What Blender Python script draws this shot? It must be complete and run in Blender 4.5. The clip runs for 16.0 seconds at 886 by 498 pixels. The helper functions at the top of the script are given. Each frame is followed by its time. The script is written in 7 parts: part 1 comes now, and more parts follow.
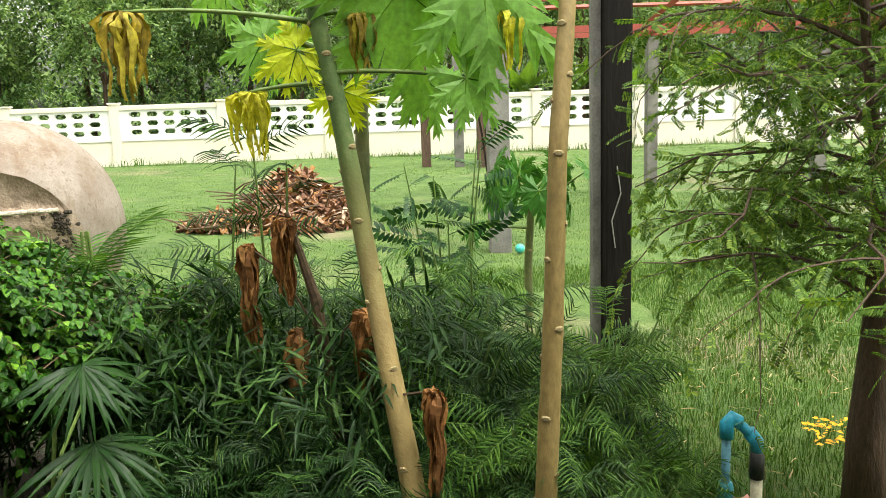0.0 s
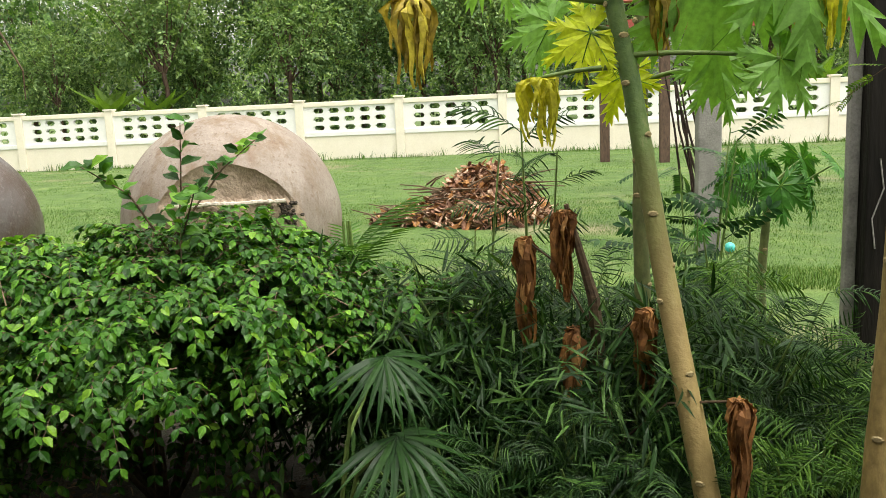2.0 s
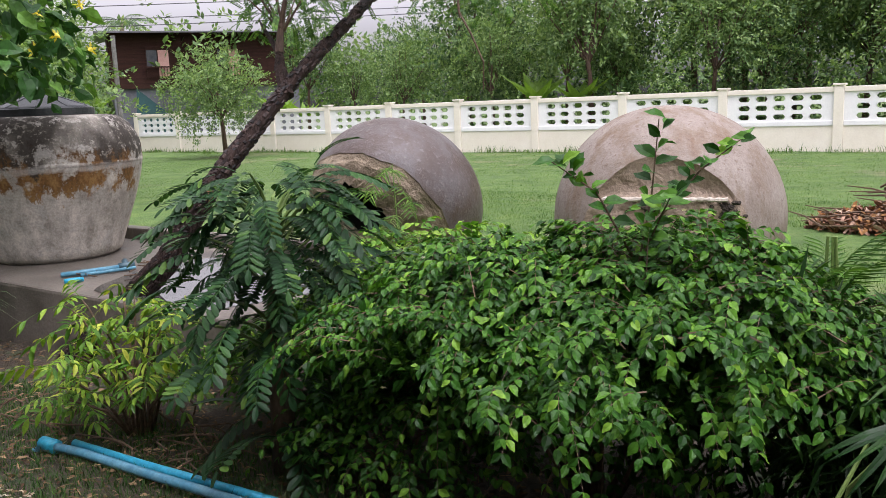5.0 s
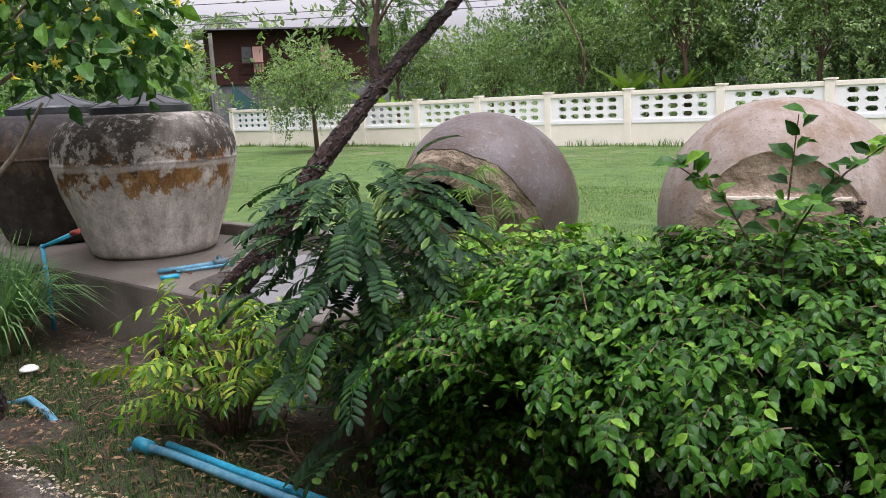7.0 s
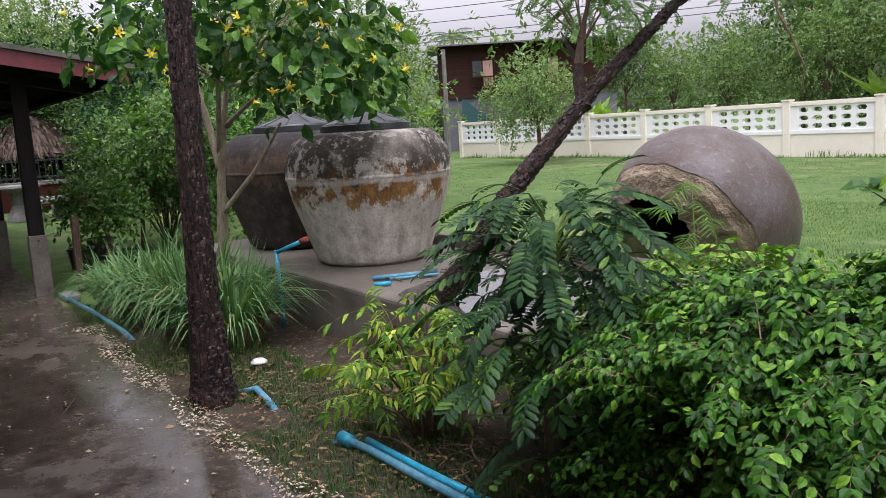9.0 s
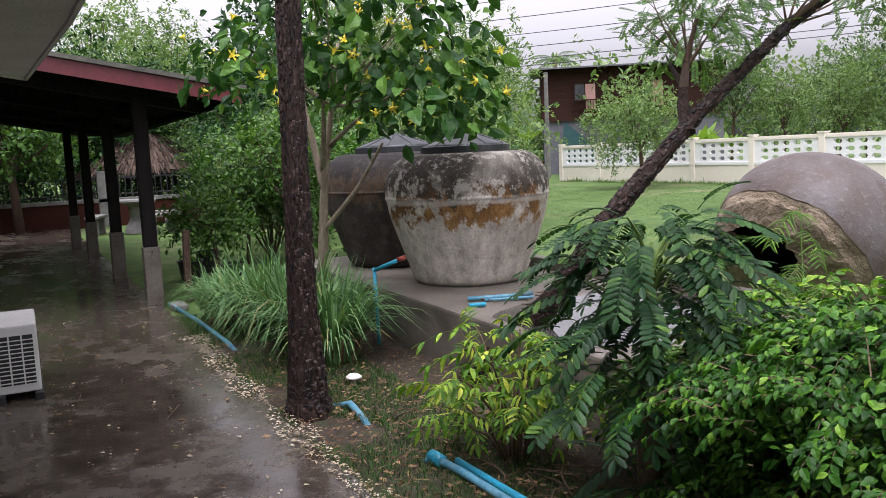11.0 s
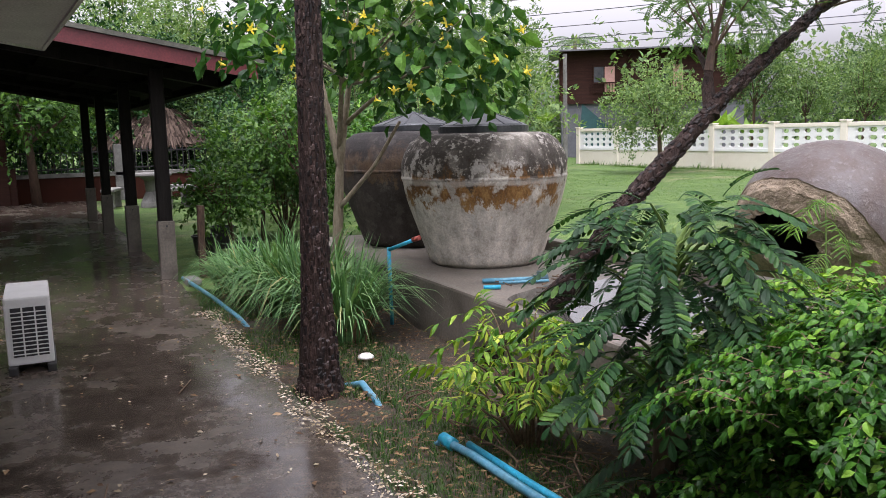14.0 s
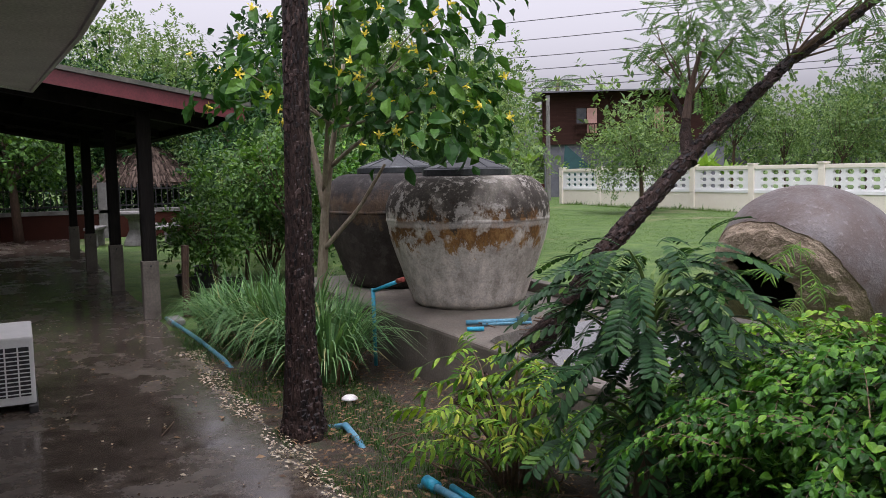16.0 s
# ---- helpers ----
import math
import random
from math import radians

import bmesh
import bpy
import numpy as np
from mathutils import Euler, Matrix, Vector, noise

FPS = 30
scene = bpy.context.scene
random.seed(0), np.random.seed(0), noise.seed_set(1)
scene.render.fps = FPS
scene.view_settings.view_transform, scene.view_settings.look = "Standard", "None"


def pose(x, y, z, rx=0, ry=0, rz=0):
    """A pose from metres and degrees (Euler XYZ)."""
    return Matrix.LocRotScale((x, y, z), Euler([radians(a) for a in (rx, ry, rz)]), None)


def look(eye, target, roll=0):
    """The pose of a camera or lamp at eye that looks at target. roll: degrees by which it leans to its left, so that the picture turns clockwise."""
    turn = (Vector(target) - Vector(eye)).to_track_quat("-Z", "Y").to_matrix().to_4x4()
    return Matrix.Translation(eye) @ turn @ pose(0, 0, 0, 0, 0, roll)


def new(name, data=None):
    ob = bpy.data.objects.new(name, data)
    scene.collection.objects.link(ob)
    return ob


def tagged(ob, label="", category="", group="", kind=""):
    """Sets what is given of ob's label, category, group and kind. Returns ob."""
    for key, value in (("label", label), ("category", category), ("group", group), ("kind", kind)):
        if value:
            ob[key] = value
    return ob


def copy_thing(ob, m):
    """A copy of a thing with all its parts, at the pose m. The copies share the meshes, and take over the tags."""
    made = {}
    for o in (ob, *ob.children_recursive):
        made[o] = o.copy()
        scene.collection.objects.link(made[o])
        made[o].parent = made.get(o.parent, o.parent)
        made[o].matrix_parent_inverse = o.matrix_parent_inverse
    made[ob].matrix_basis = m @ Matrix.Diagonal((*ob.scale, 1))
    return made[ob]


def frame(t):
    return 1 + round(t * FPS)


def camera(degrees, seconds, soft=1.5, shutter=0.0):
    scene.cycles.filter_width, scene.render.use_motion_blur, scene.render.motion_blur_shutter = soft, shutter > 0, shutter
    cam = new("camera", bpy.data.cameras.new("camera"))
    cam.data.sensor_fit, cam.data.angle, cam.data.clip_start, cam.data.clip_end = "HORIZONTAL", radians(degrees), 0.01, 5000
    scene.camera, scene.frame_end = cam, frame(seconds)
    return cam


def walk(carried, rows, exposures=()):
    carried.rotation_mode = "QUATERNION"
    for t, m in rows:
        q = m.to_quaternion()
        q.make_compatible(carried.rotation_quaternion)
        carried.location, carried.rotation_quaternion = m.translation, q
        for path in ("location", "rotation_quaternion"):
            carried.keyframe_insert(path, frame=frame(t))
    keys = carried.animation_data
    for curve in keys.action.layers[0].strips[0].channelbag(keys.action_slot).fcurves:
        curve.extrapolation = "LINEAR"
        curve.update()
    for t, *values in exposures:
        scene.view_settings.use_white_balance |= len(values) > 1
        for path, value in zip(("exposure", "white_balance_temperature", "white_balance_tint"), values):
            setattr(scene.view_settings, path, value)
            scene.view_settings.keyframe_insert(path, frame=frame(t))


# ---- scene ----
cam = camera(55.8, 16.0, 0.7)
EXPOSURES = [(0.0, 0.87, 7100, 4), (1.0, 0.62, 7100, 5), (1.5, 0.57, 7100, 6), (2.5, 0.54, 6750, 12), (3.2, 0.33, 6200, 22), (4.0, 0.23, 6200, 23), (7.0, 0.22, 6200, 22), (9.0, 0.15, 6150, 22), (10.0, 0.17, 6150, 22), (13.0, 0.36, 6150, 22), (14.0, 0.36, 6150, 22), (15.0, 0.22, 6100, 22), (16.0, -0.12, 6100, 23)]
PATH = [
    (0, (4.538, -0.415, 1.443), (4.635, 1.551, 1.089), -2.0),
    (0.5, (4.426, -0.379, 1.453), (4.47, 1.589, 1.098), -1.8),
    (1, (4.274, -0.353, 1.451), (4.288, 1.615, 1.097), -1.6),
    (1.5, (4.177, -0.342, 1.441), (4.108, 1.626, 1.089), -1.9),
    (2, (4.148, -0.299, 1.43), (3.872, 1.651, 1.081), -2.7),
    (2.5, (4.122, -0.241, 1.43), (3.623, 1.664, 1.081), -3.4),
    (3, (4.101, -0.21, 1.432), (3.338, 1.605, 1.08), -3.8),
    (3.5, (4.074, -0.184, 1.424), (3.095, 1.528, 1.085), -3.4),
    (4, (4.034, -0.171, 1.431), (2.958, 1.482, 1.096), -3.0),
    (4.2, (4.007, -0.186, 1.441), (2.907, 1.45, 1.105), -2.7),
    (6.3, (3.693, -0.025, 1.472), (2.482, 1.528, 1.124), -1.7),
    (6.5, (3.692, -0.042, 1.474), (2.415, 1.459, 1.132), -2.2),
    (7, (3.704, -0.016, 1.475), (2.404, 1.464, 1.129), -2.7),
    (7.5, (3.727, 0.036, 1.482), (2.362, 1.457, 1.142), -3.0),
    (8, (3.795, 0.039, 1.488), (2.256, 1.273, 1.16), -3.5),
    (8.5, (3.846, 0.04, 1.494), (2.239, 1.189, 1.179), -4.1),
    (9, (3.87, 0.044, 1.505), (2.215, 1.128, 1.212), -3.5),
    (9.5, (3.879, 0.043, 1.514), (2.184, 1.073, 1.255), -3.1),
    (10, (3.897, 0.028, 1.521), (2.148, 0.97, 1.288), -2.8),
    (10.2, (3.901, 0.027, 1.514), (2.14, 0.949, 1.292), -2.9),
    (12.5, (3.83, 0.088, 1.499), (2.038, 0.938, 1.241), -2.2),
    (13, (3.837, 0.071, 1.503), (2.048, 0.925, 1.238), -2.0),
    (13.5, (3.844, 0.061, 1.504), (2.056, 0.916, 1.236), -1.8),
    (14, (3.823, 0.06, 1.499), (2.037, 0.917, 1.225), -1.4),
    (14.5, (3.825, 0.06, 1.503), (2.04, 0.918, 1.229), -1.3),
    (15, (3.839, 0.051, 1.509), (2.055, 0.915, 1.241), -1.1),
    (15.5, (3.863, 0.044, 1.524), (2.081, 0.919, 1.284), -1.1),
    (16, (3.878, 0.034, 1.532), (2.1, 0.932, 1.348), -1.1),
]
walk(cam, [(t, look(eye, target, roll)) for t, eye, target, roll in PATH], EXPOSURES)
# ---- world ----
SUN_TURN = radians(124)
world = bpy.data.worlds.new("overcast_sky")
scene.world = world
world.use_nodes = True
wn, wl = world.node_tree.nodes, world.node_tree.links
sky = wn.new("ShaderNodeTexSky")
sky.sky_type = "NISHITA"
sky.sun_disc = False
sky.sun_elevation, sky.sun_rotation = radians(68), SUN_TURN
sky.air_density, sky.dust_density, sky.ozone_density = 1.0, 6.0, 1.0
pale = wn.new("ShaderNodeHueSaturation")
pale.inputs["Saturation"].default_value = 0.02
pale.inputs["Value"].default_value = 1.7
wl.new(sky.outputs["Color"], pale.inputs["Color"])
wl.new(pale.outputs["Color"], wn["Background"].inputs["Color"])
wn["Background"].inputs["Strength"].default_value = 0.17

sun_data = bpy.data.lights.new("sun", "SUN")
sun_data.energy, sun_data.angle, sun_data.color = 1.1, radians(60), (1.0, 0.97, 0.93)
sun_ob = new("sun", sun_data)
sun_ob.matrix_world = look((0, 0, 20), (1.5, -1.0, 0.0))

# ---- materials ----
RNG = np.random.default_rng(7)


def ramp(nt, fac, stops):
    r = nt.nodes.new("ShaderNodeValToRGB")
    while len(r.color_ramp.elements) < len(stops):
        r.color_ramp.elements.new(0.5)
    for e, (p, c) in zip(r.color_ramp.elements, stops):
        e.position = p
        e.color = (*c, 1) if len(c) == 3 else c
    nt.links.new(fac, r.inputs["Fac"])
    return r.outputs["Color"]


def noise_node(nt, vec, scale, detail=4.0, rough=0.6, stretch=None):
    if stretch:
        m = nt.nodes.new("ShaderNodeMapping")
        m.inputs["Scale"].default_value = stretch
        nt.links.new(vec, m.inputs["Vector"])
        vec = m.outputs["Vector"]
    n = nt.nodes.new("ShaderNodeTexNoise")
    n.inputs["Scale"].default_value, n.inputs["Detail"].default_value, n.inputs["Roughness"].default_value = scale, detail, rough
    nt.links.new(vec, n.inputs["Vector"])
    return n.outputs["Fac"]


def mix(nt, fac, a, b, kind="MIX"):
    m = nt.nodes.new("ShaderNodeMix")
    m.data_type, m.blend_type = "RGBA", kind
    for sock, v in ((m.inputs[0], fac), (m.inputs[6], a), (m.inputs[7], b)):
        if hasattr(v, "links"):
            nt.links.new(v, sock)
        else:
            sock.default_value = v if isinstance(v, float) else (*v, 1)
    return m.outputs[2]


def base_mat(name):
    m = bpy.data.materials.new(name)
    m.use_nodes = True
    nt = m.node_tree
    b = nt.nodes["Principled BSDF"]
    pos = nt.nodes.new("ShaderNodeTexCoord").outputs["Object"]
    return m, nt, b, pos


def bump(nt, b, height, strength, dist=0.01):
    n = nt.nodes.new("ShaderNodeBump")
    n.inputs["Strength"].default_value, n.inputs["Distance"].default_value = strength, dist
    nt.links.new(height, n.inputs["Height"])
    nt.links.new(n.outputs["Normal"], b.inputs["Normal"])


def plain(name, c1, c2, scale=6.0, rough=0.7, bumpy=0.3, metal=0.0, stretch=None, fine=60.0, rough2=None, dist=0.01, grain=0.28, spec=0.5):
    """Two colours mixed by coarse noise, fine grain on top, a little relief."""
    m, nt, b, pos = base_mat(name)
    big = noise_node(nt, pos, scale, 5, 0.65, stretch)
    small = noise_node(nt, pos, fine, 3, 0.6, stretch)
    col = ramp(nt, big, [(0.3, c1), (0.7, c2)])
    grain = ramp(nt, small, [(0.3, (1 - grain,) * 3), (0.7, (1 + grain * 0.43,) * 3)])
    b.inputs["Specular IOR Level"].default_value = spec
    nt.links.new(mix(nt, 1.0, col, grain, "MULTIPLY"), b.inputs["Base Color"])
    if rough2 is None:
        b.inputs["Roughness"].default_value = rough
    else:
        nt.links.new(ramp(nt, big, [(0.35, (rough,) * 3), (0.65, (rough2,) * 3)]), b.inputs["Roughness"])
    b.inputs["Metallic"].default_value = metal
    bump(nt, b, small, bumpy, dist)
    return m


def leafy(name, stops, rough=0.38, thin=0.3, vein=0.25, spec=0.28):
    """Leaf colours that differ from blade to blade, a glossy wet face, some light through the blade."""
    m, nt, b, pos = base_mat(name)
    rnd = nt.nodes.new("ShaderNodeNewGeometry").outputs["Random Per Island"]
    col = ramp(nt, rnd, stops)
    n = noise_node(nt, pos, 45, 3)
    col = mix(nt, 1.0, col, ramp(nt, n, [(0.3, (1 - vein,) * 3), (0.7, (1 + vein,) * 3)]), "MULTIPLY")
    nt.links.new(col, b.inputs["Base Color"])
    b.inputs["Roughness"].default_value = rough
    b.inputs["Specular IOR Level"].default_value = spec
    tr = nt.nodes.new("ShaderNodeBsdfTranslucent")
    nt.links.new(mix(nt, 1.0, col, (1.15, 1.2, 0.55), "MULTIPLY"), tr.inputs["Color"])
    sh = nt.nodes.new("ShaderNodeMixShader")
    sh.inputs[0].default_value = thin
    nt.links.new(b.outputs[0], sh.inputs[1])
    nt.links.new(tr.outputs[0], sh.inputs[2])
    nt.links.new(sh.outputs[0], nt.nodes["Material Output"].inputs["Surface"])
    return m


M_BUSH = leafy("bush_leaf", [(0, (0.012, 0.050, 0.006)), (0.5, (0.032, 0.112, 0.011)), (0.9, (0.080, 0.205, 0.018)), (1, (0.16, 0.31, 0.03))], 0.38, 0.25, 0.25, 0.2)
M_BUSHYOUNG = leafy("young_bush_leaf", [(0, (0.05, 0.14, 0.016)), (0.5, (0.10, 0.24, 0.025)), (1, (0.24, 0.38, 0.04))], 0.36, 0.35, 0.25, 0.28)
M_DARKLEAF = leafy("dark_leaf", [(0, (0.010, 0.036, 0.012)), (0.6, (0.019, 0.060, 0.018)), (0.94, (0.042, 0.105, 0.026)), (1, (0.10, 0.19, 0.03))], 0.40, 0.22, 0.25, 0.16)
M_LIMELEAF = leafy("lime_leaf", [(0, (0.035, 0.11, 0.010)), (0.4, (0.09, 0.20, 0.015)), (0.75, (0.20, 0.33, 0.03)), (1, (0.46, 0.50, 0.07))], 0.42, 0.3, 0.25, 0.2)
M_FERN = leafy("feathery_leaf", [(0, (0.007, 0.026, 0.006)), (0.6, (0.018, 0.054, 0.011)), (1, (0.065, 0.14, 0.028))], 0.45, 0.22, 0.2, 0.2)
M_FERNMID = leafy("mid_feathery_leaf", [(0, (0.035, 0.09, 0.016)), (0.6, (0.065, 0.15, 0.024)), (1, (0.13, 0.25, 0.04))], 0.5, 0.35)
M_FINELEAF = leafy("fine_olive_leaf", [(0, (0.045, 0.10, 0.016)), (0.6, (0.10, 0.19, 0.03)), (1, (0.22, 0.31, 0.05))], 0.5, 0.42, 0.2, 0.2)
M_STRAW = leafy("dry_grass_blade", [(0, (0.14, 0.11, 0.045)), (0.5, (0.26, 0.21, 0.10)), (1, (0.38, 0.31, 0.17))], 0.7, 0.2, 0.2, 0.15)
M_FERNPALE = leafy("pale_feathery_leaf", [(0, (0.05, 0.12, 0.022)), (0.6, (0.10, 0.20, 0.03)), (1, (0.19, 0.31, 0.055))], 0.5, 0.4, 0.25, 0.25)
M_PALM = leafy("palm_leaf", [(0, (0.007, 0.030, 0.006)), (1, (0.016, 0.05, 0.008))], 0.36, 0.08, 0.25, 0.14)
M_GARDEN = leafy("garden_leaf", [(0, (0.025, 0.07, 0.014)), (0.5, (0.055, 0.135, 0.024)), (1, (0.12, 0.23, 0.04))], 0.45, 0.35)
M_BANANA = leafy("banana_leaf", [(0, (0.09, 0.20, 0.03)), (1, (0.20, 0.32, 0.05))], 0.45, 0.45)
M_PAPAYA = leafy("papaya_leaf", [(0, (0.13, 0.29, 0.05)), (1, (0.21, 0.40, 0.09))], 0.45, 0.5)
M_PAPDARK = leafy("papaya_leaf_dark", [(0, (0.03, 0.11, 0.015)), (1, (0.06, 0.19, 0.03))], 0.45, 0.3)
M_PAPYELLOW = leafy("papaya_leaf_yellowing", [(0, (0.48, 0.55, 0.02)), (1, (0.62, 0.68, 0.05))], 0.5, 0.4)
M_WILT = leafy("papaya_leaf_wilted_yellow", [(0, (0.42, 0.40, 0.03)), (1, (0.60, 0.55, 0.06))], 0.55, 0.35, 0.4)
M_WILTBROWN = leafy("papaya_leaf_wilted_brown", [(0, (0.15, 0.10, 0.015)), (0.6, (0.28, 0.21, 0.02)), (1, (0.40, 0.34, 0.035))], 0.6, 0.2, 0.45)
M_DRY = leafy("dead_leaf", [(0, (0.11, 0.045, 0.015)), (0.6, (0.24, 0.105, 0.032)), (1, (0.38, 0.20, 0.075))], 0.75, 0.12, 0.5)
M_HUSK = leafy("coconut_husk", [(0, (0.10, 0.05, 0.032)), (0.5, (0.24, 0.125, 0.08)), (0.85, (0.38, 0.24, 0.165)), (1, (0.50, 0.38, 0.28))], 0.8, 0.05, 0.4, 0.2)
M_WOODS = leafy("woods_leaf", [(0, (0.032, 0.078, 0.028)), (0.5, (0.085, 0.16, 0.06)), (1, (0.21, 0.30, 0.11))], 0.5, 0.4)
# Paler and greyer than woods_leaf: rain haze is mixed into the leaf colour.
M_WOODSHAZE = leafy("woods_leaf_hazed", [(0, (0.075, 0.14, 0.05)), (0.5, (0.14, 0.23, 0.085)), (1, (0.26, 0.36, 0.14))], 0.5, 0.42)
M_GRASS = leafy("grass_blade", [(0, (0.045, 0.10, 0.018)), (0.55, (0.075, 0.15, 0.027)), (0.9, (0.105, 0.185, 0.035)), (1, (0.17, 0.2, 0.07))], 0.6, 0.18, 0.25, 0.12)
M_BEDGRASS = leafy("bed_weed_blade", [(0, (0.022, 0.060, 0.014)), (0.6, (0.045, 0.105, 0.024)), (0.94, (0.08, 0.15, 0.035)), (1, (0.15, 0.14, 0.06))], 0.6, 0.18, 0.25, 0.12)
M_LEMON = leafy("lemongrass_blade", [(0, (0.06, 0.145, 0.05)), (0.6, (0.12, 0.25, 0.09)), (0.95, (0.2, 0.34, 0.13)), (1, (0.36, 0.30, 0.13))], 0.42, 0.25)
M_PETALW = leafy("white_petal", [(0, (0.42, 0.36, 0.26)), (0.6, (0.62, 0.56, 0.45)), (1, (0.78, 0.75, 0.68))], 0.6, 0.2, 0.05)
M_PETALDRY = leafy("fading_petal", [(0, (0.26, 0.20, 0.13)), (0.6, (0.44, 0.37, 0.27)), (1, (0.62, 0.57, 0.48))], 0.6, 0.2, 0.05)
M_PETALY = leafy("yellow_petal", [(0, (0.85, 0.63, 0.03)), (1, (0.92, 0.80, 0.16))], 0.5, 0.3, 0.08)
M_LITTER = leafy("leaf_litter", [(0, (0.07, 0.04, 0.02)), (0.6, (0.15, 0.09, 0.045)), (1, (0.30, 0.20, 0.11))], 0.8, 0.1, 0.3)

M_BARKDARK = plain("wet_dark_bark", (0.008, 0.005, 0.004), (0.055, 0.033, 0.026), 26, 0.7, 0.9, 0, (1, 1, 0.25), 70, dist=0.03, spec=0.2)
M_FLAKE = leafy("bark_flake", [(0, (0.004, 0.003, 0.003)), (0.5, (0.02, 0.012, 0.010)), (0.85, (0.038, 0.022, 0.018)), (1, (0.07, 0.046, 0.038))], 0.6, 0.0, 0.4, 0.3)
M_BARKPALE = plain("pale_bark", (0.16, 0.12, 0.075), (0.34, 0.29, 0.21), 18, 0.7, 0.6, 0, (1, 1, 0.4), 70)
M_BARKMID = plain("grey_brown_bark", (0.075, 0.05, 0.034), (0.17, 0.12, 0.085), 18, 0.75, 0.6, 0, (1, 1, 0.4), 70, spec=0.2)
M_BARKBROWN = plain("brown_bark", (0.05, 0.028, 0.018), (0.13, 0.075, 0.05), 22, 0.7, 0.8, 0, (1, 1, 0.3), 80)
M_PAPBARK = plain("papaya_bark", (0.20, 0.14, 0.045), (0.36, 0.26, 0.10), 9, 0.6, 0.35, 0, (1, 1, 0.5), 60)
M_PAPBARKG = plain("papaya_bark_green", (0.07, 0.10, 0.03), (0.17, 0.17, 0.06), 12, 0.6, 0.4, 0, (1, 1, 0.6), 60)


def papaya_gradient():
    """Bark that ages from green at the top to tan at the foot."""
    m, nt, b, pos = base_mat("papaya_bark_green_to_tan")
    sep = nt.nodes.new("ShaderNodeSeparateXYZ")
    nt.links.new(pos, sep.inputs[0])
    blot = noise_node(nt, pos, 12, 5, 0.7, (1, 1, 0.6))
    fine = noise_node(nt, pos, 60, 3, 0.6)
    tan = ramp(nt, blot, [(0.3, (0.19, 0.135, 0.05)), (0.7, (0.34, 0.25, 0.10))])
    green = ramp(nt, blot, [(0.35, (0.05, 0.10, 0.022)), (0.58, (0.11, 0.17, 0.045)), (0.72, (0.26, 0.25, 0.12))])
    h = nt.nodes.new("ShaderNodeMath")
    h.operation = "MULTIPLY_ADD"
    h.inputs[1].default_value = 0.5
    nt.links.new(blot, h.inputs[0])
    nt.links.new(sep.outputs["Z"], h.inputs[2])
    half = nt.nodes.new("ShaderNodeMath")
    half.operation = "MULTIPLY"
    half.inputs[1].default_value = 0.5
    nt.links.new(h.outputs[0], half.inputs[0])
    nt.links.new(mix(nt, ramp(nt, half.outputs[0], [(0.52, (0, 0, 0)), (0.80, (1, 1, 1))]), tan, green), b.inputs["Base Color"])
    b.inputs["Roughness"].default_value = 0.6
    bump(nt, b, fine, 0.35, 0.01)
    return m


M_PAPGRAD = papaya_gradient()
M_SCAR = plain("leaf_scar", (0.26, 0.20, 0.09), (0.36, 0.29, 0.15), 40, 0.8, 0.3)
M_STEM = plain("green_stem", (0.10, 0.17, 0.04), (0.17, 0.25, 0.06), 20, 0.5, 0.2)
M_TORN = plain("torn_wood", (0.20, 0.10, 0.05), (0.34, 0.19, 0.10), 30, 0.8, 0.5)
M_TWIG = plain("brown_twig", (0.06, 0.035, 0.02), (0.14, 0.09, 0.05), 30, 0.8, 0.4)

M_WALLPAINT = plain("cream_wall_paint", (0.68, 0.62, 0.52), (0.74, 0.69, 0.60), 1.6, 0.75, 0.12, 0, None, 30, grain=0.06)
M_WALLWHITE = plain("white_wall_paint", (0.68, 0.68, 0.68), (0.75, 0.745, 0.74), 2.0, 0.75, 0.1, 0, None, 30, grain=0.05)
M_CONCRETE = plain("grey_concrete", (0.12, 0.113, 0.104), (0.25, 0.24, 0.225), 5, 0.8, 0.4, 0, None, 70)
M_PLINTH = plain("weathered_plinth_concrete", (0.065, 0.055, 0.043), (0.19, 0.165, 0.135), 3.5, 0.42, 0.4, 0, None, 50, 0.75)
M_BLACKWOOD = plain("black_timber", (0.005, 0.0045, 0.004), (0.016, 0.013, 0.011), 9, 0.6, 0.5, 0, (1, 1, 0.15), 50, spec=0.12)
M_REDPAINT = plain("dark_red_paint", (0.09, 0.013, 0.016), (0.14, 0.022, 0.026), 6, 0.5, 0.2)
M_REDSTEEL = plain("red_oxide_steel", (0.30, 0.055, 0.045), (0.40, 0.085, 0.06), 7, 0.6, 0.2)
# Near-black: the deep shade under the walkway roof is put into this colour.
M_SHADECEIL = plain("shade_black_underside", (0.008, 0.007, 0.006), (0.018, 0.015, 0.013), 5, 0.9, 0.3, spec=0.05)
M_ROOF = plain("mossy_roof_sheet", (0.045, 0.05, 0.035), (0.13, 0.125, 0.10), 5, 0.7, 0.4)
M_SOFFIT = plain("grey_soffit_board", (0.62, 0.61, 0.59), (0.78, 0.77, 0.75), 2.5, 0.7, 0.15)
M_PVC = plain("blue_pvc", (0.022, 0.30, 0.46), (0.032, 0.38, 0.55), 12, 0.35, 0.1)
M_PVCWORN = plain("faded_blue_pvc", (0.04, 0.20, 0.30), (0.14, 0.32, 0.41), 14, 0.45, 0.15)
M_PVCDARK = plain("grimy_blue_pvc", (0.03, 0.07, 0.09), (0.07, 0.14, 0.17), 14, 0.5, 0.15)
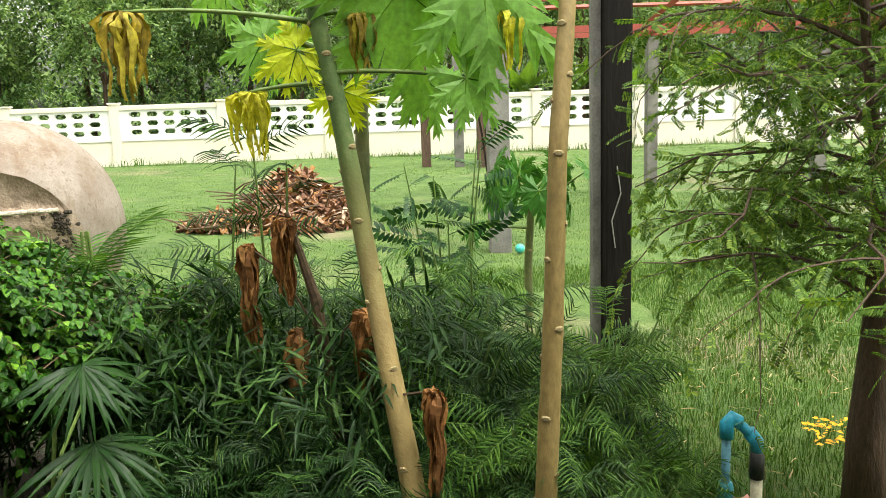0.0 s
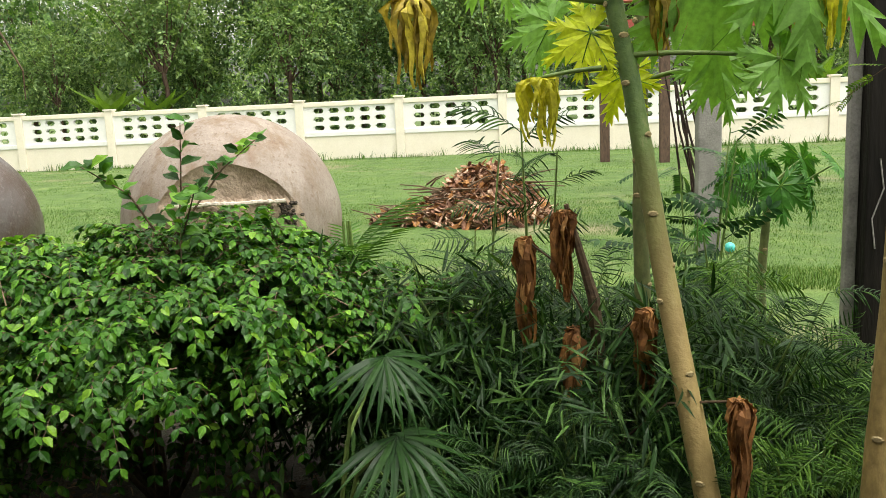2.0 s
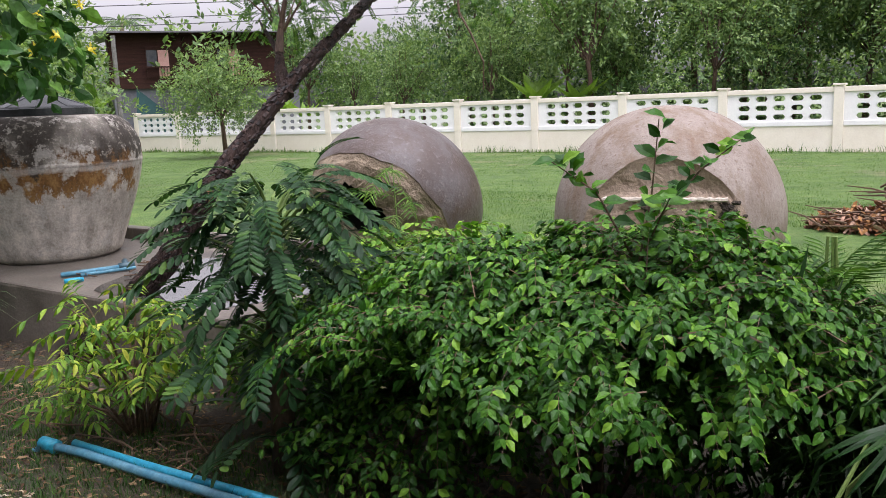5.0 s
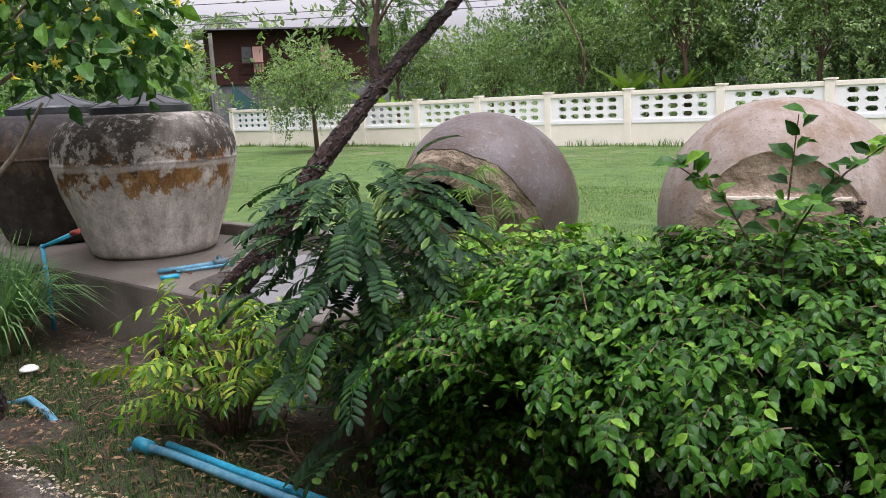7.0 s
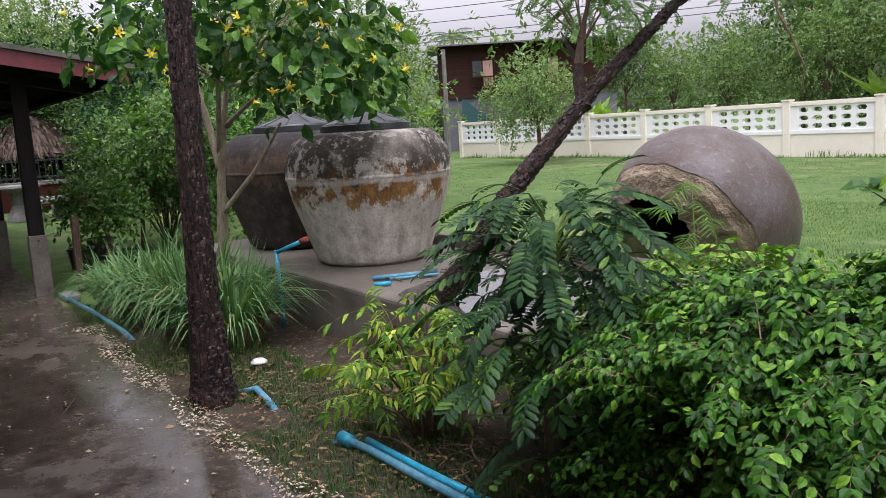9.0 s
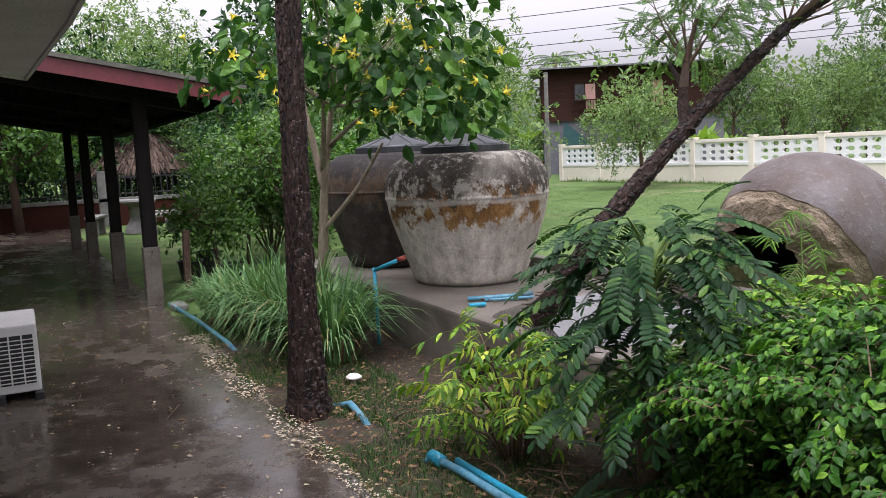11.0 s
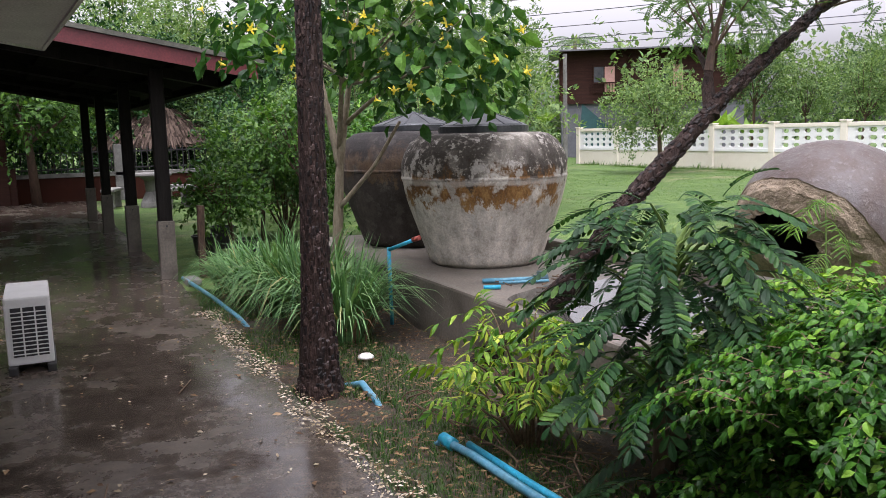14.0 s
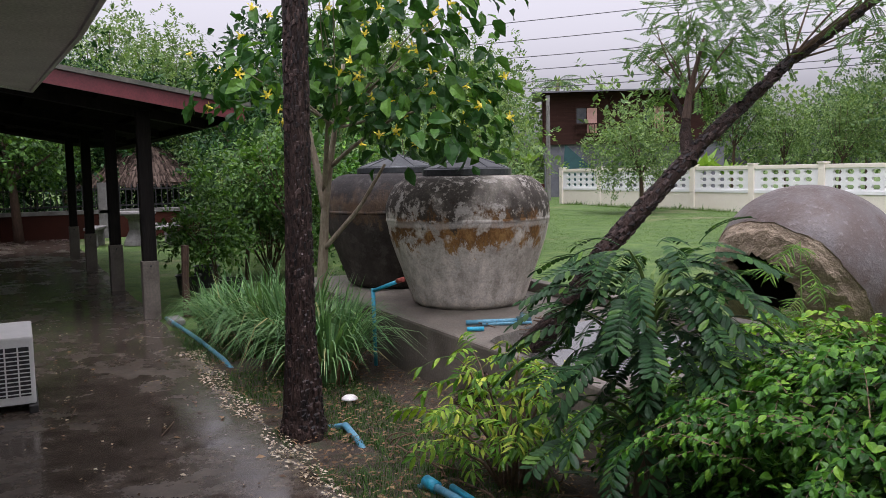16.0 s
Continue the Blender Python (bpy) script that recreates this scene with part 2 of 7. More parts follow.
M_WATER = plain("rain_water", (0.05, 0.048, 0.043), (0.07, 0.066, 0.06), 3, 0.04, 0.02, 0, None, 20, spec=0.9)
M_PVCPALE = plain("cream_pvc", (0.55, 0.50, 0.36), (0.65, 0.60, 0.45), 12, 0.5, 0.1)
M_BLACKRUB = plain("black_rubber", (0.012, 0.012, 0.012), (0.03, 0.03, 0.03), 20, 0.5, 0.2)
M_PINK = plain("pink_plastic", (0.65, 0.28, 0.25), (0.72, 0.36, 0.33), 20, 0.5, 0.1)
M_WHITEMETAL = plain("white_enamel", (0.66, 0.655, 0.63), (0.76, 0.755, 0.73), 4, 0.4, 0.03, grain=0.04)
M_BLACKPL = plain("black_plastic", (0.012, 0.012, 0.013), (0.025, 0.025, 0.026), 15, 0.45, 0.1)
M_THATCH = plain("grey_brown_thatch", (0.045, 0.03, 0.022), (0.16, 0.11, 0.078), 8, 0.9, 0.8, 0, (1, 1, 0.3), 60)
M_BRICKRED = plain("red_brown_wall_paint", (0.034, 0.010, 0.006), (0.058, 0.016, 0.010), 2, 0.75, 0.3, spec=0.15)
M_TIMBER = plain("red_brown_house_boards", (0.030, 0.0145, 0.0115), (0.058, 0.026, 0.020), 3, 0.8, 0.3, 0, (0.2, 0.2, 3), 30, spec=0.12)
M_PINKCURT = plain("pink_curtain", (0.52, 0.27, 0.24), (0.62, 0.37, 0.33), 3, 0.8, 0.1)
M_GLASSDARK = plain("dark_window_glass", (0.04, 0.045, 0.05), (0.07, 0.075, 0.08), 3, 0.1, 0.0)
M_TEAL = plain("teal_sheet", (0.012, 0.055, 0.062), (0.02, 0.085, 0.09), 3, 0.6, 0.2)
M_GREYBOARD = plain("grey_lower_wall", (0.10, 0.10, 0.12), (0.16, 0.16, 0.18), 3, 0.7, 0.2)
M_ZINC = plain("zinc_roof", (0.10, 0.10, 0.105), (0.18, 0.18, 0.19), 3, 0.55, 0.2, 0.2)
M_STRAWDARK = leafy("weathered_thatch_straw", [(0, (0.018, 0.013, 0.010)), (0.6, (0.055, 0.038, 0.029)), (1, (0.13, 0.095, 0.075))], 0.85, 0.05, 0.3, 0.1)
M_ORANGE = leafy("orange_petal", [(0, (0.75, 0.33, 0.01)), (1, (0.85, 0.45, 0.02))], 0.6, 0.2, 0.1)
M_CHINA = plain("white_glazed_cap", (0.72, 0.70, 0.66), (0.8, 0.78, 0.74), 10, 0.3, 0.05)
M_DARKLID = plain("dark_tin_lid", (0.03, 0.035, 0.037), (0.075, 0.08, 0.083), 6, 0.35, 0.2, 0.4)


def ground_mat():
    m, nt, b, pos = base_mat("lawn_soil")
    big = noise_node(nt, pos, 0.35, 5, 0.6)
    mid = noise_node(nt, pos, 2.6, 5, 0.7)
    fine = noise_node(nt, pos, 38, 4, 0.7)
    green = ramp(nt, mid, [(0.28, (0.04, 0.085, 0.013)), (0.5, (0.07, 0.135, 0.022)), (0.72, (0.13, 0.18, 0.045))])
    bare = ramp(nt, mid, [(0.3, (0.17, 0.14, 0.085)), (0.7, (0.26, 0.22, 0.14))])
    broad = noise_node(nt, pos, 0.9, 6, 0.7)
    green = mix(nt, 1.0, green, ramp(nt, broad, [(0.34, (0.62, 0.72, 0.6)), (0.5, (1.0, 1.0, 1.0)), (0.66, (1.2, 1.15, 1.1))]), "MULTIPLY")
    worn = ramp(nt, big, [(0.56, (0, 0, 0)), (0.72, (1, 1, 1))])
    col = mix(nt, worn, green, bare)
    col = mix(nt, 1.0, col, ramp(nt, fine, [(0.25, (0.6, 0.6, 0.6)), (0.75, (1.25, 1.25, 1.2))]), "MULTIPLY")
    nt.links.new(col, b.inputs["Base Color"])
    b.inputs["Roughness"].default_value = 0.85
    bump(nt, b, fine, 0.8, 0.03)
    return m


def bed_mat():
    m, nt, b, pos = base_mat("bed_soil_with_litter")
    mid = noise_node(nt, pos, 5, 5, 0.7)
    fine = noise_node(nt, pos, 60, 4, 0.7)
    col = ramp(nt, mid, [(0.3, (0.03, 0.022, 0.015)), (0.5, (0.06, 0.042, 0.028)), (0.65, (0.04, 0.065, 0.022))])
    col = mix(nt, 1.0, col, ramp(nt, fine, [(0.25, (0.55,) * 3), (0.75, (1.4,) * 3)]), "MULTIPLY")
    nt.links.new(col, b.inputs["Base Color"])
    b.inputs["Roughness"].default_value = 0.8
    bump(nt, b, fine, 1.0, 0.03)
    return m


def pavement_mat():
    m, nt, b, pos = base_mat("wet_concrete_paving")
    big = noise_node(nt, pos, 0.9, 5, 0.6)
    mid = noise_node(nt, pos, 4.5, 6, 0.7)
    fine = noise_node(nt, pos, 90, 4, 0.7)
    col = ramp(nt, mid, [(0.28, (0.029, 0.023, 0.017)), (0.45, (0.064, 0.052, 0.041)), (0.6, (0.094, 0.078, 0.062)), (0.78, (0.168, 0.14, 0.114))])
    col = mix(nt, ramp(nt, big, [(0.4, (0, 0, 0)), (0.62, (0.45, 0.45, 0.45))]), col, (0.035, 0.027, 0.023))
    col = mix(nt, 1.0, col, ramp(nt, fine, [(0.3, (0.66,) * 3), (0.7, (1.3,) * 3)]), "MULTIPLY")
    patch = noise_node(nt, pos, 11, 6, 0.75)
    col = mix(nt, 1.0, col, ramp(nt, patch, [(0.35, (0.6, 0.58, 0.56)), (0.62, (1.25, 1.22, 1.18))]), "MULTIPLY")
    nt.links.new(col, b.inputs["Base Color"])
    damp = mix(nt, 0.45, ramp(nt, big, [(0.40, (0.38, 0.38, 0.38)), (0.55, (0.03, 0.03, 0.03))]), ramp(nt, mid, [(0.4, (0.05, 0.05, 0.05)), (0.65, (0.6, 0.6, 0.6))]))
    nt.links.new(damp, b.inputs["Roughness"])
    bump(nt, b, mid, 0.12, 0.02)
    return m


def jar_mat(name, pale, mid, dark, rusty, band, lichen, patch):
    """Weathered cement: grey body, black algae at the shoulder, rust-brown runs below it with a torn edge."""
    m, nt, b, pos = base_mat(name)
    sep = nt.nodes.new("ShaderNodeSeparateXYZ")
    nt.links.new(pos, sep.inputs[0])
    blot = noise_node(nt, pos, 6.5, 8, 0.78, (1, 1, 0.6))
    big = noise_node(nt, pos, 2.2, 5, 0.6)
    fine = noise_node(nt, pos, 55, 4, 0.7)
    col = ramp(nt, big, [(0.3, mid), (0.7, pale)])
    run = noise_node(nt, pos, 9, 4, 0.6, (1, 1, 0.12))
    mottle = noise_node(nt, pos, 10, 7, 0.72)
    col = mix(nt, 1.0, col, ramp(nt, mottle, [(0.32, (0.62, 0.59, 0.54)), (0.5, (1.0, 0.98, 0.95)), (0.68, (1.18, 1.15, 1.10))]), "MULTIPLY")
    col = mix(nt, 1.0, col, ramp(nt, run, [(0.35, (0.7, 0.69, 0.67)), (0.6, (1.08, 1.07, 1.05))]), "MULTIPLY")
    h = nt.nodes.new("ShaderNodeMath")
    h.operation = "MULTIPLY_ADD"
    h.inputs[1].default_value, h.inputs[2].default_value = 0.9, -0.45
    nt.links.new(blot, h.inputs[0])
    top = nt.nodes.new("ShaderNodeMath")
    top.operation = "ADD"
    nt.links.new(sep.outputs["Z"], top.inputs[0])
    nt.links.new(h.outputs[0], top.inputs[1])
    drift = noise_node(nt, pos, 3.2, 5, 0.65)
    rust = ramp(nt, top.outputs[0], [(band - 0.17, (0, 0, 0)), (band - 0.13, (rusty,) * 3), (band + 0.10, (rusty,) * 3), (band + 0.16, (0, 0, 0))])
    rust = mix(nt, 1.0, rust, ramp(nt, drift, [(0.43, (0, 0, 0)), (0.49, (1, 1, 1))]), "MULTIPLY")
    ochre = ramp(nt, blot, [(0.36, (0.06, 0.032, 0.014)), (0.5, (0.17, 0.085, 0.025)), (0.66, (0.34, 0.20, 0.07))])
    col = mix(nt, rust, col, ochre)
    black = ramp(nt, top.outputs[0], [(band + 0.03, (0, 0, 0)), (band + 0.10, (lichen,) * 3)])
    cover = ramp(nt, noise_node(nt, pos, 1.25, 3, 0.5), [(0.50, (1, 1, 1)), (0.64, (0.3, 0.3, 0.3))])
    speck = ramp(nt, noise_node(nt, pos, 13, 8, 0.8), [(0.42, (0.55, 0.55, 0.55)), (0.47, (1, 1, 1))])
    black = mix(nt, 1.0, mix(nt, 1.0, black, cover, "MULTIPLY"), speck, "MULTIPLY")
    col = mix(nt, black, col, dark)
    ridge = nt.nodes.new("ShaderNodeMath")
    ridge.operation = "MULTIPLY_ADD"
    ridge.inputs[1].default_value, ridge.inputs[2].default_value = 0.10, -0.05
    nt.links.new(drift, ridge.inputs[0])
    line = nt.nodes.new("ShaderNodeMath")
    line.operation = "ADD"
    nt.links.new(sep.outputs["Z"], line.inputs[0])
    nt.links.new(ridge.outputs[0], line.inputs[1])
    col = mix(nt, ramp(nt, line.outputs[0], [(band - 0.01, (0, 0, 0)), (band + 0.005, (patch * 0.5,) * 3), (band + 0.035, (patch * 0.5,) * 3), (band + 0.055, (0, 0, 0))]), col, pale)
    scab = ramp(nt, noise_node(nt, pos, 7, 7, 0.75), [(0.55, (0, 0, 0)), (0.59, (patch,) * 3)])
    col = mix(nt, scab, col, ramp(nt, big, [(0.3, (0.33, 0.31, 0.27)), (0.7, (0.52, 0.49, 0.44))]))
    col = mix(nt, 1.0, col, ramp(nt, fine, [(0.3, (0.75,) * 3), (0.7, (1.15,) * 3)]), "MULTIPLY")
    nt.links.new(col, b.inputs["Base Color"])
    b.inputs["Roughness"].default_value = 0.8
    b.inputs["Specular IOR Level"].default_value = 0.25
    bump(nt, b, fine, 0.45, 0.012)
    return m


M_GROUND, M_BED, M_PAVE = ground_mat(), bed_mat(), pavement_mat()
M_JAR = jar_mat("stained_cement_jar", (0.64, 0.61, 0.56), (0.43, 0.405, 0.365), (0.03, 0.024, 0.018), 1.0, 0.68, 0.95, 0.8)
M_JARDARK = jar_mat("dark_cement_jar", (0.062, 0.054, 0.048), (0.034, 0.029, 0.026), (0.018, 0.016, 0.015), 0.2, 0.85, 0.9, 0.06)


def dome_mat(name, top, low, stain, speck, rough, spec=0.22):
    """Cement skin: cloudy two-tone body, brown run-off stains, small dark lichen specks."""
    m, nt, b, pos = base_mat(name)
    cloud = noise_node(nt, pos, 2.3, 6, 0.7)
    col = ramp(nt, cloud, [(0.40, low), (0.60, top)])
    run = noise_node(nt, pos, 3.1, 5, 0.7, (1.6, 1.6, 0.5))
    col = mix(nt, ramp(nt, run, [(0.47, (0, 0, 0)), (0.66, (0.95, 0.95, 0.95))]), col, stain)
    fleck = noise_node(nt, pos, 26, 4, 0.7)
    col = mix(nt, ramp(nt, fleck, [(0.56, (0, 0, 0)), (0.66, (0.75, 0.75, 0.75))]), col, speck)
    fine = noise_node(nt, pos, 90, 3, 0.6)
    col = mix(nt, 1.0, col, ramp(nt, fine, [(0.3, (0.84,) * 3), (0.7, (1.07,) * 3)]), "MULTIPLY")
    nt.links.new(col, b.inputs["Base Color"])
    nt.links.new(ramp(nt, cloud, [(0.35, (rough - 0.1,) * 3), (0.65, (rough + 0.15,) * 3)]), b.inputs["Roughness"])
    b.inputs["Specular IOR Level"].default_value = spec
    bump(nt, b, fleck, 0.5, 0.015)
    return m


M_DOMEPINK = dome_mat("pinkish_cement", (0.285, 0.245, 0.212), (0.21, 0.17, 0.14), (0.17, 0.115, 0.075), (0.15, 0.105, 0.08), 0.6)
M_DOMEGREY = dome_mat("purple_grey_cement", (0.118, 0.104, 0.101), (0.082, 0.058, 0.048), (0.066, 0.040, 0.029), (0.18, 0.155, 0.145), 0.38, 0.42)
M_CLAY = plain("broken_clay_face", (0.17, 0.128, 0.085), (0.36, 0.285, 0.20), 7, 0.85, 0.8, 0, None, 40, dist=0.03)
M_INSIDE = plain("near_black_inside", (0.01, 0.009, 0.008), (0.03, 0.025, 0.022), 6, 0.9, 0.3)


# ---- mesh tools ----
class Buf:
    """Collects vertices and faces for one mesh."""

    def __init__(self):
        self.v, self.f, self.n = [], [], 0

    def add(self, v, f):
        v = np.asarray(v, float).reshape(-1, 3)
        self.v.append(v)
        self.f.extend([tuple(i + self.n for i in face) for face in f])
        self.n += len(v)
        return self

    def box(self, a, b, turn=None):
        (x0, y0, z0), (x1, y1, z1) = a, b
        v = np.array([(x, y, z) for z in (z0, z1) for y in (y0, y1) for x in (x0, x1)], float)
        if turn is not None:
            c = v.mean(0)
            v = (v - c) @ np.array(turn.to_3x3()).T + c
        return self.add(v, [(0, 2, 3, 1), (4, 5, 7, 6), (0, 1, 5, 4), (2, 6, 7, 3), (0, 4, 6, 2), (1, 3, 7, 5)])

    def tube(self, pts, radii, n=8, lumpy=0.0):
        p = np.asarray(pts, float)
        r = np.broadcast_to(np.asarray(radii, float), (len(p),))
        t = np.gradient(p, axis=0)
        t /= np.linalg.norm(t, axis=1)[:, None] + 1e-9
        u = np.cross(t[0], (0.3, 0.9, 0.1))
        rings = []
        for i in range(len(p)):
            u = u - t[i] * (u @ t[i])
            u /= np.linalg.norm(u) + 1e-9
            w = np.cross(t[i], u)
            a = np.arange(n) * 2 * np.pi / n
            k = r[i] * (1 + lumpy * RNG.uniform(-1, 1, n))[:, None]
            rings.append(p[i] + k * (np.cos(a)[:, None] * u + np.sin(a)[:, None] * w))
        v = np.concatenate(rings + [p[:1], p[-1:]])
        m = len(p)
        f = [(i * n + j, i * n + (j + 1) % n, (i + 1) * n + (j + 1) % n, (i + 1) * n + j) for i in range(m - 1) for j in range(n)]
        f += [(m * n, (j + 1) % n, j) for j in range(n)] + [(m * n + 1, (m - 1) * n + j, (m - 1) * n + (j + 1) % n) for j in range(n)]
        return self.add(v, f)

    def lathe(self, profile, n=32, wobble=0.0):
        """Profile rows of (radius, height) round z."""
        a = np.arange(n) * 2 * np.pi / n
        rings = []
        for r, z in profile:
            k = r * (1 + wobble * RNG.uniform(-1, 1, n))
            rings.append(np.stack([k * np.cos(a), k * np.sin(a), np.full(n, z)], 1))
        m = len(profile)
        f = [(i * n + j, i * n + (j + 1) % n, (i + 1) * n + (j + 1) % n, (i + 1) * n + j) for i in range(m - 1) for j in range(n)]
        return self.add(np.concatenate(rings), f)

    def scatter(self, template, mats):
        """A copy of the template (vertices, faces) for each 3 x 4 matrix."""
        tv, tf = template
        mats = np.asarray(mats, float)
        if not len(mats):
            return self
        v = np.einsum("nij,kj->nki", mats[:, :, :3], tv) + mats[:, None, :, 3]
        base = self.n + np.arange(len(mats)) * len(tv)
        self.v.append(v.reshape(-1, 3))
        for o in base.tolist():
            self.f.extend([tuple(i + o for i in face) for face in tf])
        self.n += len(mats) * len(tv)
        return self

    def mesh(self, name, mat, smooth=False):
        me = bpy.data.meshes.new(name)
        me.from_pydata(np.concatenate(self.v).tolist() if self.v else [], [], self.f)
        me.materials.append(mat)
        if smooth:
            me.polygons.foreach_set("use_smooth", [True] * len(me.polygons))
        me.update()
        return me


def part(name, buf, mat, parent=None, label="", smooth=False, kind=""):
    ob = new(name, buf.mesh(name, mat, smooth) if isinstance(buf, Buf) else buf)
    if parent is not None:
        ob.parent = parent
    return tagged(ob, label, kind=kind)


def thing(name, label, category, at=(0, 0, 0), turn=0.0, group="", kind=""):
    ob = new(name)
    ob.empty_display_size = 0.1
    ob.matrix_basis = pose(*at, 0, 0, turn)
    return tagged(ob, label, category, group, kind)


def bevel_box(a, b, r=0.01):
    """A box with chamfered edges."""
    bm = bmesh.new()
    bmesh.ops.create_cube(bm, size=1)
    a, b = np.array(a, float), np.array(b, float)
    for v in bm.verts:
        v.co = Vector((a + b) / 2 + np.array(v.co) * (b - a))
    bmesh.ops.bevel(bm, geom=bm.edges[:], offset=r, segments=2, affect="EDGES", profile=0.6)
    bm.verts.index_update()
    out = Buf()
    out.add([v.co[:] for v in bm.verts], [[v.index for v in f.verts] for f in bm.faces])
    bm.free()
    return out


def turned(axis, up, places, size):
    """3 x 4 matrices: local y along axis, local z near up, scaled by size."""
    y = axis / (np.linalg.norm(axis, axis=1)[:, None] + 1e-9)
    x = np.cross(y, up)
    x /= np.linalg.norm(x, axis=1)[:, None] + 1e-9
    z = np.cross(x, y)
    s = np.broadcast_to(np.asarray(size, float), (len(y),))[:, None]
    return np.stack([x * s, y * s, z * s, places], 2)


def leaf_shape(width, droop=0.15, fold=0.12, widest=0.42):
    """An oval pointed blade along y, folded at the midrib."""
    w, q = width, widest
    v = [(0, 0, 0), (-w * 0.8, q * 0.5, fold * w), (0, q * 0.5, 0), (w * 0.8, q * 0.5, fold * w), (-w, q * 1.1, fold * w * 1.3 - droop * 0.3), (0, q * 1.1, -droop * 0.3),
         (w, q * 1.1, fold * w * 1.3 - droop * 0.3), (-w * 0.55, q * 1.1 + (1 - q) * 0.45, -droop * 0.6), (0, q * 1.1 + (1 - q) * 0.45, -droop * 0.65), (w * 0.55, q * 1.1 + (1 - q) * 0.45, -droop * 0.6), (0, 1, -droop)]
    f = [(0, 2, 1), (0, 3, 2), (1, 2, 5, 4), (2, 3, 6, 5), (4, 5, 8, 7), (5, 6, 9, 8), (7, 8, 10), (8, 9, 10)]
    return np.array(v, float), f


SMALL_LEAF = (np.array([(0, 0, 0), (-0.26, 0.45, 0.04), (0, 0.5, 0), (0.26, 0.45, 0.04), (0, 1, -0.1)], float), [(0, 2, 1), (0, 3, 2), (1, 2, 4), (2, 3, 4)])
OVAL_LEAF = leaf_shape(0.27)
LONG_LEAF = leaf_shape(0.17, 0.2)

# ---- ground ----
def sheet(x0, x1, y0, y1, nx, ny, height):
    xs, ys = np.linspace(x0, x1, nx), np.linspace(y0, y1, ny)
    v = [(x, y, height(x, y)) for y in ys for x in xs]
    f = [(j * nx + i, j * nx + i + 1, (j + 1) * nx + i + 1, (j + 1) * nx + i) for j in range(ny - 1) for i in range(nx - 1)]
    return Buf().add(v, f)


def swell(x, y):
    return 0.03 * noise.noise((x * 0.35, y * 0.35, 0)) + 0.012 * noise.noise((x * 1.9, y * 1.9, 3)) - 0.015


lawn = Buf()
xs = np.r_[-900, -300, -90, np.linspace(-40, 30, 141), 90, 300, 900]
ys = np.r_[-900, -300, -60, -6, np.linspace(1.2, 32, 90), 90, 300, 900]
lawn.add([(x, y, swell(x, y) if -40 < x < 30 and 1 < y < 32 else -0.03) for y in ys for x in xs],
         [(j * len(xs) + i, j * len(xs) + i + 1, (j + 1) * len(xs) + i + 1, (j + 1) * len(xs) + i) for j in range(len(ys) - 1) for i in range(len(xs) - 1)])
tagged(part("ground", lawn, M_GROUND, smooth=True, kind="structure"), "mown green lawn with worn bare patches", "lawn")
tagged(part("planting_bed", sheet(-4.6, 5.35, 1.15, 3.7, 90, 26, lambda x, y: swell(x, y) + 0.02 + 0.02 * noise.noise((x * 3, y * 3, 1)) - 0.06 * max(0.0, y - 3.2) / 0.5), M_BED, smooth=True, kind="structure"),
       "dark soil bed strewn with leaf litter", "planting bed")
pave = Buf()
edge = [(x, 1.28 + 0.035 * noise.noise((x * 1.3, 0, 0)) + 0.02 * noise.noise((x * 5, 2, 0)) - 0.012 * max(0, -x - 5)) for x in np.linspace(-19, 9, 140)]
n = len(edge)
pave.add([(x, y, 0.035) for x, y in edge] + [(x, -2.6, 0.035) for x, y in edge] + [(x, y + 0.02, -0.1) for x, y in edge],
         [(i, i + n, i + n + 1, i + 1) for i in range(n - 1)] + [(i, i + 1, i + 2 * n + 1, i + 2 * n) for i in range(n - 1)])
tagged(part("pavement", pave, M_PAVE, kind="structure"), "wet grey concrete paving with puddles", "paving")

# ---- boundary wall with pierced panels ----
WALL_Y, BAY, TOP = 22.0, 2.75, 1.62


def pierced_panel(w, z0, z1, cols, rows, thick):
    """A screen of blocks, each with an eight-sided opening through it."""
    out = Buf()
    cw, ch = w / cols, (z1 - z0) / rows
    for c in range(cols):
        for r in range(rows):
            cx, cz = -w / 2 + (c + 0.5) * cw, z0 + (r + 0.5) * ch
            hw, hh = cw / 2, ch / 2
            rim = [(-hw, -hh), (0, -hh), (hw, -hh), (hw, 0), (hw, hh), (0, hh), (-hw, hh), (-hw, 0)]
            a, q = cw * 0.355, ch * 0.27
            hole = [(-a * 0.72, -q), (0, -q * 1.08), (a * 0.72, -q), (a, 0), (a * 0.72, q), (0, q * 1.08), (-a * 0.72, q), (-a, 0)]
            v = [(cx + x, y, cz + z) for y in (-thick / 2, thick / 2) for ring in (rim, hole) for x, z in ring]
            f = []
            for i in range(8):
                j = (i + 1) % 8
                f += [(i, j, 8 + j, 8 + i), (16 + j, 16 + i, 24 + i, 24 + j), (8 + i, 8 + j, 24 + j, 24 + i)]
            out.add(v, f)
    return out


wall = thing("wall_north", "white and cream concrete boundary wall with pierced panels", "wall", (0, WALL_Y, 0), kind="structure")
SCREEN = pierced_panel(BAY - 0.62, 0.74, 1.42, 5, 3, 0.09).mesh("panel", M_WALLWHITE)
side_panel = Buf().box((-0.2, -0.045, 0.74), (0.0, 0.045, 1.42)).mesh("panel_end", M_WALLWHITE)
BASE = bevel_box((-BAY / 2 + 0.115, -0.05, -0.1), (BAY / 2 - 0.115, 0.05, 0.62), 0.006).mesh("base", M_WALLPAINT)
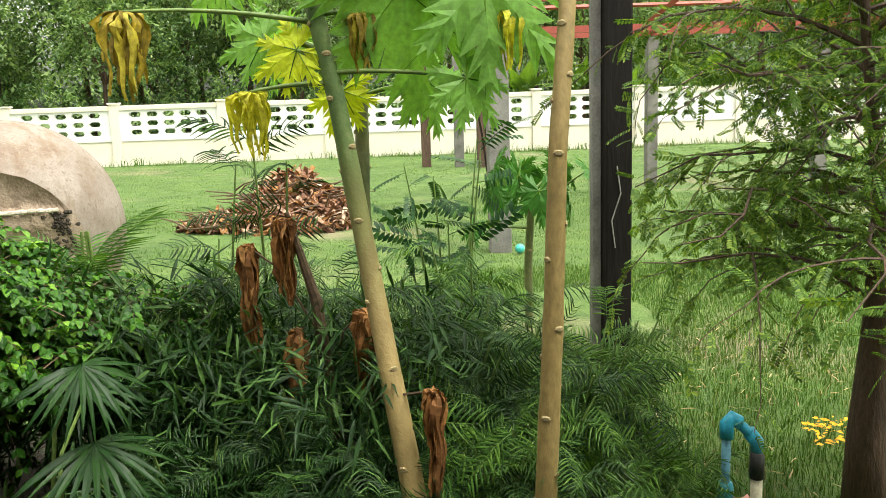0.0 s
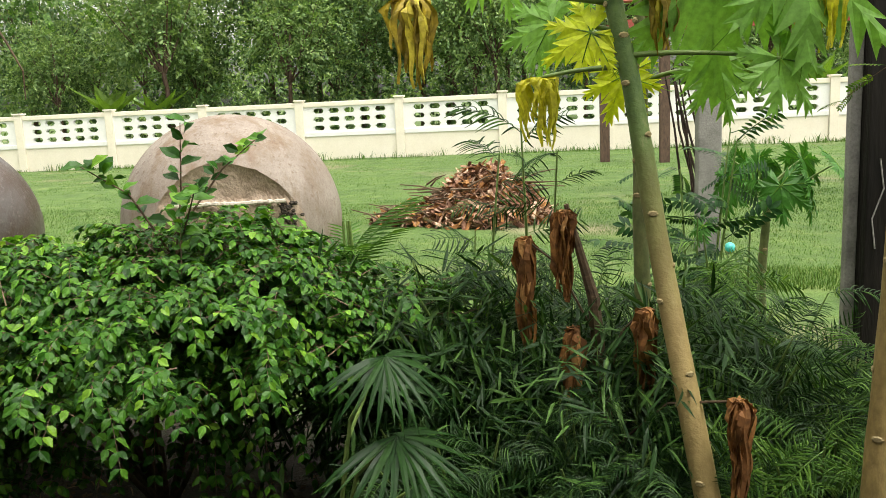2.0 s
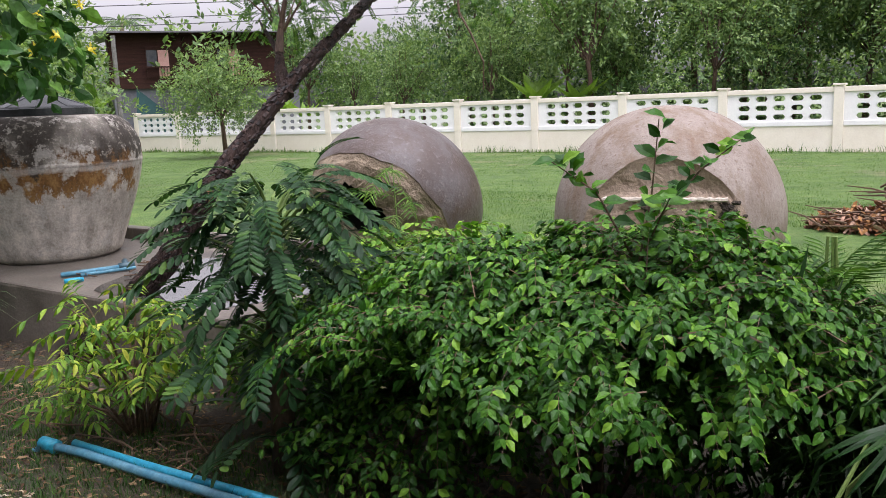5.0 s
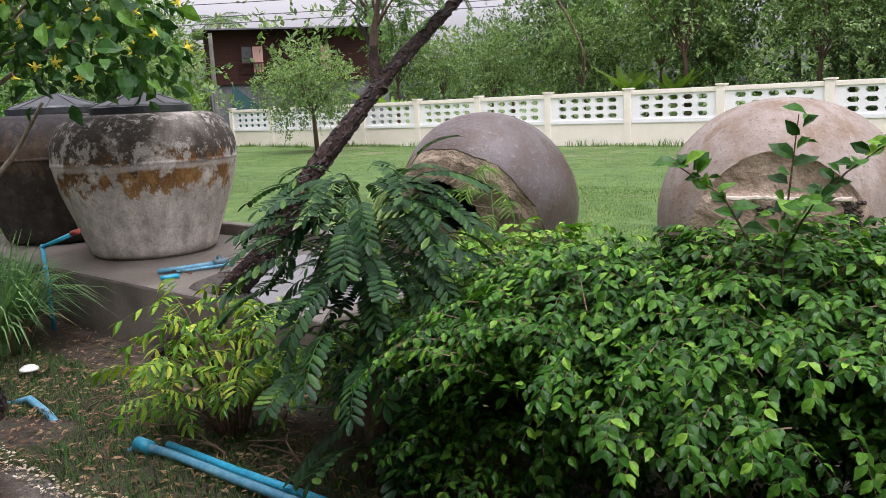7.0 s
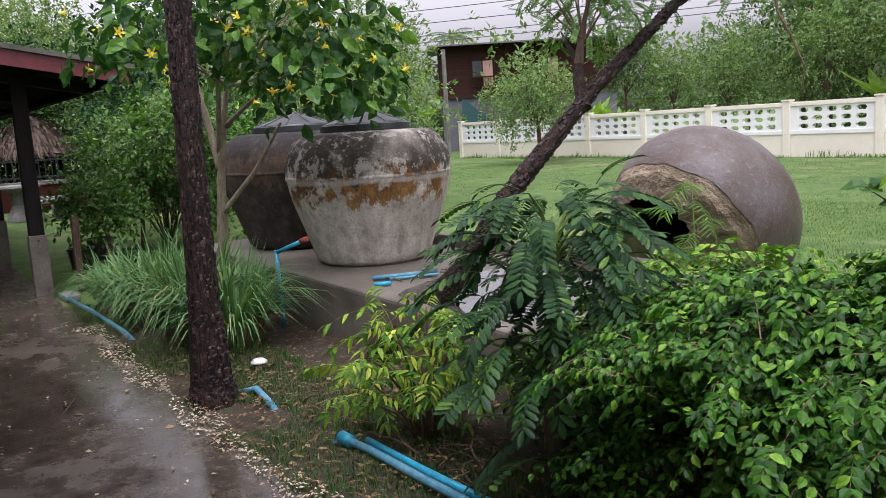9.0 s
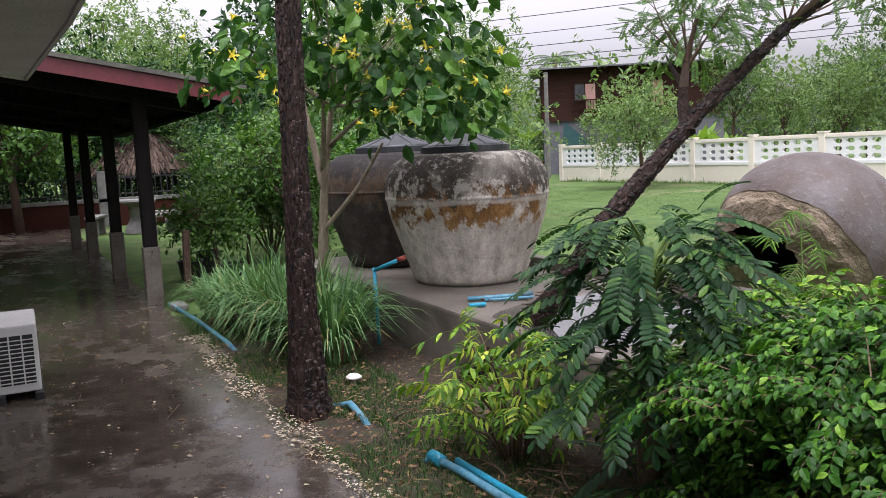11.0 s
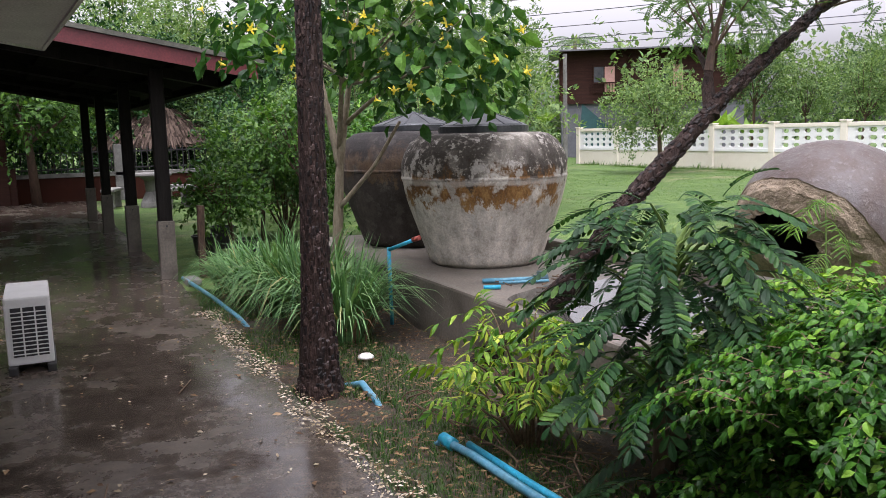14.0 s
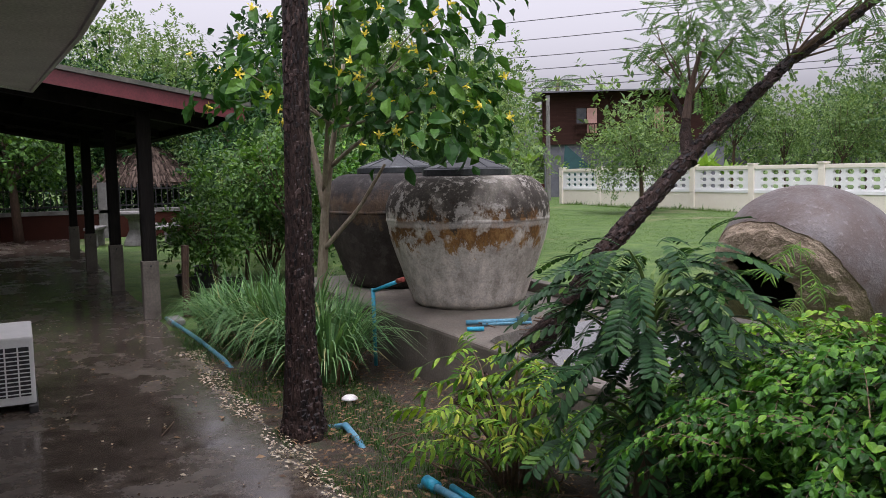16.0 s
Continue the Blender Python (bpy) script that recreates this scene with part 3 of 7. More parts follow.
LEDGE = bevel_box((-BAY / 2 + 0.115, -0.075, 0.62), (BAY / 2 - 0.115, 0.075, 0.74), 0.012).mesh("ledge", M_WALLWHITE)
COPING = bevel_box((-BAY / 2 + 0.115, -0.08, 1.42), (BAY / 2 - 0.115, 0.08, 1.545), 0.012).mesh("coping", M_WALLPAINT)
POST = bevel_box((-0.112, -0.112, -0.1), (0.112, 0.112, 1.575), 0.01).mesh("post", M_WALLPAINT)
CAP = bevel_box((-0.14, -0.14, 1.575), (0.14, 0.14, TOP), 0.012).mesh("cap", M_WALLPAINT)
for k in range(-10, 11):
    x = k * BAY
    for nm, me, dx in (("post", POST, 0), ("cap", CAP, 0), ("panel", SCREEN, BAY / 2), ("base", BASE, BAY / 2), ("ledge", LEDGE, BAY / 2), ("coping", COPING, BAY / 2),
                       ("panel_end", side_panel, 0.31), ("panel_end", side_panel, BAY - 0.11)):
        if dx and k == 10:
            continue
        o = part(nm, me, me.materials[0], wall)
        o.location = (x + dx, 0, 0)

# ---- house behind the camera: wall, eave and soffit ----
# Unseen wall; its dark boards are assumed, to cut light bounced onto the shrubs.
back = Buf().box((-4.4, -2.75, 0), (9.0, -2.6, 2.55))
tagged(part("wall_house", back, M_TIMBER, kind="structure"), "unseen house wall, dark red-brown to cut bounced light", "wall")
EAVE = [(-4.3, 0.17), (-1.08, 0.36), (9.0, 0.62), (9.0, -2.6), (-0.6, -2.6), (-3.6, -0.22)]
sof = Buf().add([(x, y, z) for z in (2.30, 2.36) for x, y in EAVE], [(5, 4, 3, 2, 1, 0), (6, 7, 8, 9, 10, 11)] + [(i, (i + 1) % 6, (i + 1) % 6 + 6, i + 6) for i in range(6)])
tagged(part("ceiling_soffit", sof, M_SOFFIT, kind="structure"), "grey board soffit under the house eave", "soffit")
fas = Buf()
for (xa, ya_), (xb, yb_) in ((EAVE[0], EAVE[1]), (EAVE[1], EAVE[2]), (EAVE[5], EAVE[0])):
    fas.add([(xa, ya_ + 0.004, 2.285), (xb, yb_ + 0.004, 2.285), (xb, yb_ + 0.004, 2.5), (xa, ya_ + 0.004, 2.5), (xa, ya_ + 0.03, 2.285), (xb, yb_ + 0.03, 2.285), (xb, yb_ + 0.03, 2.5), (xa, ya_ + 0.03, 2.5)],
            [(0, 1, 2, 3), (4, 7, 6, 5), (0, 4, 5, 1), (2, 6, 7, 3), (0, 3, 7, 4), (1, 5, 6, 2)])
tagged(part("trim_eave", fas, M_SOFFIT, kind="structure"), "pale grey eave board", "fascia")

# ---- covered walkway ----
walkway = thing("covered_walkway", "lean-to roof with dark red fascia on black timber posts", "walkway roof", kind="structure")
X0, X1 = -4.75, -14.6


def slope(y):
    return 2.572 - 0.18 * (y - 0.27)


ya, yb = -2.6, 2.20
SKEW = 0.042


def roof_sheet(x0, x1, y0, y1, low, high):
    """A sloping board under or on the roof; its outer edge runs slightly askew to the house."""
    ends = [(x0, y0, 0.0), (x0, y1, 0.0), (x1, y1, SKEW * (x1 - X0)), (x1, y0, 0.0)]
    return Buf().add([(x, y + d, slope(y) + o) for o in (low, high) for x, y, d in ends], [(0, 1, 2, 3), (4, 7, 6, 5), (0, 4, 5, 1), (1, 5, 6, 2), (2, 6, 7, 3), (3, 7, 4, 0)])


part("roof", roof_sheet(X0 + 0.06, X1, ya, yb, 0.0, 0.045), M_ROOF, walkway, "mossy sheet roof")
part("lining", roof_sheet(X0 - 0.004, X1, ya, yb - 0.12, -0.06, -0.03), M_SHADECEIL, walkway, "boards under the roof, near-black for the shade there")
part("fascia", roof_sheet(X0 + 0.028, X0 + 0.003, ya, yb - 0.06, -0.15, -0.004), M_REDPAINT, walkway, "dark red painted fascia board")
part("eave_board", roof_sheet(X0 - 0.004, X1, yb - 0.10, yb - 0.07, -0.13, -0.004), M_SHADECEIL, walkway)
# Added wall in the shade colour, keeps the space under the roof dark.
part("inner_wall", Buf().box((X1, -2.75, 0), (X0 - 0.2, -2.6, 3.0)), M_SHADECEIL, walkway, "added wall under the roof, near-black for the shade there")
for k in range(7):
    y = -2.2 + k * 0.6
    part("purlin", roof_sheet(X0 - 0.01, X1, y, y + 0.05, -0.13, -0.065), M_SHADECEIL, walkway)
posts = [(-5.45, 1.24), (-8.0, 1.15), (-10.7, 1.03), (-13.1, 0.92)]
for px, py in posts:
    part("beam", roof_sheet(px + 0.05, px - 0.05, -2.6, 1.9 + SKEW * (px - X0), -0.24, -0.135), M_BLACKWOOD, walkway)
    p = thing("walkway_post", "black timber post on a grey concrete stub", "post", (px, py, 0.03), 0, "posts of the covered walkway")
    part("timber", bevel_box((-0.07, -0.07, 0.52), (0.07, 0.07, slope(py) - 0.2), 0.012), M_BLACKWOOD, p)
    part("concrete_stub", bevel_box((-0.085, -0.085, -0.02), (0.085, 0.085, 0.62), 0.012), M_PLINTH, p)
    part("bolt", Buf().tube([(0.07, 0.0, 0.57), (0.1, 0.0, 0.57)], 0.012, 6), M_BLACKPL, p)


# Closing wall added on the open side to stop sky light under the roof.
tagged(part("wall_house_side", Buf().box((-18.4, -2.95, 0), (-4.45, -2.8, min(2.5, slope(-2.6) - 0.04))), M_TIMBER, kind="structure"), "dark red-brown wall along the walkway, added to block sky light", "wall")

# ---- water jars ----
def jar_profile(R, h):
    rows = [(0.02, 0.0), (0.30, 0.0), (0.62, 0.0), (0.69, 0.03), (0.76, 0.16), (0.87, 0.36), (0.955, 0.53), (1.0, 0.67), (1.0, 0.77), (0.965, 0.86), (0.885, 0.94), (0.78, 0.99), (0.66, 1.005), (0.52, 1.0), (0.50, 1.03), (0.46, 1.03), (0.44, 0.97)]
    return [(r * R, z * h) for r, z in rows]


def smooth_rows(rows, k=3):
    p = np.array(rows)
    t = np.linspace(0, len(p) - 1, (len(p) - 1) * k + 1)
    return np.stack([np.interp(t, np.arange(len(p)), p[:, i]) for i in (0, 1)], 1)


def water_jar(at, R, h, mat, label, lid=True):
    j = thing("water_jar", label, "water jar", at, 0, "cement water jars")
    part("body", Buf().lathe(smooth_rows(jar_profile(R, h)), 56, 0.004), mat, j, smooth=True)
    part("raised_band", Buf().lathe([(R * 0.985, h * 0.655), (R * 1.004, h * 0.665), (R * 1.005, h * 0.685), (R * 0.985, h * 0.70)], 56, 0.003), mat, j, smooth=True)
    if lid:
        l = part("lid", Buf().lathe([(R * 0.50, h * 1.02), (R * 0.52, h * 1.06), (R * 0.47, h * 1.075), (R * 0.25, h * 1.125), (0.05, h * 1.165), (0.001, h * 1.165)], 40), M_DARKLID, j, "dark tin lid", smooth=True)
        part("lid_rim", Buf().lathe([(R * 0.51, h * 1.005), (R * 0.545, h * 1.01), (R * 0.545, h * 1.055), (R * 0.51, h * 1.06)], 40), M_DARKLID, l)
        part("knob", Buf().tube([(0, 0, h * 1.155), (0, 0, h * 1.18)], [0.05, 0.03], 10), M_DARKLID, l)
        for k in range(10):
            a = k * 2 * np.pi / 10
            part("seam", Buf().tube([(R * 0.50 * math.cos(a), R * 0.50 * math.sin(a), h * 1.068), (R * 0.25 * math.cos(a), R * 0.25 * math.sin(a), h * 1.127), (0.04 * math.cos(a), 0.04 * math.sin(a), h * 1.166)], 0.006, 5), M_DARKLID, l)
    return j


PLINTH_TOP = 0.42
water_jar((-2.35, 3.42, PLINTH_TOP), 0.69, 1.07, M_JAR, "grey cement water jar with black and rust stains on a plinth")
water_jar((-3.85, 3.45, PLINTH_TOP), 0.76, 1.10, M_JARDARK, "dark weathered cement water jar on a plinth")
pl = thing("concrete_plinth", "weathered wet concrete plinth under the water jars", "plinth")
part("slab", bevel_box((-4.8, 2.62, -0.1), (0.55, 4.3, PLINTH_TOP), 0.02), M_PLINTH, pl)
part("kerb", bevel_box((-4.8, 4.18, PLINTH_TOP - 0.01), (0.55, 4.3, PLINTH_TOP + 0.10), 0.015), M_PLINTH, pl)
pud = []
for k in range(48):
    a = k * 2 * np.pi / 48
    e = 1 + 0.16 * noise.noise((math.cos(a) * 1.7, math.sin(a) * 1.7, 3)) + 0.05 * noise.noise((math.cos(a) * 6, math.sin(a) * 6, 3))
    pud.append((min(0.5, -0.28 + 0.80 * e * abs(math.cos(a)) ** 0.7 * (1 if math.cos(a) > 0 else -1)), min(4.16, max(2.70, 3.44 + 0.74 * e * abs(math.sin(a)) ** 0.7 * (1 if math.sin(a) > 0 else -1))), PLINTH_TOP + 0.004))
tagged(part("puddle", Buf().add(pud, [tuple(range(48))]), M_WATER, kind="structure"), "shallow rain puddle standing on the plinth", "puddle")
part("coping_edge", Buf().tube([(-2.9, 4.33, 0.44), (-0.4, 4.33, 0.44)], 0.03, 8), M_BLACKRUB, pl, "black pipe along the back edge")


def fallen_jar(at, turn, tip, R, mouth, length, mat, seed, label, step, hole, proud, peak, hole_at):
    """A big jar lying on its side, one end broken to a rough clay face, with a hole where hole is above zero."""
    j = thing("fallen_water_jar", label, "water jar", (at[0], at[1], 0.0), turn, "cement water jars")
    lay = np.array(pose(0, 0, at[2], 0, 0, 0) @ pose(0, 0, 0, tip, 0, 0))
    nseg, nr = 96, 22
    ang = np.arange(nseg) * 2 * np.pi / nseg
    # Broken edge: a rounded peak above, ragged all round.
    edge = np.array([mouth / R * (1 + peak[1] * (math.exp(-((t - peak[0]) / 0.55) ** 2) - 0.45) + 0.014 * noise.noise((math.cos(t) * 4, math.sin(t) * 4, seed)) + 0.008 * noise.noise((math.cos(t) * 14, math.sin(t) * 14, seed))) for t in ang])
    edge = np.minimum(edge, 0.97)
    rim_y = -0.92 * np.sqrt(1 - edge ** 2) * R
    body, ring = Buf(), []
    for a in np.concatenate([[1.57], np.linspace(1.4, 0.0, 16)]):
        w = np.array([1 + 0.012 * noise.noise((math.cos(t) * 1.5, math.sin(t) * 1.5, a + seed)) for t in ang])
        r = max(0.001, math.cos(a)) ** 0.9 * R * w
        ring.append(np.stack([r * np.cos(ang), np.full(nseg, length * R * math.sin(a)), r * np.sin(ang)], 1))
    for u in np.linspace(0.06, 1.0, 14):
        a = u * np.arccos(edge)
        r = np.cos(a) * R
        ring.append(np.stack([r * np.cos(ang), -0.92 * R * np.sin(a), r * np.sin(ang)], 1))
    m = len(ring)
    body.add(np.concatenate(ring) @ lay[:3, :3].T + lay[:3, 3], [(i * nseg + k, (i + 1) * nseg + k, (i + 1) * nseg + (k + 1) % nseg, i * nseg + (k + 1) % nseg) for i in range(m - 1) for k in range(nseg)])
    part("body", body, mat, j, smooth=True)
    mid_y = float(rim_y.mean())

    def relief(x, z, s):
        rough = 0.03 * noise.noise((x * 4, z * 4, seed)) + 0.02 * noise.noise((x * 13, z * 13, seed)) + 0.008 * noise.noise((x * 40, z * 40, seed))
        if step is None:
            # Thick broken wall in layers: two ragged ledges step back towards the rim.
            wob = 0.05 * noise.noise((x * 6, z * 6, seed + 2)) + 0.03 * noise.noise((x * 17, z * 17, seed + 2))
            ledge = 0.035 / (1 + math.exp(-(s - 0.80 + wob) * 90)) + 0.03 / (1 + math.exp(-(s - 0.93 + wob * 0.6) * 120))
            return rough * 0.8 + ledge - proud * (1 - s) - 0.055
        cut = step + 0.025 * noise.noise((x * 5, 0, seed)) + 0.01 * noise.noise((x * 20, 0, seed))
        up = 1 / (1 + math.exp(-(z - cut) * 110))
        return rough * 0.7 + up * (0.02 + 0.05 * max(0.0, z - cut)) - (1 - up) * proud

    pts = []
    for i in range(nr + 1):
        f = i / nr
        s = hole + (1 - hole) * f
        for k, t in enumerate(ang):
            ragged = 1 + (0.30 * noise.noise((math.cos(t) * 2.5, math.sin(t) * 2.5, seed + 7)) + 0.12 * noise.noise((math.cos(t) * 8, math.sin(t) * 8, seed + 7))) * (1 - f)
            r = edge[k] * R * s * ragged
            x, z = hole_at[0] * (1 - f) + r * math.cos(t), hole_at[1] * (1 - f) + r * math.sin(t)
            keep = 1 - f ** 10
            pts.append((x, mid_y * (1 - f ** 2) + rim_y[k] * f ** 2 + relief(x, z, f) * keep, z))
    pts = np.array(pts)
    thick = pts[:nseg] * (1.04, 1, 1.04) + (0, 0.10, 0)
    f = [(i * nseg + k, i * nseg + (k + 1) % nseg, (i + 1) * nseg + (k + 1) % nseg, (i + 1) * nseg + k) for i in range(nr + 1) for k in range(nseg)]
    part("broken_face", Buf().add(np.concatenate([thick, pts]) @ lay[:3, :3].T + lay[:3, 3], f), M_CLAY if step is None else M_PLUG, j, "rough broken clay face")
    if step is not None:
        # Paler bead along the step: the ledge's highlight, put into the colour.
        ledge = [(x, mid_y - proud - 0.004 + 0.006 * math.sin(x * 31), step + 0.004 + 0.02 * noise.noise((x * 5, 0, seed))) for x in np.linspace(-0.38, 0.38, 30)]
        part("ledge_highlight", Buf().tube(np.array(ledge) @ lay[:3, :3].T + lay[:3, 3], [0.008 + 0.010 * abs(math.sin(k * 1.7)) for k in range(30)], 7), M_LEDGEGLINT, j, "pale bead painting the highlight on the ledge")
        moss = Buf()
        for k in range(110):
            if k < 14:
                x, z = RNG.uniform(-0.13, -0.02), step - RNG.uniform(0.05, 0.10)
            else:
                z = step - 0.02 - abs(RNG.normal(0, 0.14))
                x = 0.36 + (step - z) * 0.25 + RNG.normal(0, 0.035)
            r = RNG.uniform(0.006, 0.020)
            c = np.array((x, mid_y - proud + relief(x, z, 0.5) + proud - 0.004, z))
            ring = [c + (r * math.cos(q) * RNG.uniform(0.7, 1.3), 0.004, r * math.sin(q) * 0.8) for q in np.arange(6) * 1.047]
            moss.add(np.array(ring + [c - (0, 0.012, 0)]) @ lay[:3, :3].T + lay[:3, 3], [(a, (a + 1) % 6, 6) for a in range(6)])
        part("moss", moss, M_MOSS, j, "blackish moss spots", kind="stuff")
    else:
        # Near-black cup behind the hole; the interior's darkness is put into its colour.
        rr = 0.55
        dk = Buf().lathe([(0.001, 0.0), (rr * 0.9, 0.0), (rr * 0.9, -0.42)], 32)
        dv = np.concatenate(dk.v)
        dk.v = [np.stack([dv[:, 0], mid_y + 0.55 + dv[:, 2], dv[:, 1]], 1) @ lay[:3, :3].T + lay[:3, 3]]
        part("interior", dk, M_INSIDE, j, "near-black cup that makes the interior dark")
    return j


M_PLUG = plain("patched_tan_cement", (0.22, 0.155, 0.105), (0.36, 0.28, 0.21), 4.5, 0.8, 0.6, 0, None, 45, dist=0.02)
M_LEDGEGLINT = plain("pale_ledge_highlight", (0.42, 0.36, 0.29), (0.55, 0.49, 0.42), 14, 0.85, 0.5)
M_MOSS = plain("blackish_moss", (0.018, 0.014, 0.010), (0.06, 0.045, 0.03), 30, 0.95, 0.6)
fallen_jar((1.82, 5.45, 0.64), 18, 10, 0.775, 0.54, 0.62, M_DOMEPINK, 1.0, "pinkish cement jar lying on its side on the lawn", 0.29, 0.02, 0.03, (1.75, 0.07), (0.0, 0.0))
fallen_jar((-0.76, 5.70, 0.60), 4, 27, 0.79, 0.73, 0.85, M_DOMEGREY, 5.0, "purple-grey cement jar lying on its side, broken open", None, 0.42, 0.10, (2.4, 0.05), (-0.08, 0.22))


# ---- pipes ----
stand = thing("standpipe", "blue plastic standpipe with a bent outlet and black joint", "standpipe", (5.53, 2.02, 0.0))
stand.scale = (0.72, 0.72, 0.82)
part("riser", Buf().tube([(0, 0, -0.05), (0, 0, 0.49)], 0.02, 12), M_PVCWORN, stand, smooth=True)
part("valve", Buf().tube([(0, 0, 0.10), (0, 0, 0.13), (0, 0, 0.24), (0, 0, 0.26)], [0.03, 0.036, 0.036, 0.03], 12), M_PVC, stand, smooth=True)
part("upper_elbow", Buf().tube([(0, 0, 0.44), (0, 0, 0.50), (0.02, 0, 0.52), (0.06, 0, 0.50)], [0.03, 0.031, 0.031, 0.028], 12), M_PVC, stand, smooth=True)
part("spout", Buf().tube([(0.04, 0, 0.51), (0.12, 0, 0.44)], 0.022, 12), M_PVC, stand, smooth=True)
part("lower_elbow", Buf().tube([(0.10, 0, 0.46), (0.135, 0, 0.42), (0.14, 0, 0.37)], 0.03, 12), M_PVC, stand, smooth=True)
part("rubber_joint", Buf().tube([(0.14, 0, 0.38), (0.14, 0, 0.27)], 0.032, 12), M_BLACKRUB, stand, "black rubber joint", smooth=True)
part("outlet", Buf().tube([(0.14, 0, 0.28), (0.145, 0, -0.04)], 0.026, 12), M_PVCPALE, stand, "cream outlet pipe", smooth=True)
part("handle", Buf().tube([(0.03, -0.01, 0.19), (0.075, -0.02, 0.19), (0.10, -0.02, 0.20)], [0.014, 0.01, 0.014], 8), M_PINK, stand, "pink tap handle", smooth=True)

ground_pipe = thing("ground_pipe", "blue plastic water pipe lying along the bed", "pipe")
part("long_pipe", Buf().tube([(-5.3, 1.36, 0.04), (-4.0, 1.42, 0.05), (-3.0, 1.46, 0.03), (-2.6, 1.50, -0.05), (-1.0, 1.65, -0.04), (-0.85, 1.66, 0.0), (-0.7, 1.68, 0.05), (-0.5, 1.69, 0.0), (-0.4, 1.69, -0.05), (0.2, 1.71, -0.04), (0.35, 1.72, 0.035), (0.6, 1.73, 0.05), (0.95, 1.74, 0.05), (2.2, 1.80, 0.05), (3.4, 1.86, 0.05)], 0.020, 12), M_PVCWORN, ground_pipe, smooth=True)
part("second_pipe", Buf().tube([(0.45, 1.79, 0.04), (0.95, 1.80, 0.045), (2.2, 1.88, 0.045)], 0.018, 12), M_PVC, ground_pipe, smooth=True)
part("coupling", Buf().tube([(0.32, 1.718, 0.04), (0.42, 1.722, 0.04)], 0.032, 12), M_PVC, ground_pipe, smooth=True)

rig = thing("loose_pipes", "short blue plastic pipe offcuts on the plinth", "pipe", (-1.27, 3.07, PLINTH_TOP))
part("long_piece", Buf().tube([(-0.12, -0.20, 0.022), (0.02, 0.19, 0.022)], 0.018, 10), M_PVCWORN, rig, smooth=True)
part("tee", Buf().tube([(0.005, 0.15, 0.026), (0.04, 0.25, 0.026)], 0.026, 10).tube([(0.02, 0.20, 0.026), (-0.04, 0.23, 0.05)], 0.022, 10), M_PVCDARK, rig, smooth=True)
part("short_piece", Buf().tube([(0.10, -0.31, 0.02), (0.14, -0.20, 0.02)], 0.016, 10), M_PVC, rig, smooth=True)
part("thin_piece", Buf().tube([(-0.02, -0.12, 0.016), (0.10, 0.22, 0.016)], 0.011, 8), M_PVCWORN, rig, smooth=True)
for k in range(14):
    a, x, y = RNG.uniform(0, 3.1), RNG.uniform(-0.25, 0.35), RNG.uniform(-0.2, 0.4)
    part("twig", Buf().tube([(x, y, 0.02), (x + 0.1 * math.cos(a), y + 0.1 * math.sin(a), 0.02)], 0.005, 5), M_TWIG, rig)
up = thing("feed_pipe", "thin blue plastic pipe rising to the jar", "pipe", (-2.25, 2.5, 0))
part("riser", Buf().tube([(0.02, 0, 0), (0.0, 0, 0.62)], 0.016, 10), M_PVC, up, smooth=True)
part("arm", Buf().tube([(0, 0, 0.60), (0.25, 0.12, 0.70)], 0.016, 10), M_PVC, up, smooth=True)
part("red_nozzle", Buf().tube([(0.23, 0.11, 0.695), (0.29, 0.14, 0.715)], 0.02, 8), M_REDSTEEL, up, smooth=True)

# ---- outdoor air-conditioner unit ----
ac = thing("air_conditioner", "white outdoor air-conditioner unit with black grille", "air conditioner", (-2.07, -0.03, 0.03), 0)
ac.scale = (0.94, 0.94, 0.94)
AW, AD, AH = 0.72, 0.35, 0.47
part("casing", bevel_box((-AW, -0.19, 0.06), (0.0, 0.10, AH + 0.06), 0.015), M_WHITEMETAL, ac)
part("grille_recess", Buf().box((0.001, -0.15, 0.12), (0.006, 0.07, 0.46)), M_BLACKPL, ac, "black recessed grille")
for r in range(11):
    part("slat", Buf().box((0.006, -0.15, 0.135 + r * 0.029), (0.016, 0.07, 0.141 + r * 0.029)), M_WHITEMETAL, ac)
for y in (-0.085, -0.005):
    part("bar", Buf().box((0.006, y, 0.12), (0.018, y + 0.01, 0.46)), M_WHITEMETAL, ac)
part("side_seam", Buf().box((-0.2, 0.1005, 0.14), (-0.19, 0.103, 0.48)), M_BLACKPL, ac)
for y in (-0.19, 0.05):
    part("foot", bevel_box((-0.6, y, 0.0), (0.05, y + 0.06, 0.06), 0.01), M_BLACKRUB, ac, "black rubber foot")
copy_thing(ac, pose(-9.4, -1.1, 0.035))

# ---- far end: low red wall with railing, gazebo, stone table ----
low = thing("wall_west", "low red-brown wall with grey coping and black railing", "wall", (-19.5, 0, 0), kind="structure")
part("base", Buf().box((-0.1, -3.4, -0.1), (0.1, 12.0, 0.62)), M_BRICKRED, low)
part("coping", bevel_box((-0.14, -3.4, 0.62), (0.14, 12.0, 0.72), 0.01), M_CONCRETE, low)
part("top_rail", Buf().box((-0.02, -3.4, 1.22), (0.02, 12.0, 1.26)), M_BLACKPL, low)
part("low_rail", Buf().box((-0.02, -3.4, 0.80), (0.02, 12.0, 0.84)), M_BLACKPL, low)
SPEAR = Buf().box((-0.012, -0.012, 0.72), (0.012, 0.012, 1.36)).mesh("spear", M_BLACKPL)
for k in range(100):
    o = part("spear", SPEAR, M_BLACKPL, low)
    o.location = (0, -3.3 + k * 0.15, 0)
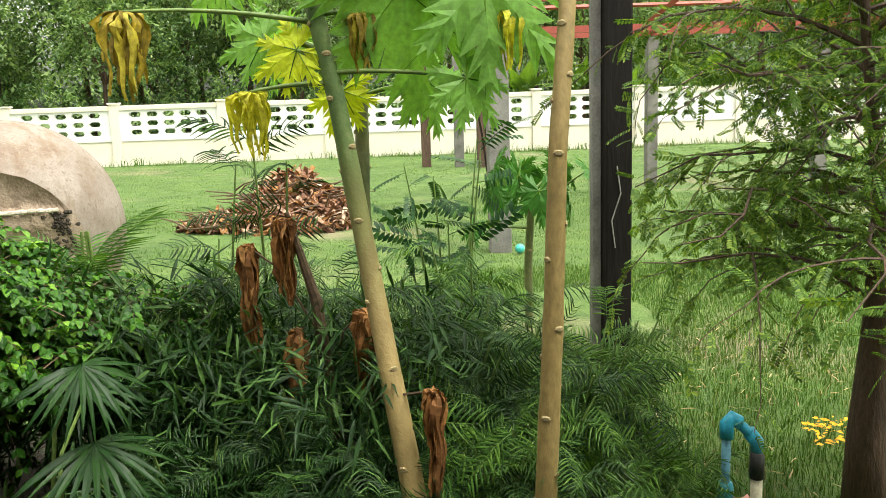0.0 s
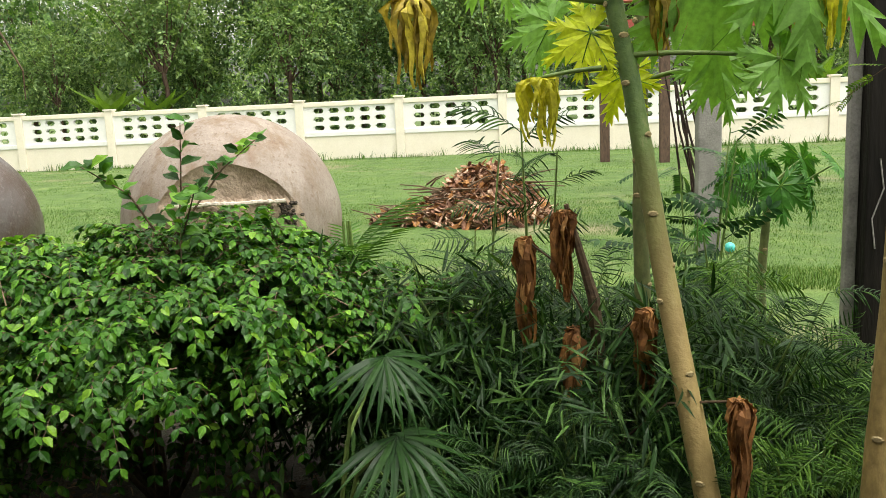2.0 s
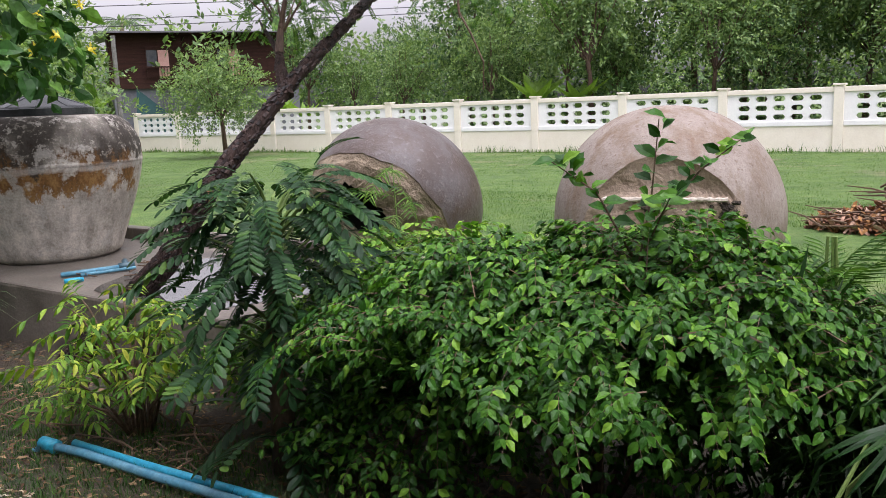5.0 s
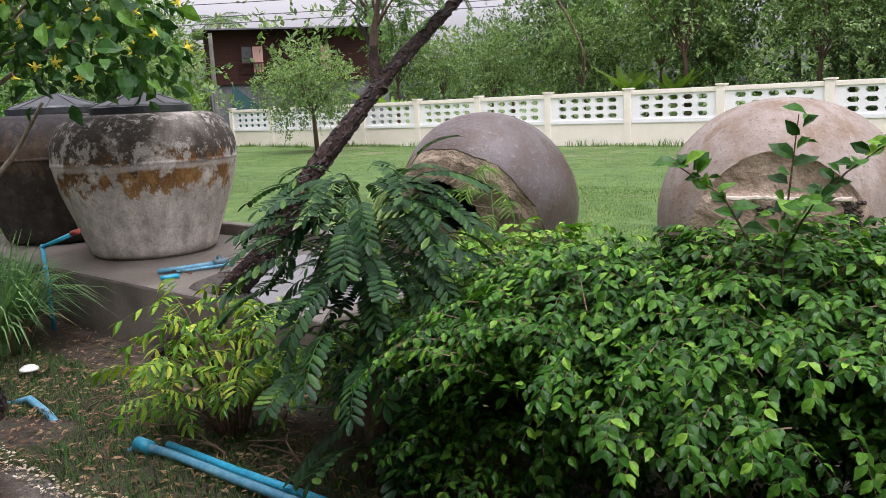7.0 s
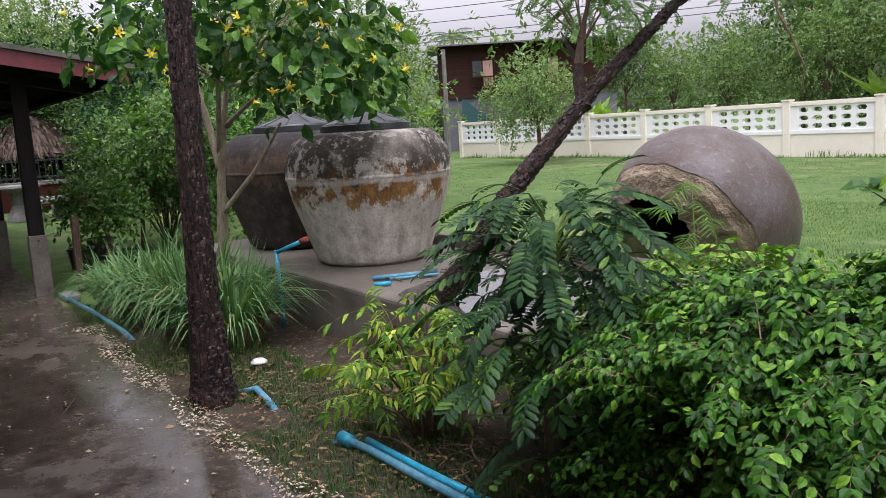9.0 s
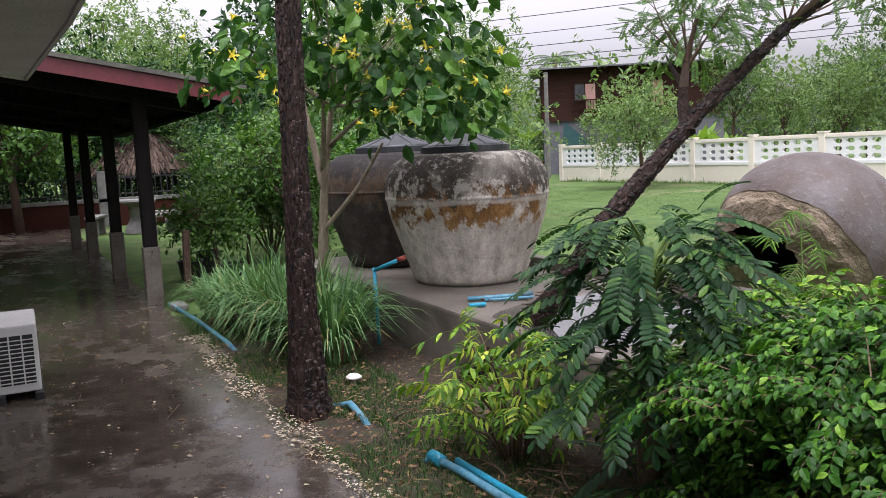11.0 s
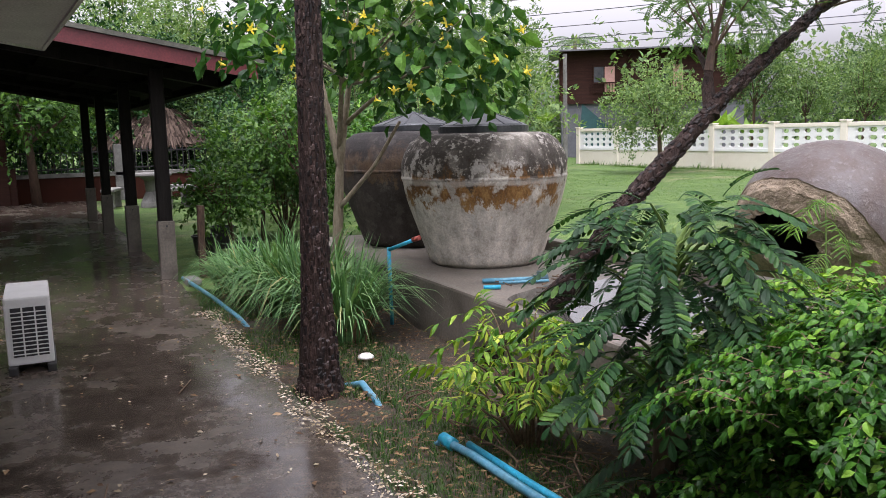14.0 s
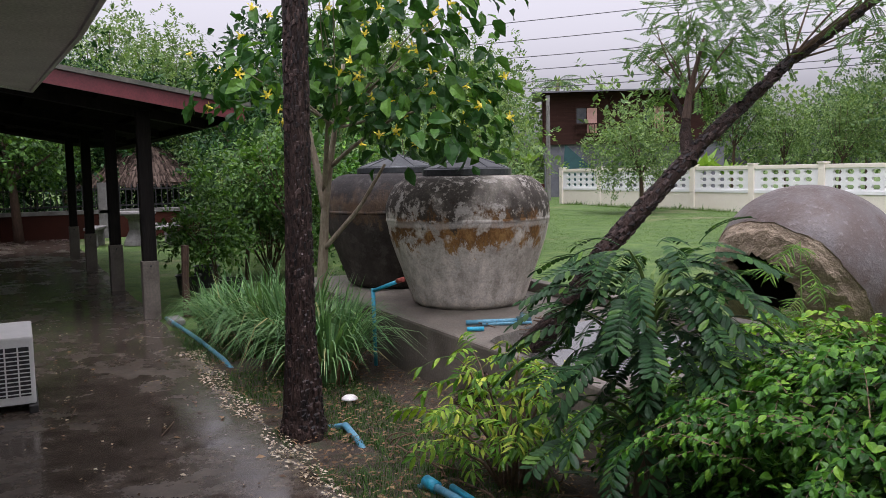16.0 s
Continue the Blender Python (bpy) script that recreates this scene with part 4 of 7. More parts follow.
for y in (2.0, 6.0):
    part("pillar", bevel_box((-0.14, y - 0.14, -0.1), (0.14, y + 0.14, 1.42), 0.015), M_CONCRETE, low, "grey pillar")
gate = thing("timber_gate", "red-brown timber gate post beside the walkway", "gate", (-18.6, -0.55, 0), kind="structure")
part("frame", Buf().box((-0.06, -1.6, 0.0), (0.06, -0.02, 2.3)), M_TIMBER, gate)
part("jamb", Buf().box((-0.07, 0.0, 0.0), (0.07, 0.14, 0.9)), M_TIMBER, gate)

gz = thing("gazebo", "round gazebo with a shaggy thatched roof", "gazebo", (-21.8, 3.4, 0))
part("thatch", Buf().lathe(smooth_rows([(1.75, 1.30), (1.70, 1.42), (1.25, 1.78), (0.7, 2.15), (0.2, 2.42), (0.01, 2.5)], 3), 40, 0.03), M_THATCH, gz)
fr = Buf()
for k in range(2200):
    a, u = RNG.uniform(0, 2 * np.pi), math.sqrt(RNG.uniform(0.02, 1.0))
    r, z = 1.70 * u, np.interp(u, [0.0, 0.12, 0.41, 0.73, 1.0], [2.52, 2.44, 2.17, 1.80, 1.44]) + RNG.uniform(0.0, 0.05)
    c, sn, L, w = math.cos(a), math.sin(a), RNG.uniform(0.12, 0.34), RNG.uniform(0.012, 0.04)
    fr.add([(r * c - w * sn, r * sn + w * c, z + 0.03), (r * c + w * sn, r * sn - w * c, z + 0.03), ((r + L) * c + w * sn * 0.6, (r + L) * sn - w * c * 0.6, z - L * 0.75), ((r + L) * c - w * sn * 0.3, (r + L) * sn + w * c * 0.3, z - L * 0.85)], [(0, 1, 2, 3)])
part("straw_fringe", fr, M_STRAWDARK, gz, kind="stuff")
for k in range(6):
    a = k * math.pi / 3 + 0.3
    part("pole", Buf().tube([(1.35 * math.cos(a), 1.35 * math.sin(a), 0), (1.35 * math.cos(a), 1.35 * math.sin(a), 1.6)], 0.06, 8), M_BLACKWOOD, gz)
tb = thing("stone_table", "pale terrazzo garden table with curved legs", "table", (-16.2, 2.35, 0))
part("tabletop", Buf().lathe([(0.001, 0.70), (0.46, 0.70), (0.48, 0.73), (0.47, 0.77), (0.001, 0.77)], 24), M_CONCRETE, tb)
part("leg", Buf().lathe([(0.25, 0.0), (0.24, 0.1), (0.12, 0.35), (0.14, 0.6), (0.25, 0.70)], 16), M_CONCRETE, tb)
for a in (0.6, 2.4, 4.4):
    b = thing("stone_bench", "pale terrazzo garden bench beside the table", "bench", (-16.2 + 0.85 * math.cos(a), 2.35 + 0.85 * math.sin(a), 0), math.degrees(a) + 90, "benches round the stone table")
    part("seat", bevel_box((-0.45, -0.15, 0.38), (0.45, 0.15, 0.45), 0.02), M_CONCRETE, b)
    for x in (-0.3, 0.3):
        part("leg", bevel_box((x - 0.05, -0.11, 0.0), (x + 0.05, 0.11, 0.38), 0.02), M_CONCRETE, b)

# ---- frame of an open shed: concrete and timber posts, red steel roof frame ----
shed = thing("shed_frame", "bare shed frame with red oxide steel roof trusses", "shed frame")
ZS = 2.28
for x, y, r, top in ((5.47, 7.4, 0.1, 2.25), (8.5, 12.6, 0.085, 2.25), (5.85, 17.6, 0.1, 2.3), (10.6, 7.6, 0.1, 2.25), (11.2, 12.6, 0.1, 2.25), (14.0, 12.6, 0.1, 2.25)):
    part("concrete_post", bevel_box((x - r, y - r, -0.1), (x + r, y + r, top), 0.012), M_CONCRETE, shed, "grey concrete post")
for x, y in ((5.15, 17.9), (6.3, 17.2)):
    part("timber_post", bevel_box((x - 0.1, y - 0.1, -0.1), (x + 0.1, y + 0.1, 2.4), 0.012), M_BARKBROWN, shed, "weathered timber post")
part("steel_beam", Buf().box((4.9, 7.35, ZS), (15.0, 7.45, ZS + 0.12)).box((4.9, 12.55, ZS), (15.0, 12.65, ZS + 0.12)).box((4.9, 10.0, ZS - 0.1), (15.0, 10.08, ZS - 0.02)), M_REDSTEEL, shed, "red oxide steel beam")
for x in (5.5, 8.5, 11.5, 14.4):
    part("rafter", Buf().tube([(x, 6.6, ZS + 0.10), (x, 10.0, ZS + 0.62), (x, 13.6, ZS + 0.10)], 0.05, 4), M_REDSTEEL, shed)
    part("tie", Buf().tube([(x, 7.4, ZS + 0.06), (x, 12.6, ZS + 0.06)], 0.04, 4), M_REDSTEEL, shed)
for y in (8.2, 9.1, 10.0, 10.9, 11.8):
    part("purlin", Buf().tube([(4.9, y, ZS + 0.66 - abs(y - 10) * 0.155), (15.0, y, ZS + 0.66 - abs(y - 10) * 0.155)], 0.03, 4), M_REDSTEEL, shed)
tp = thing("timber_post", "dark timber post lashed to a grey concrete post", "post", (5.72, 4.15, 0))
part("timber", bevel_box((-0.06, -0.075, -0.1), (0.085, 0.075, 2.6), 0.01), M_BLACKWOOD, tp)
part("concrete_side", bevel_box((-0.115, 0.02, -0.1), (-0.062, 0.09, 2.4), 0.008), M_CONCRETE, tp, "grey concrete post")
part("wire", Buf().tube([(0.0, -0.075, 1.05), (0.02, -0.08, 0.9), (-0.03, -0.08, 0.75), (-0.01, -0.08, 0.6)], 0.004, 5), M_CONCRETE, tp, "pale wire")

# ---- heap of garden waste ----
heap = thing("debris_heap", "heap of red-brown husks and chopped branches", "debris heap", (3.25, 9.7, 0))
hb = Buf()
ang = np.linspace(0, 2 * np.pi, 28, endpoint=False)
rings = [(0.98, 0.0), (0.8, 0.16), (0.55, 0.34), (0.28, 0.44), (0.03, 0.48)]
hb.add([(r * 0.78 * math.cos(a) * (1 + 0.12 * noise.noise((math.cos(a) * 2, math.sin(a) * 2, z))), r * 0.7 * math.sin(a), z * (1 + 0.2 * noise.noise((math.cos(a) * 3, math.sin(a) * 3, 1)))) for r, z in rings for a in ang],
       [(i * 28 + j, i * 28 + (j + 1) % 28, (i + 1) * 28 + (j + 1) % 28, (i + 1) * 28 + j) for i in range(4) for j in range(28)])
part("core", hb, M_LITTER, heap)
chips, husks = Buf(), Buf()
for k in range(2400):
    far = k % 4 == 0
    a, u = RNG.uniform(0, 2 * np.pi), math.sqrt(RNG.uniform(0, 1))
    x, y = (0.82 if not far else 0.75) * u * math.cos(a) - (0.62 if far else 0.0), 0.72 * u * math.sin(a) * (0.7 if far else 1)
    z = (0.14 if far else 0.56) * (1 - u ** 1.6) * (1 + 0.35 * noise.noise((x * 3, y * 3, 5))) + RNG.uniform(-0.02, 0.06)
    L, w = RNG.uniform(0.04, 0.15), RNG.uniform(0.008, 0.035)
    e = pose(x, y, max(z, 0.01), RNG.uniform(-50, 50), RNG.uniform(-55, 55), RNG.uniform(0, 360))
    c = w * RNG.uniform(0.3, 0.9)
    (husks if k % 3 else chips).add([e @ Vector(q) for q in ((-L, -w, 0), (L, -w * 0.8, 0.01), (L * 0.9, w, 0.012), (-L, w, 0.004), (-L * 0.9, 0, c), (L * 0.85, 0, c))], [(0, 1, 5, 4), (4, 5, 2, 3), (0, 4, 3), (1, 2, 5), (0, 3, 2, 1)])
part("husk_layer", husks, M_HUSK, heap, "red-brown husks", kind="stuff")
part("dry_leaf_layer", chips, M_DRY, heap, "dry brown leaf scraps", kind="stuff")
for k in range(130):
    a = RNG.uniform(0, 2 * np.pi)
    x, y, z = RNG.uniform(-1.2, 0.5), RNG.uniform(-0.5, 0.4), RNG.uniform(0.1, 0.5)
    z = z * (0.35 if x < -0.7 else 1.0)
    d = Vector((math.cos(a), math.sin(a) * 0.5, RNG.uniform(-0.1, 0.35))) * RNG.uniform(0.2, 0.65)
    part("stick", Buf().tube([(x, y, z), (x + d.x * 0.5, y + d.y * 0.5, z + d.z * 0.7), (x + d.x, y + d.y, z + d.z)], [0.014, 0.01, 0.005], 5), M_TWIG, heap)

# ---- small things on the lawn and by the walkway ----
tagged(part("plastic_ball", Buf().lathe([(0.045 * math.sin(a) + 0.0005, 0.045 - 0.045 * math.cos(a)) for a in np.linspace(0, math.pi, 12)], 16), plain("turquoise_plastic", (0.05, 0.42, 0.38), (0.07, 0.5, 0.46), 8, 0.4, 0.05), smooth=True), "small turquoise plastic ball on the grass", "ball").location = (5.63, 7.2, 0.0)
sticks = thing("stick_bundle", "bundle of thin dark poles leaning on a post", "poles", (5.85, 11.6, 0))
for k in range(8):
    x, y = RNG.uniform(-0.18, 0.18), RNG.uniform(-0.1, 0.1)
    part("pole", Buf().tube([(x + 0.18, y, 0), (x * 0.5 + 0.02 * k - 0.05, y, 0.9), (x * 0.6 - 0.12, y + 0.05, RNG.uniform(1.5, 1.9))], [0.018, 0.015, 0.01], 6), M_BARKDARK, sticks)
stake = tagged(part("wooden_stake", Buf().tube([(-5.55, 1.62, 0), (-5.57, 1.62, 0.4), (-5.55, 1.63, 0.78)], [0.045, 0.04, 0.04], 9, 0.1), M_BARKBROWN), "weathered brown wooden stake by the walkway", "stake")
for x, y, r, h in ((-7.3, 1.95, 0.16, 0.26), (-6.7, 2.35, 0.19, 0.24), (-7.9, 2.3, 0.17, 0.3)):
    pt = thing("plant_pot", "black plastic plant pot on the ground", "plant pot", (x, y, 0), 0, "plant pots")
    part("pot", Buf().lathe([(0.001, 0.0), (r * 0.75, 0.0), (r * 0.97, h * 0.92), (r * 1.06, h * 0.92), (r * 1.06, h), (r * 0.94, h), (r * 0.92, h * 0.85)], 20), M_BLACKPL, pt, smooth=False)
    part("soil", Buf().lathe([(0.001, h * 0.86), (r * 0.925, h * 0.85)], 20), M_BED, pt, "dark soil")
tagged(part("stone_slab", bevel_box((-5.3, 1.35, 0.0), (-4.95, 1.5, 0.06), 0.012), M_CONCRETE), "pale broken concrete slab by the post", "slab")
pn = thing("brick_planter", "red brick planter at the end of the wall", "planter", (-28.1, 20.6, 0))
part("box", bevel_box((-0.5, -0.5, -0.05), (0.5, 0.5, 0.9), 0.02), M_BRICKRED, pn)
part("soil", Buf().box((-0.44, -0.44, 0.88), (0.44, 0.44, 0.91)), M_BED, pn)


# ---- plant tools ----
def unit(v):
    return v / (np.linalg.norm(v, axis=-1, keepdims=True) + 1e-9)


def rand_dirs(n, low=-1.0):
    z = RNG.uniform(low, 1, n)
    a = RNG.uniform(0, 2 * np.pi, n)
    s = np.sqrt(1 - z * z)
    return np.stack([s * np.cos(a), s * np.sin(a), z], 1)


def lumpy_shell(n, centre, radii, low=-0.5, depth=0.35, lump=0.28, freq=1.7, seed=0.0):
    """Places near the skin of an uneven rounded mass, and the outward way there."""
    d = rand_dirs(n, low)
    k = np.array([1 + lump * (noise.noise((x * freq, y * freq, z * freq + seed)) + 0.5 * noise.noise((x * freq * 2.7, y * freq * 2.7, z * freq * 2.7 + seed))) for x, y, z in d.tolist()])
    r = (1 - depth * RNG.uniform(0, 1, n) ** 1.6) * k
    return np.asarray(centre) + d * r[:, None] * np.asarray(radii), d


def sprigs(buf, template, places, out, per=7, length=0.14, size=0.045, spread=0.9, droop=0.5, pairs=True):
    """Short drooping twigs with leaves set along them."""
    n = len(places)
    axis = unit(out + RNG.normal(0, 0.55, (n, 3)) + (0, 0, 0.15))
    side = unit(np.cross(axis, rand_dirs(n)))
    pts, ways, ups, sizes = [], [], [], []
    for i in range(per):
        s = (i + 0.5) / per
        p = places + axis * (length * (s - 0.4)) + np.array((0, 0, -1.0)) * (droop * length * s * s)
        w = unit(axis * (0.55 + 0.5 * s) + side * (spread if i % 2 else -spread) + RNG.normal(0, 0.2, (n, 3)) + (0, 0, -0.25 * droop))
        up = unit(np.array((0, 0, 1.0)) + RNG.normal(0, 0.4, (n, 3)) + 0.25 * out)
        pts.append(p), ways.append(w), ups.append(up), sizes.append(size * RNG.uniform(0.65, 1.2, n))
    buf.scatter(template, turned(np.concatenate(ways), np.concatenate(ups), np.concatenate(pts), np.concatenate(sizes)))


def stem_parts(name, parent, mat, *args, **kw):
    """Branches as parts of their own."""
    for k in range(args[2]):
        b = Buf()
        limbs(b, args[0], args[1], 1, args[3], args[4], **kw)
        part(name, b, mat, parent)


def limbs(buf, base, top, count, reach, r0, seed_dirs=None, n=6):
    """Branches from a base, spreading and rising into the crown."""
    for k in range(count):
        d = rand_dirs(1, 0.0)[0] if seed_dirs is None else np.array(seed_dirs[k])
        b = np.array(base, float)
        e = np.array(top) + d * np.array(reach)
        mid = (b + e) / 2 + RNG.normal(0, 0.06, 3) * np.linalg.norm(e - b)
        s = np.linspace(0, 1, 7)[:, None]
        pts = (1 - s) ** 2 * b + 2 * s * (1 - s) * mid + s * s * e
        buf.tube(pts, np.linspace(r0, r0 * 0.2, 7), n)


def bush(name, label, category, centre, radii, mat, template, n, per, length, size, low=-0.55, depth=0.4, lump=0.28, seed=0.0, stems=9, r0=0.012, group="", stem_mat=None, droop=0.5, spread=0.9):
    b = thing(name, label, category, (centre[0], centre[1], 0), 0, group)
    c = (0, 0, centre[2])
    stem_parts("stem", b, stem_mat or M_TWIG, (0, 0, -0.02), c, stems, np.array(radii) * 0.8, r0)
    leaves = Buf()
    p, d = lumpy_shell(n, c, radii, low, depth, lump, 1.7, seed)
    p[:, 2] = np.maximum(p[:, 2], 0.03)
    sprigs(leaves, template, p, d, per, length, size, spread, droop)
    part("crown", leaves, mat, b, kind="stuff")
    return b


def arching(pairs=11, length=0.40, width=0.017):
    """A feathered leaf of unit length along y: side ribs bend over and droop, each a closed row of leaflets."""
    b = Buf()
    s = np.linspace(0, 1, 6)
    b.tube(np.stack([0 * s, s, 0.12 * s - 0.42 * s * s], 1), np.linspace(0.008, 0.004, 6), 3)
    q = np.linspace(0, 1, 5)
    wid = width * np.array((0.5, 1.0, 1.0, 0.8, 0.12))[:, None]
    for i in range(pairs):
        t = 0.15 + 0.85 * i / (pairs - 1)
        L = length * (1.1 - 0.8 * abs(t - 0.45)) * RNG.uniform(0.85, 1.15)
        for g in (-1, 1):
            way = unit(np.array((g, 0.6 + RNG.uniform(-0.3, 0.4), 0.15 + RNG.uniform(-0.3, 0.2))))
            c = np.array((0, t, 0.12 * t - 0.42 * t * t)) + way * (L * q)[:, None] - np.array((0, 0, 1.0)) * (L * RNG.uniform(0.35, 0.9) * q ** 2)[:, None]
            side = unit(np.cross(way, (0, 0, 1.0)))
            b.add(np.concatenate([c - side * wid - (0, 0, 0.012), c, c + side * wid - (0, 0, 0.012)]), [(k, k + 5, k + 6, k + 1) for k in range(4)] + [(k + 5, k + 10, k + 11, k + 6) for k in range(4)])
    return np.concatenate(b.v), b.f


ARCH = arching()


def pinnate(pairs=6, leaf=0.30, template=OVAL_LEAF):
    """A leaf with opposite oval leaflets, unit length along y."""
    b = Buf()
    s = np.linspace(0, 1, 5)
    b.tube(np.stack([0 * s, s * 0.85, -0.2 * s * s], 1), np.linspace(0.010, 0.005, 5), 4)
    pl, ax, sz = [], [], []
    for i in range(pairs):
        t = 0.18 + 0.67 * i / (pairs - 1)
        for sgn in (-1, 1):
            pl.append((0, t, -0.2 * t * t)), ax.append(unit(np.array((sgn, 0.55, -0.35)))), sz.append(leaf * (0.75 + 0.3 * t))
    pl.append((0, 0.85, -0.15)), ax.append((0, 1, -0.4)), sz.append(leaf)
    b.scatter(template, turned(np.array(ax, float), np.tile((0, 0.2, 1.0), (len(pl), 1)), np.array(pl, float), np.array(sz)))
    return np.concatenate(b.v), b.f


PINNATE = pinnate(8, 0.235, leaf_shape(0.2, 0.15, 0.1, 0.55))
SPRAY = pinnate(9, 0.17, (np.array([(0, 0, 0), (-0.2, 0.3, 0), (-0.17, 0.8, -0.02), (0, 1, -0.05), (0.17, 0.8, -0.02), (0.2, 0.3, 0)], float), [(0, 5, 4, 3), (0, 3, 2, 1)]))


def bowed_pinnate(pairs, leaf, template, rise, fall, hang):
    """A long leaf that arches over, its leaflets in opposite rows, a little folded."""
    b = Buf()
    s = np.linspace(0, 1, 8)
    b.tube(np.stack([0 * s, s * 0.9, rise * s - fall * s * s], 1), np.linspace(0.010, 0.004, 8), 4)
    pl, ax, sz = [], [], []
    for i in range(pairs):
        t = 0.22 + 0.72 * i / (pairs - 1)
        for g in (-1, 1):
            pl.append((0, t * 0.9, rise * t - fall * t * t)), ax.append(unit(np.array((g, 0.5, rise - 2 * fall * t * 0.5 - hang)))), sz.append(leaf * (0.75 + 0.55 * t - 0.25 * t * t) * RNG.uniform(0.9, 1.1))
    pl.append((0, 0.88, rise * 0.97 - fall * 0.95)), ax.append((0, 1, -0.8)), sz.append(leaf)
    b.scatter(template, turned(np.array(ax, float), np.tile((0, 0.25, 1.0), (len(pl), 1)), np.array(pl, float), np.array(sz)))
    return np.concatenate(b.v), b.f


OBLONG = (np.array([(0, 0, 0), (-0.14, 0.25, 0.03), (0, 0.28, 0), (0.14, 0.25, 0.03), (-0.20, 0.60, 0.0), (0, 0.62, -0.03), (0.20, 0.60, 0.0), (-0.11, 0.92, -0.07), (0, 0.99, -0.10), (0.11, 0.92, -0.07)], float),
          [(0, 2, 1), (0, 3, 2), (1, 2, 5, 4), (2, 3, 6, 5), (4, 5, 8, 7), (5, 6, 9, 8)])
TREE_LEAVES = [bowed_pinnate(k, l, OBLONG, r, f, h) for k, l, r, f, h in ((10, 0.22, 0.30, 0.58, 0.12), (9, 0.24, 0.22, 0.70, 0.3), (10, 0.21, 0.35, 0.45, 0.05), (8, 0.26, 0.2, 0.8, 0.45))]
LIME_LEAVES = [bowed_pinnate(k, 0.42, leaf_shape(0.16, 0.30, 0.25, 0.48), r, f, h) for k, r, f, h in ((4, 0.3, 0.7, 0.5), (3, 0.2, 0.9, 0.8), (5, 0.35, 0.6, 0.3))]


def shoots_on(leaves, twigs, template, places, out, length, pairs, size, rise=0.5, droop=0.8):
    """Leafy shoots that leave the mass, arch over and carry flat opposite leaves."""
    n = len(places)
    way = unit(out * (1, 1, 0.35) + RNG.normal(0, 0.45, (n, 3)) * (1, 1, 0.3))
    L = (length * RNG.uniform(0.6, 1.25, n))[:, None]
    base = places - way * L * 0.55 - np.array((0, 0, 1.0)) * L * 0.12
    up = np.array((0, 0, 1.0))

    def at(q):
        return base + way * L * q + up * L * (rise * q - droop * q * q)

    pts, axs, ups, sz = [], [], [], []
    for i in range(pairs):
        q = 0.2 + 0.8 * i / (pairs - 1)
        tan = unit(way + up * (rise - 2 * droop * q))
        side = unit(np.cross(tan, up))
        for g in (-1, 1):
            pts.append(at(q)), axs.append(unit(tan * (0.45 + 0.4 * q) + side * g * 0.9 - up * 0.2 + RNG.normal(0, 0.22, (n, 3)))), ups.append(unit(np.cross(side, tan) + RNG.normal(0, 0.35, (n, 3)) + up * 0.4)), sz.append(size * (0.7 + 0.5 * q - 0.35 * q ** 3) * RNG.uniform(0.75, 1.2, n))
    leaves.scatter(template, turned(np.concatenate(axs), np.concatenate(ups), np.concatenate(pts), np.concatenate(sz)))
    path = np.stack([at(q) for q in (0.0, 0.35, 0.7, 1.0)], 1)
    for p in path:
        twigs.tube(p, (0.0024, 0.0019, 0.0013, 0.0006), 3)


def feathery_bush(name, label, at, stems, height, spread, mat, per_stem, size, template=ARCH, group="", droop=0.3):
    b = thing(name, label, "shrub", (at[0], at[1], 0), 0, group)
    st, lv = Buf(), Buf()
    pl, ax = [], []
    for k in range(stems):
        a = RNG.uniform(0, 2 * np.pi)
        r = RNG.uniform(0.25, 1.0)
        e = np.array((math.cos(a) * spread[0] * r, math.sin(a) * spread[1] * r, height * RNG.uniform(0.55, 1.05)))
        b0 = np.array((math.cos(a) * 0.25 * spread[0] * r, math.sin(a) * 0.25 * spread[1] * r, -0.02))
        mid = (b0 + e) / 2 + (0, 0, 0.12 * height)
        s = np.linspace(0, 1, 8)[:, None]
        pts = (1 - s) ** 2 * b0 + 2 * s * (1 - s) * mid + s * s * e
        part("stem", Buf().tube(pts, np.linspace(0.010, 0.003, 8), 5), M_STEM, b)
        for i in range(per_stem):
            q = 0.12 + 0.88 * (i + RNG.uniform(0, 1)) / per_stem
            p = (1 - q) ** 2 * b0 + 2 * q * (1 - q) * mid + q * q * e
            aa = i * 2.4 + k
            pl.append(p), ax.append((math.cos(aa), math.sin(aa), RNG.uniform(-0.5, 0.9)))
    sz = size * RNG.uniform(0.6, 1.25, len(pl))
    lv.scatter(template, turned(np.array(ax), np.tile((0, -0.25, 1.0), (len(pl), 1)) + RNG.normal(0, 0.55, (len(pl), 3)), np.array(pl), sz))
    part("crown", lv, mat, b, kind="stuff")
    return b


BUSH_LEAF = leaf_shape(0.29, 0.2, 0.3, 0.48)

# ---- big leafy bush with small white flowers ----
big = bush("flowering_bush", "dense bright green bush with small white flowers", "bush", (2.70, 2.40, 0.62), (0.82, 0.50, 0.34), M_BUSH, BUSH_LEAF, 1500, 7, 0.16, 0.040, 0.0, 0.6, 0.5, 2.0, 16)
more, shoots, twigs = Buf(), Buf(), Buf()
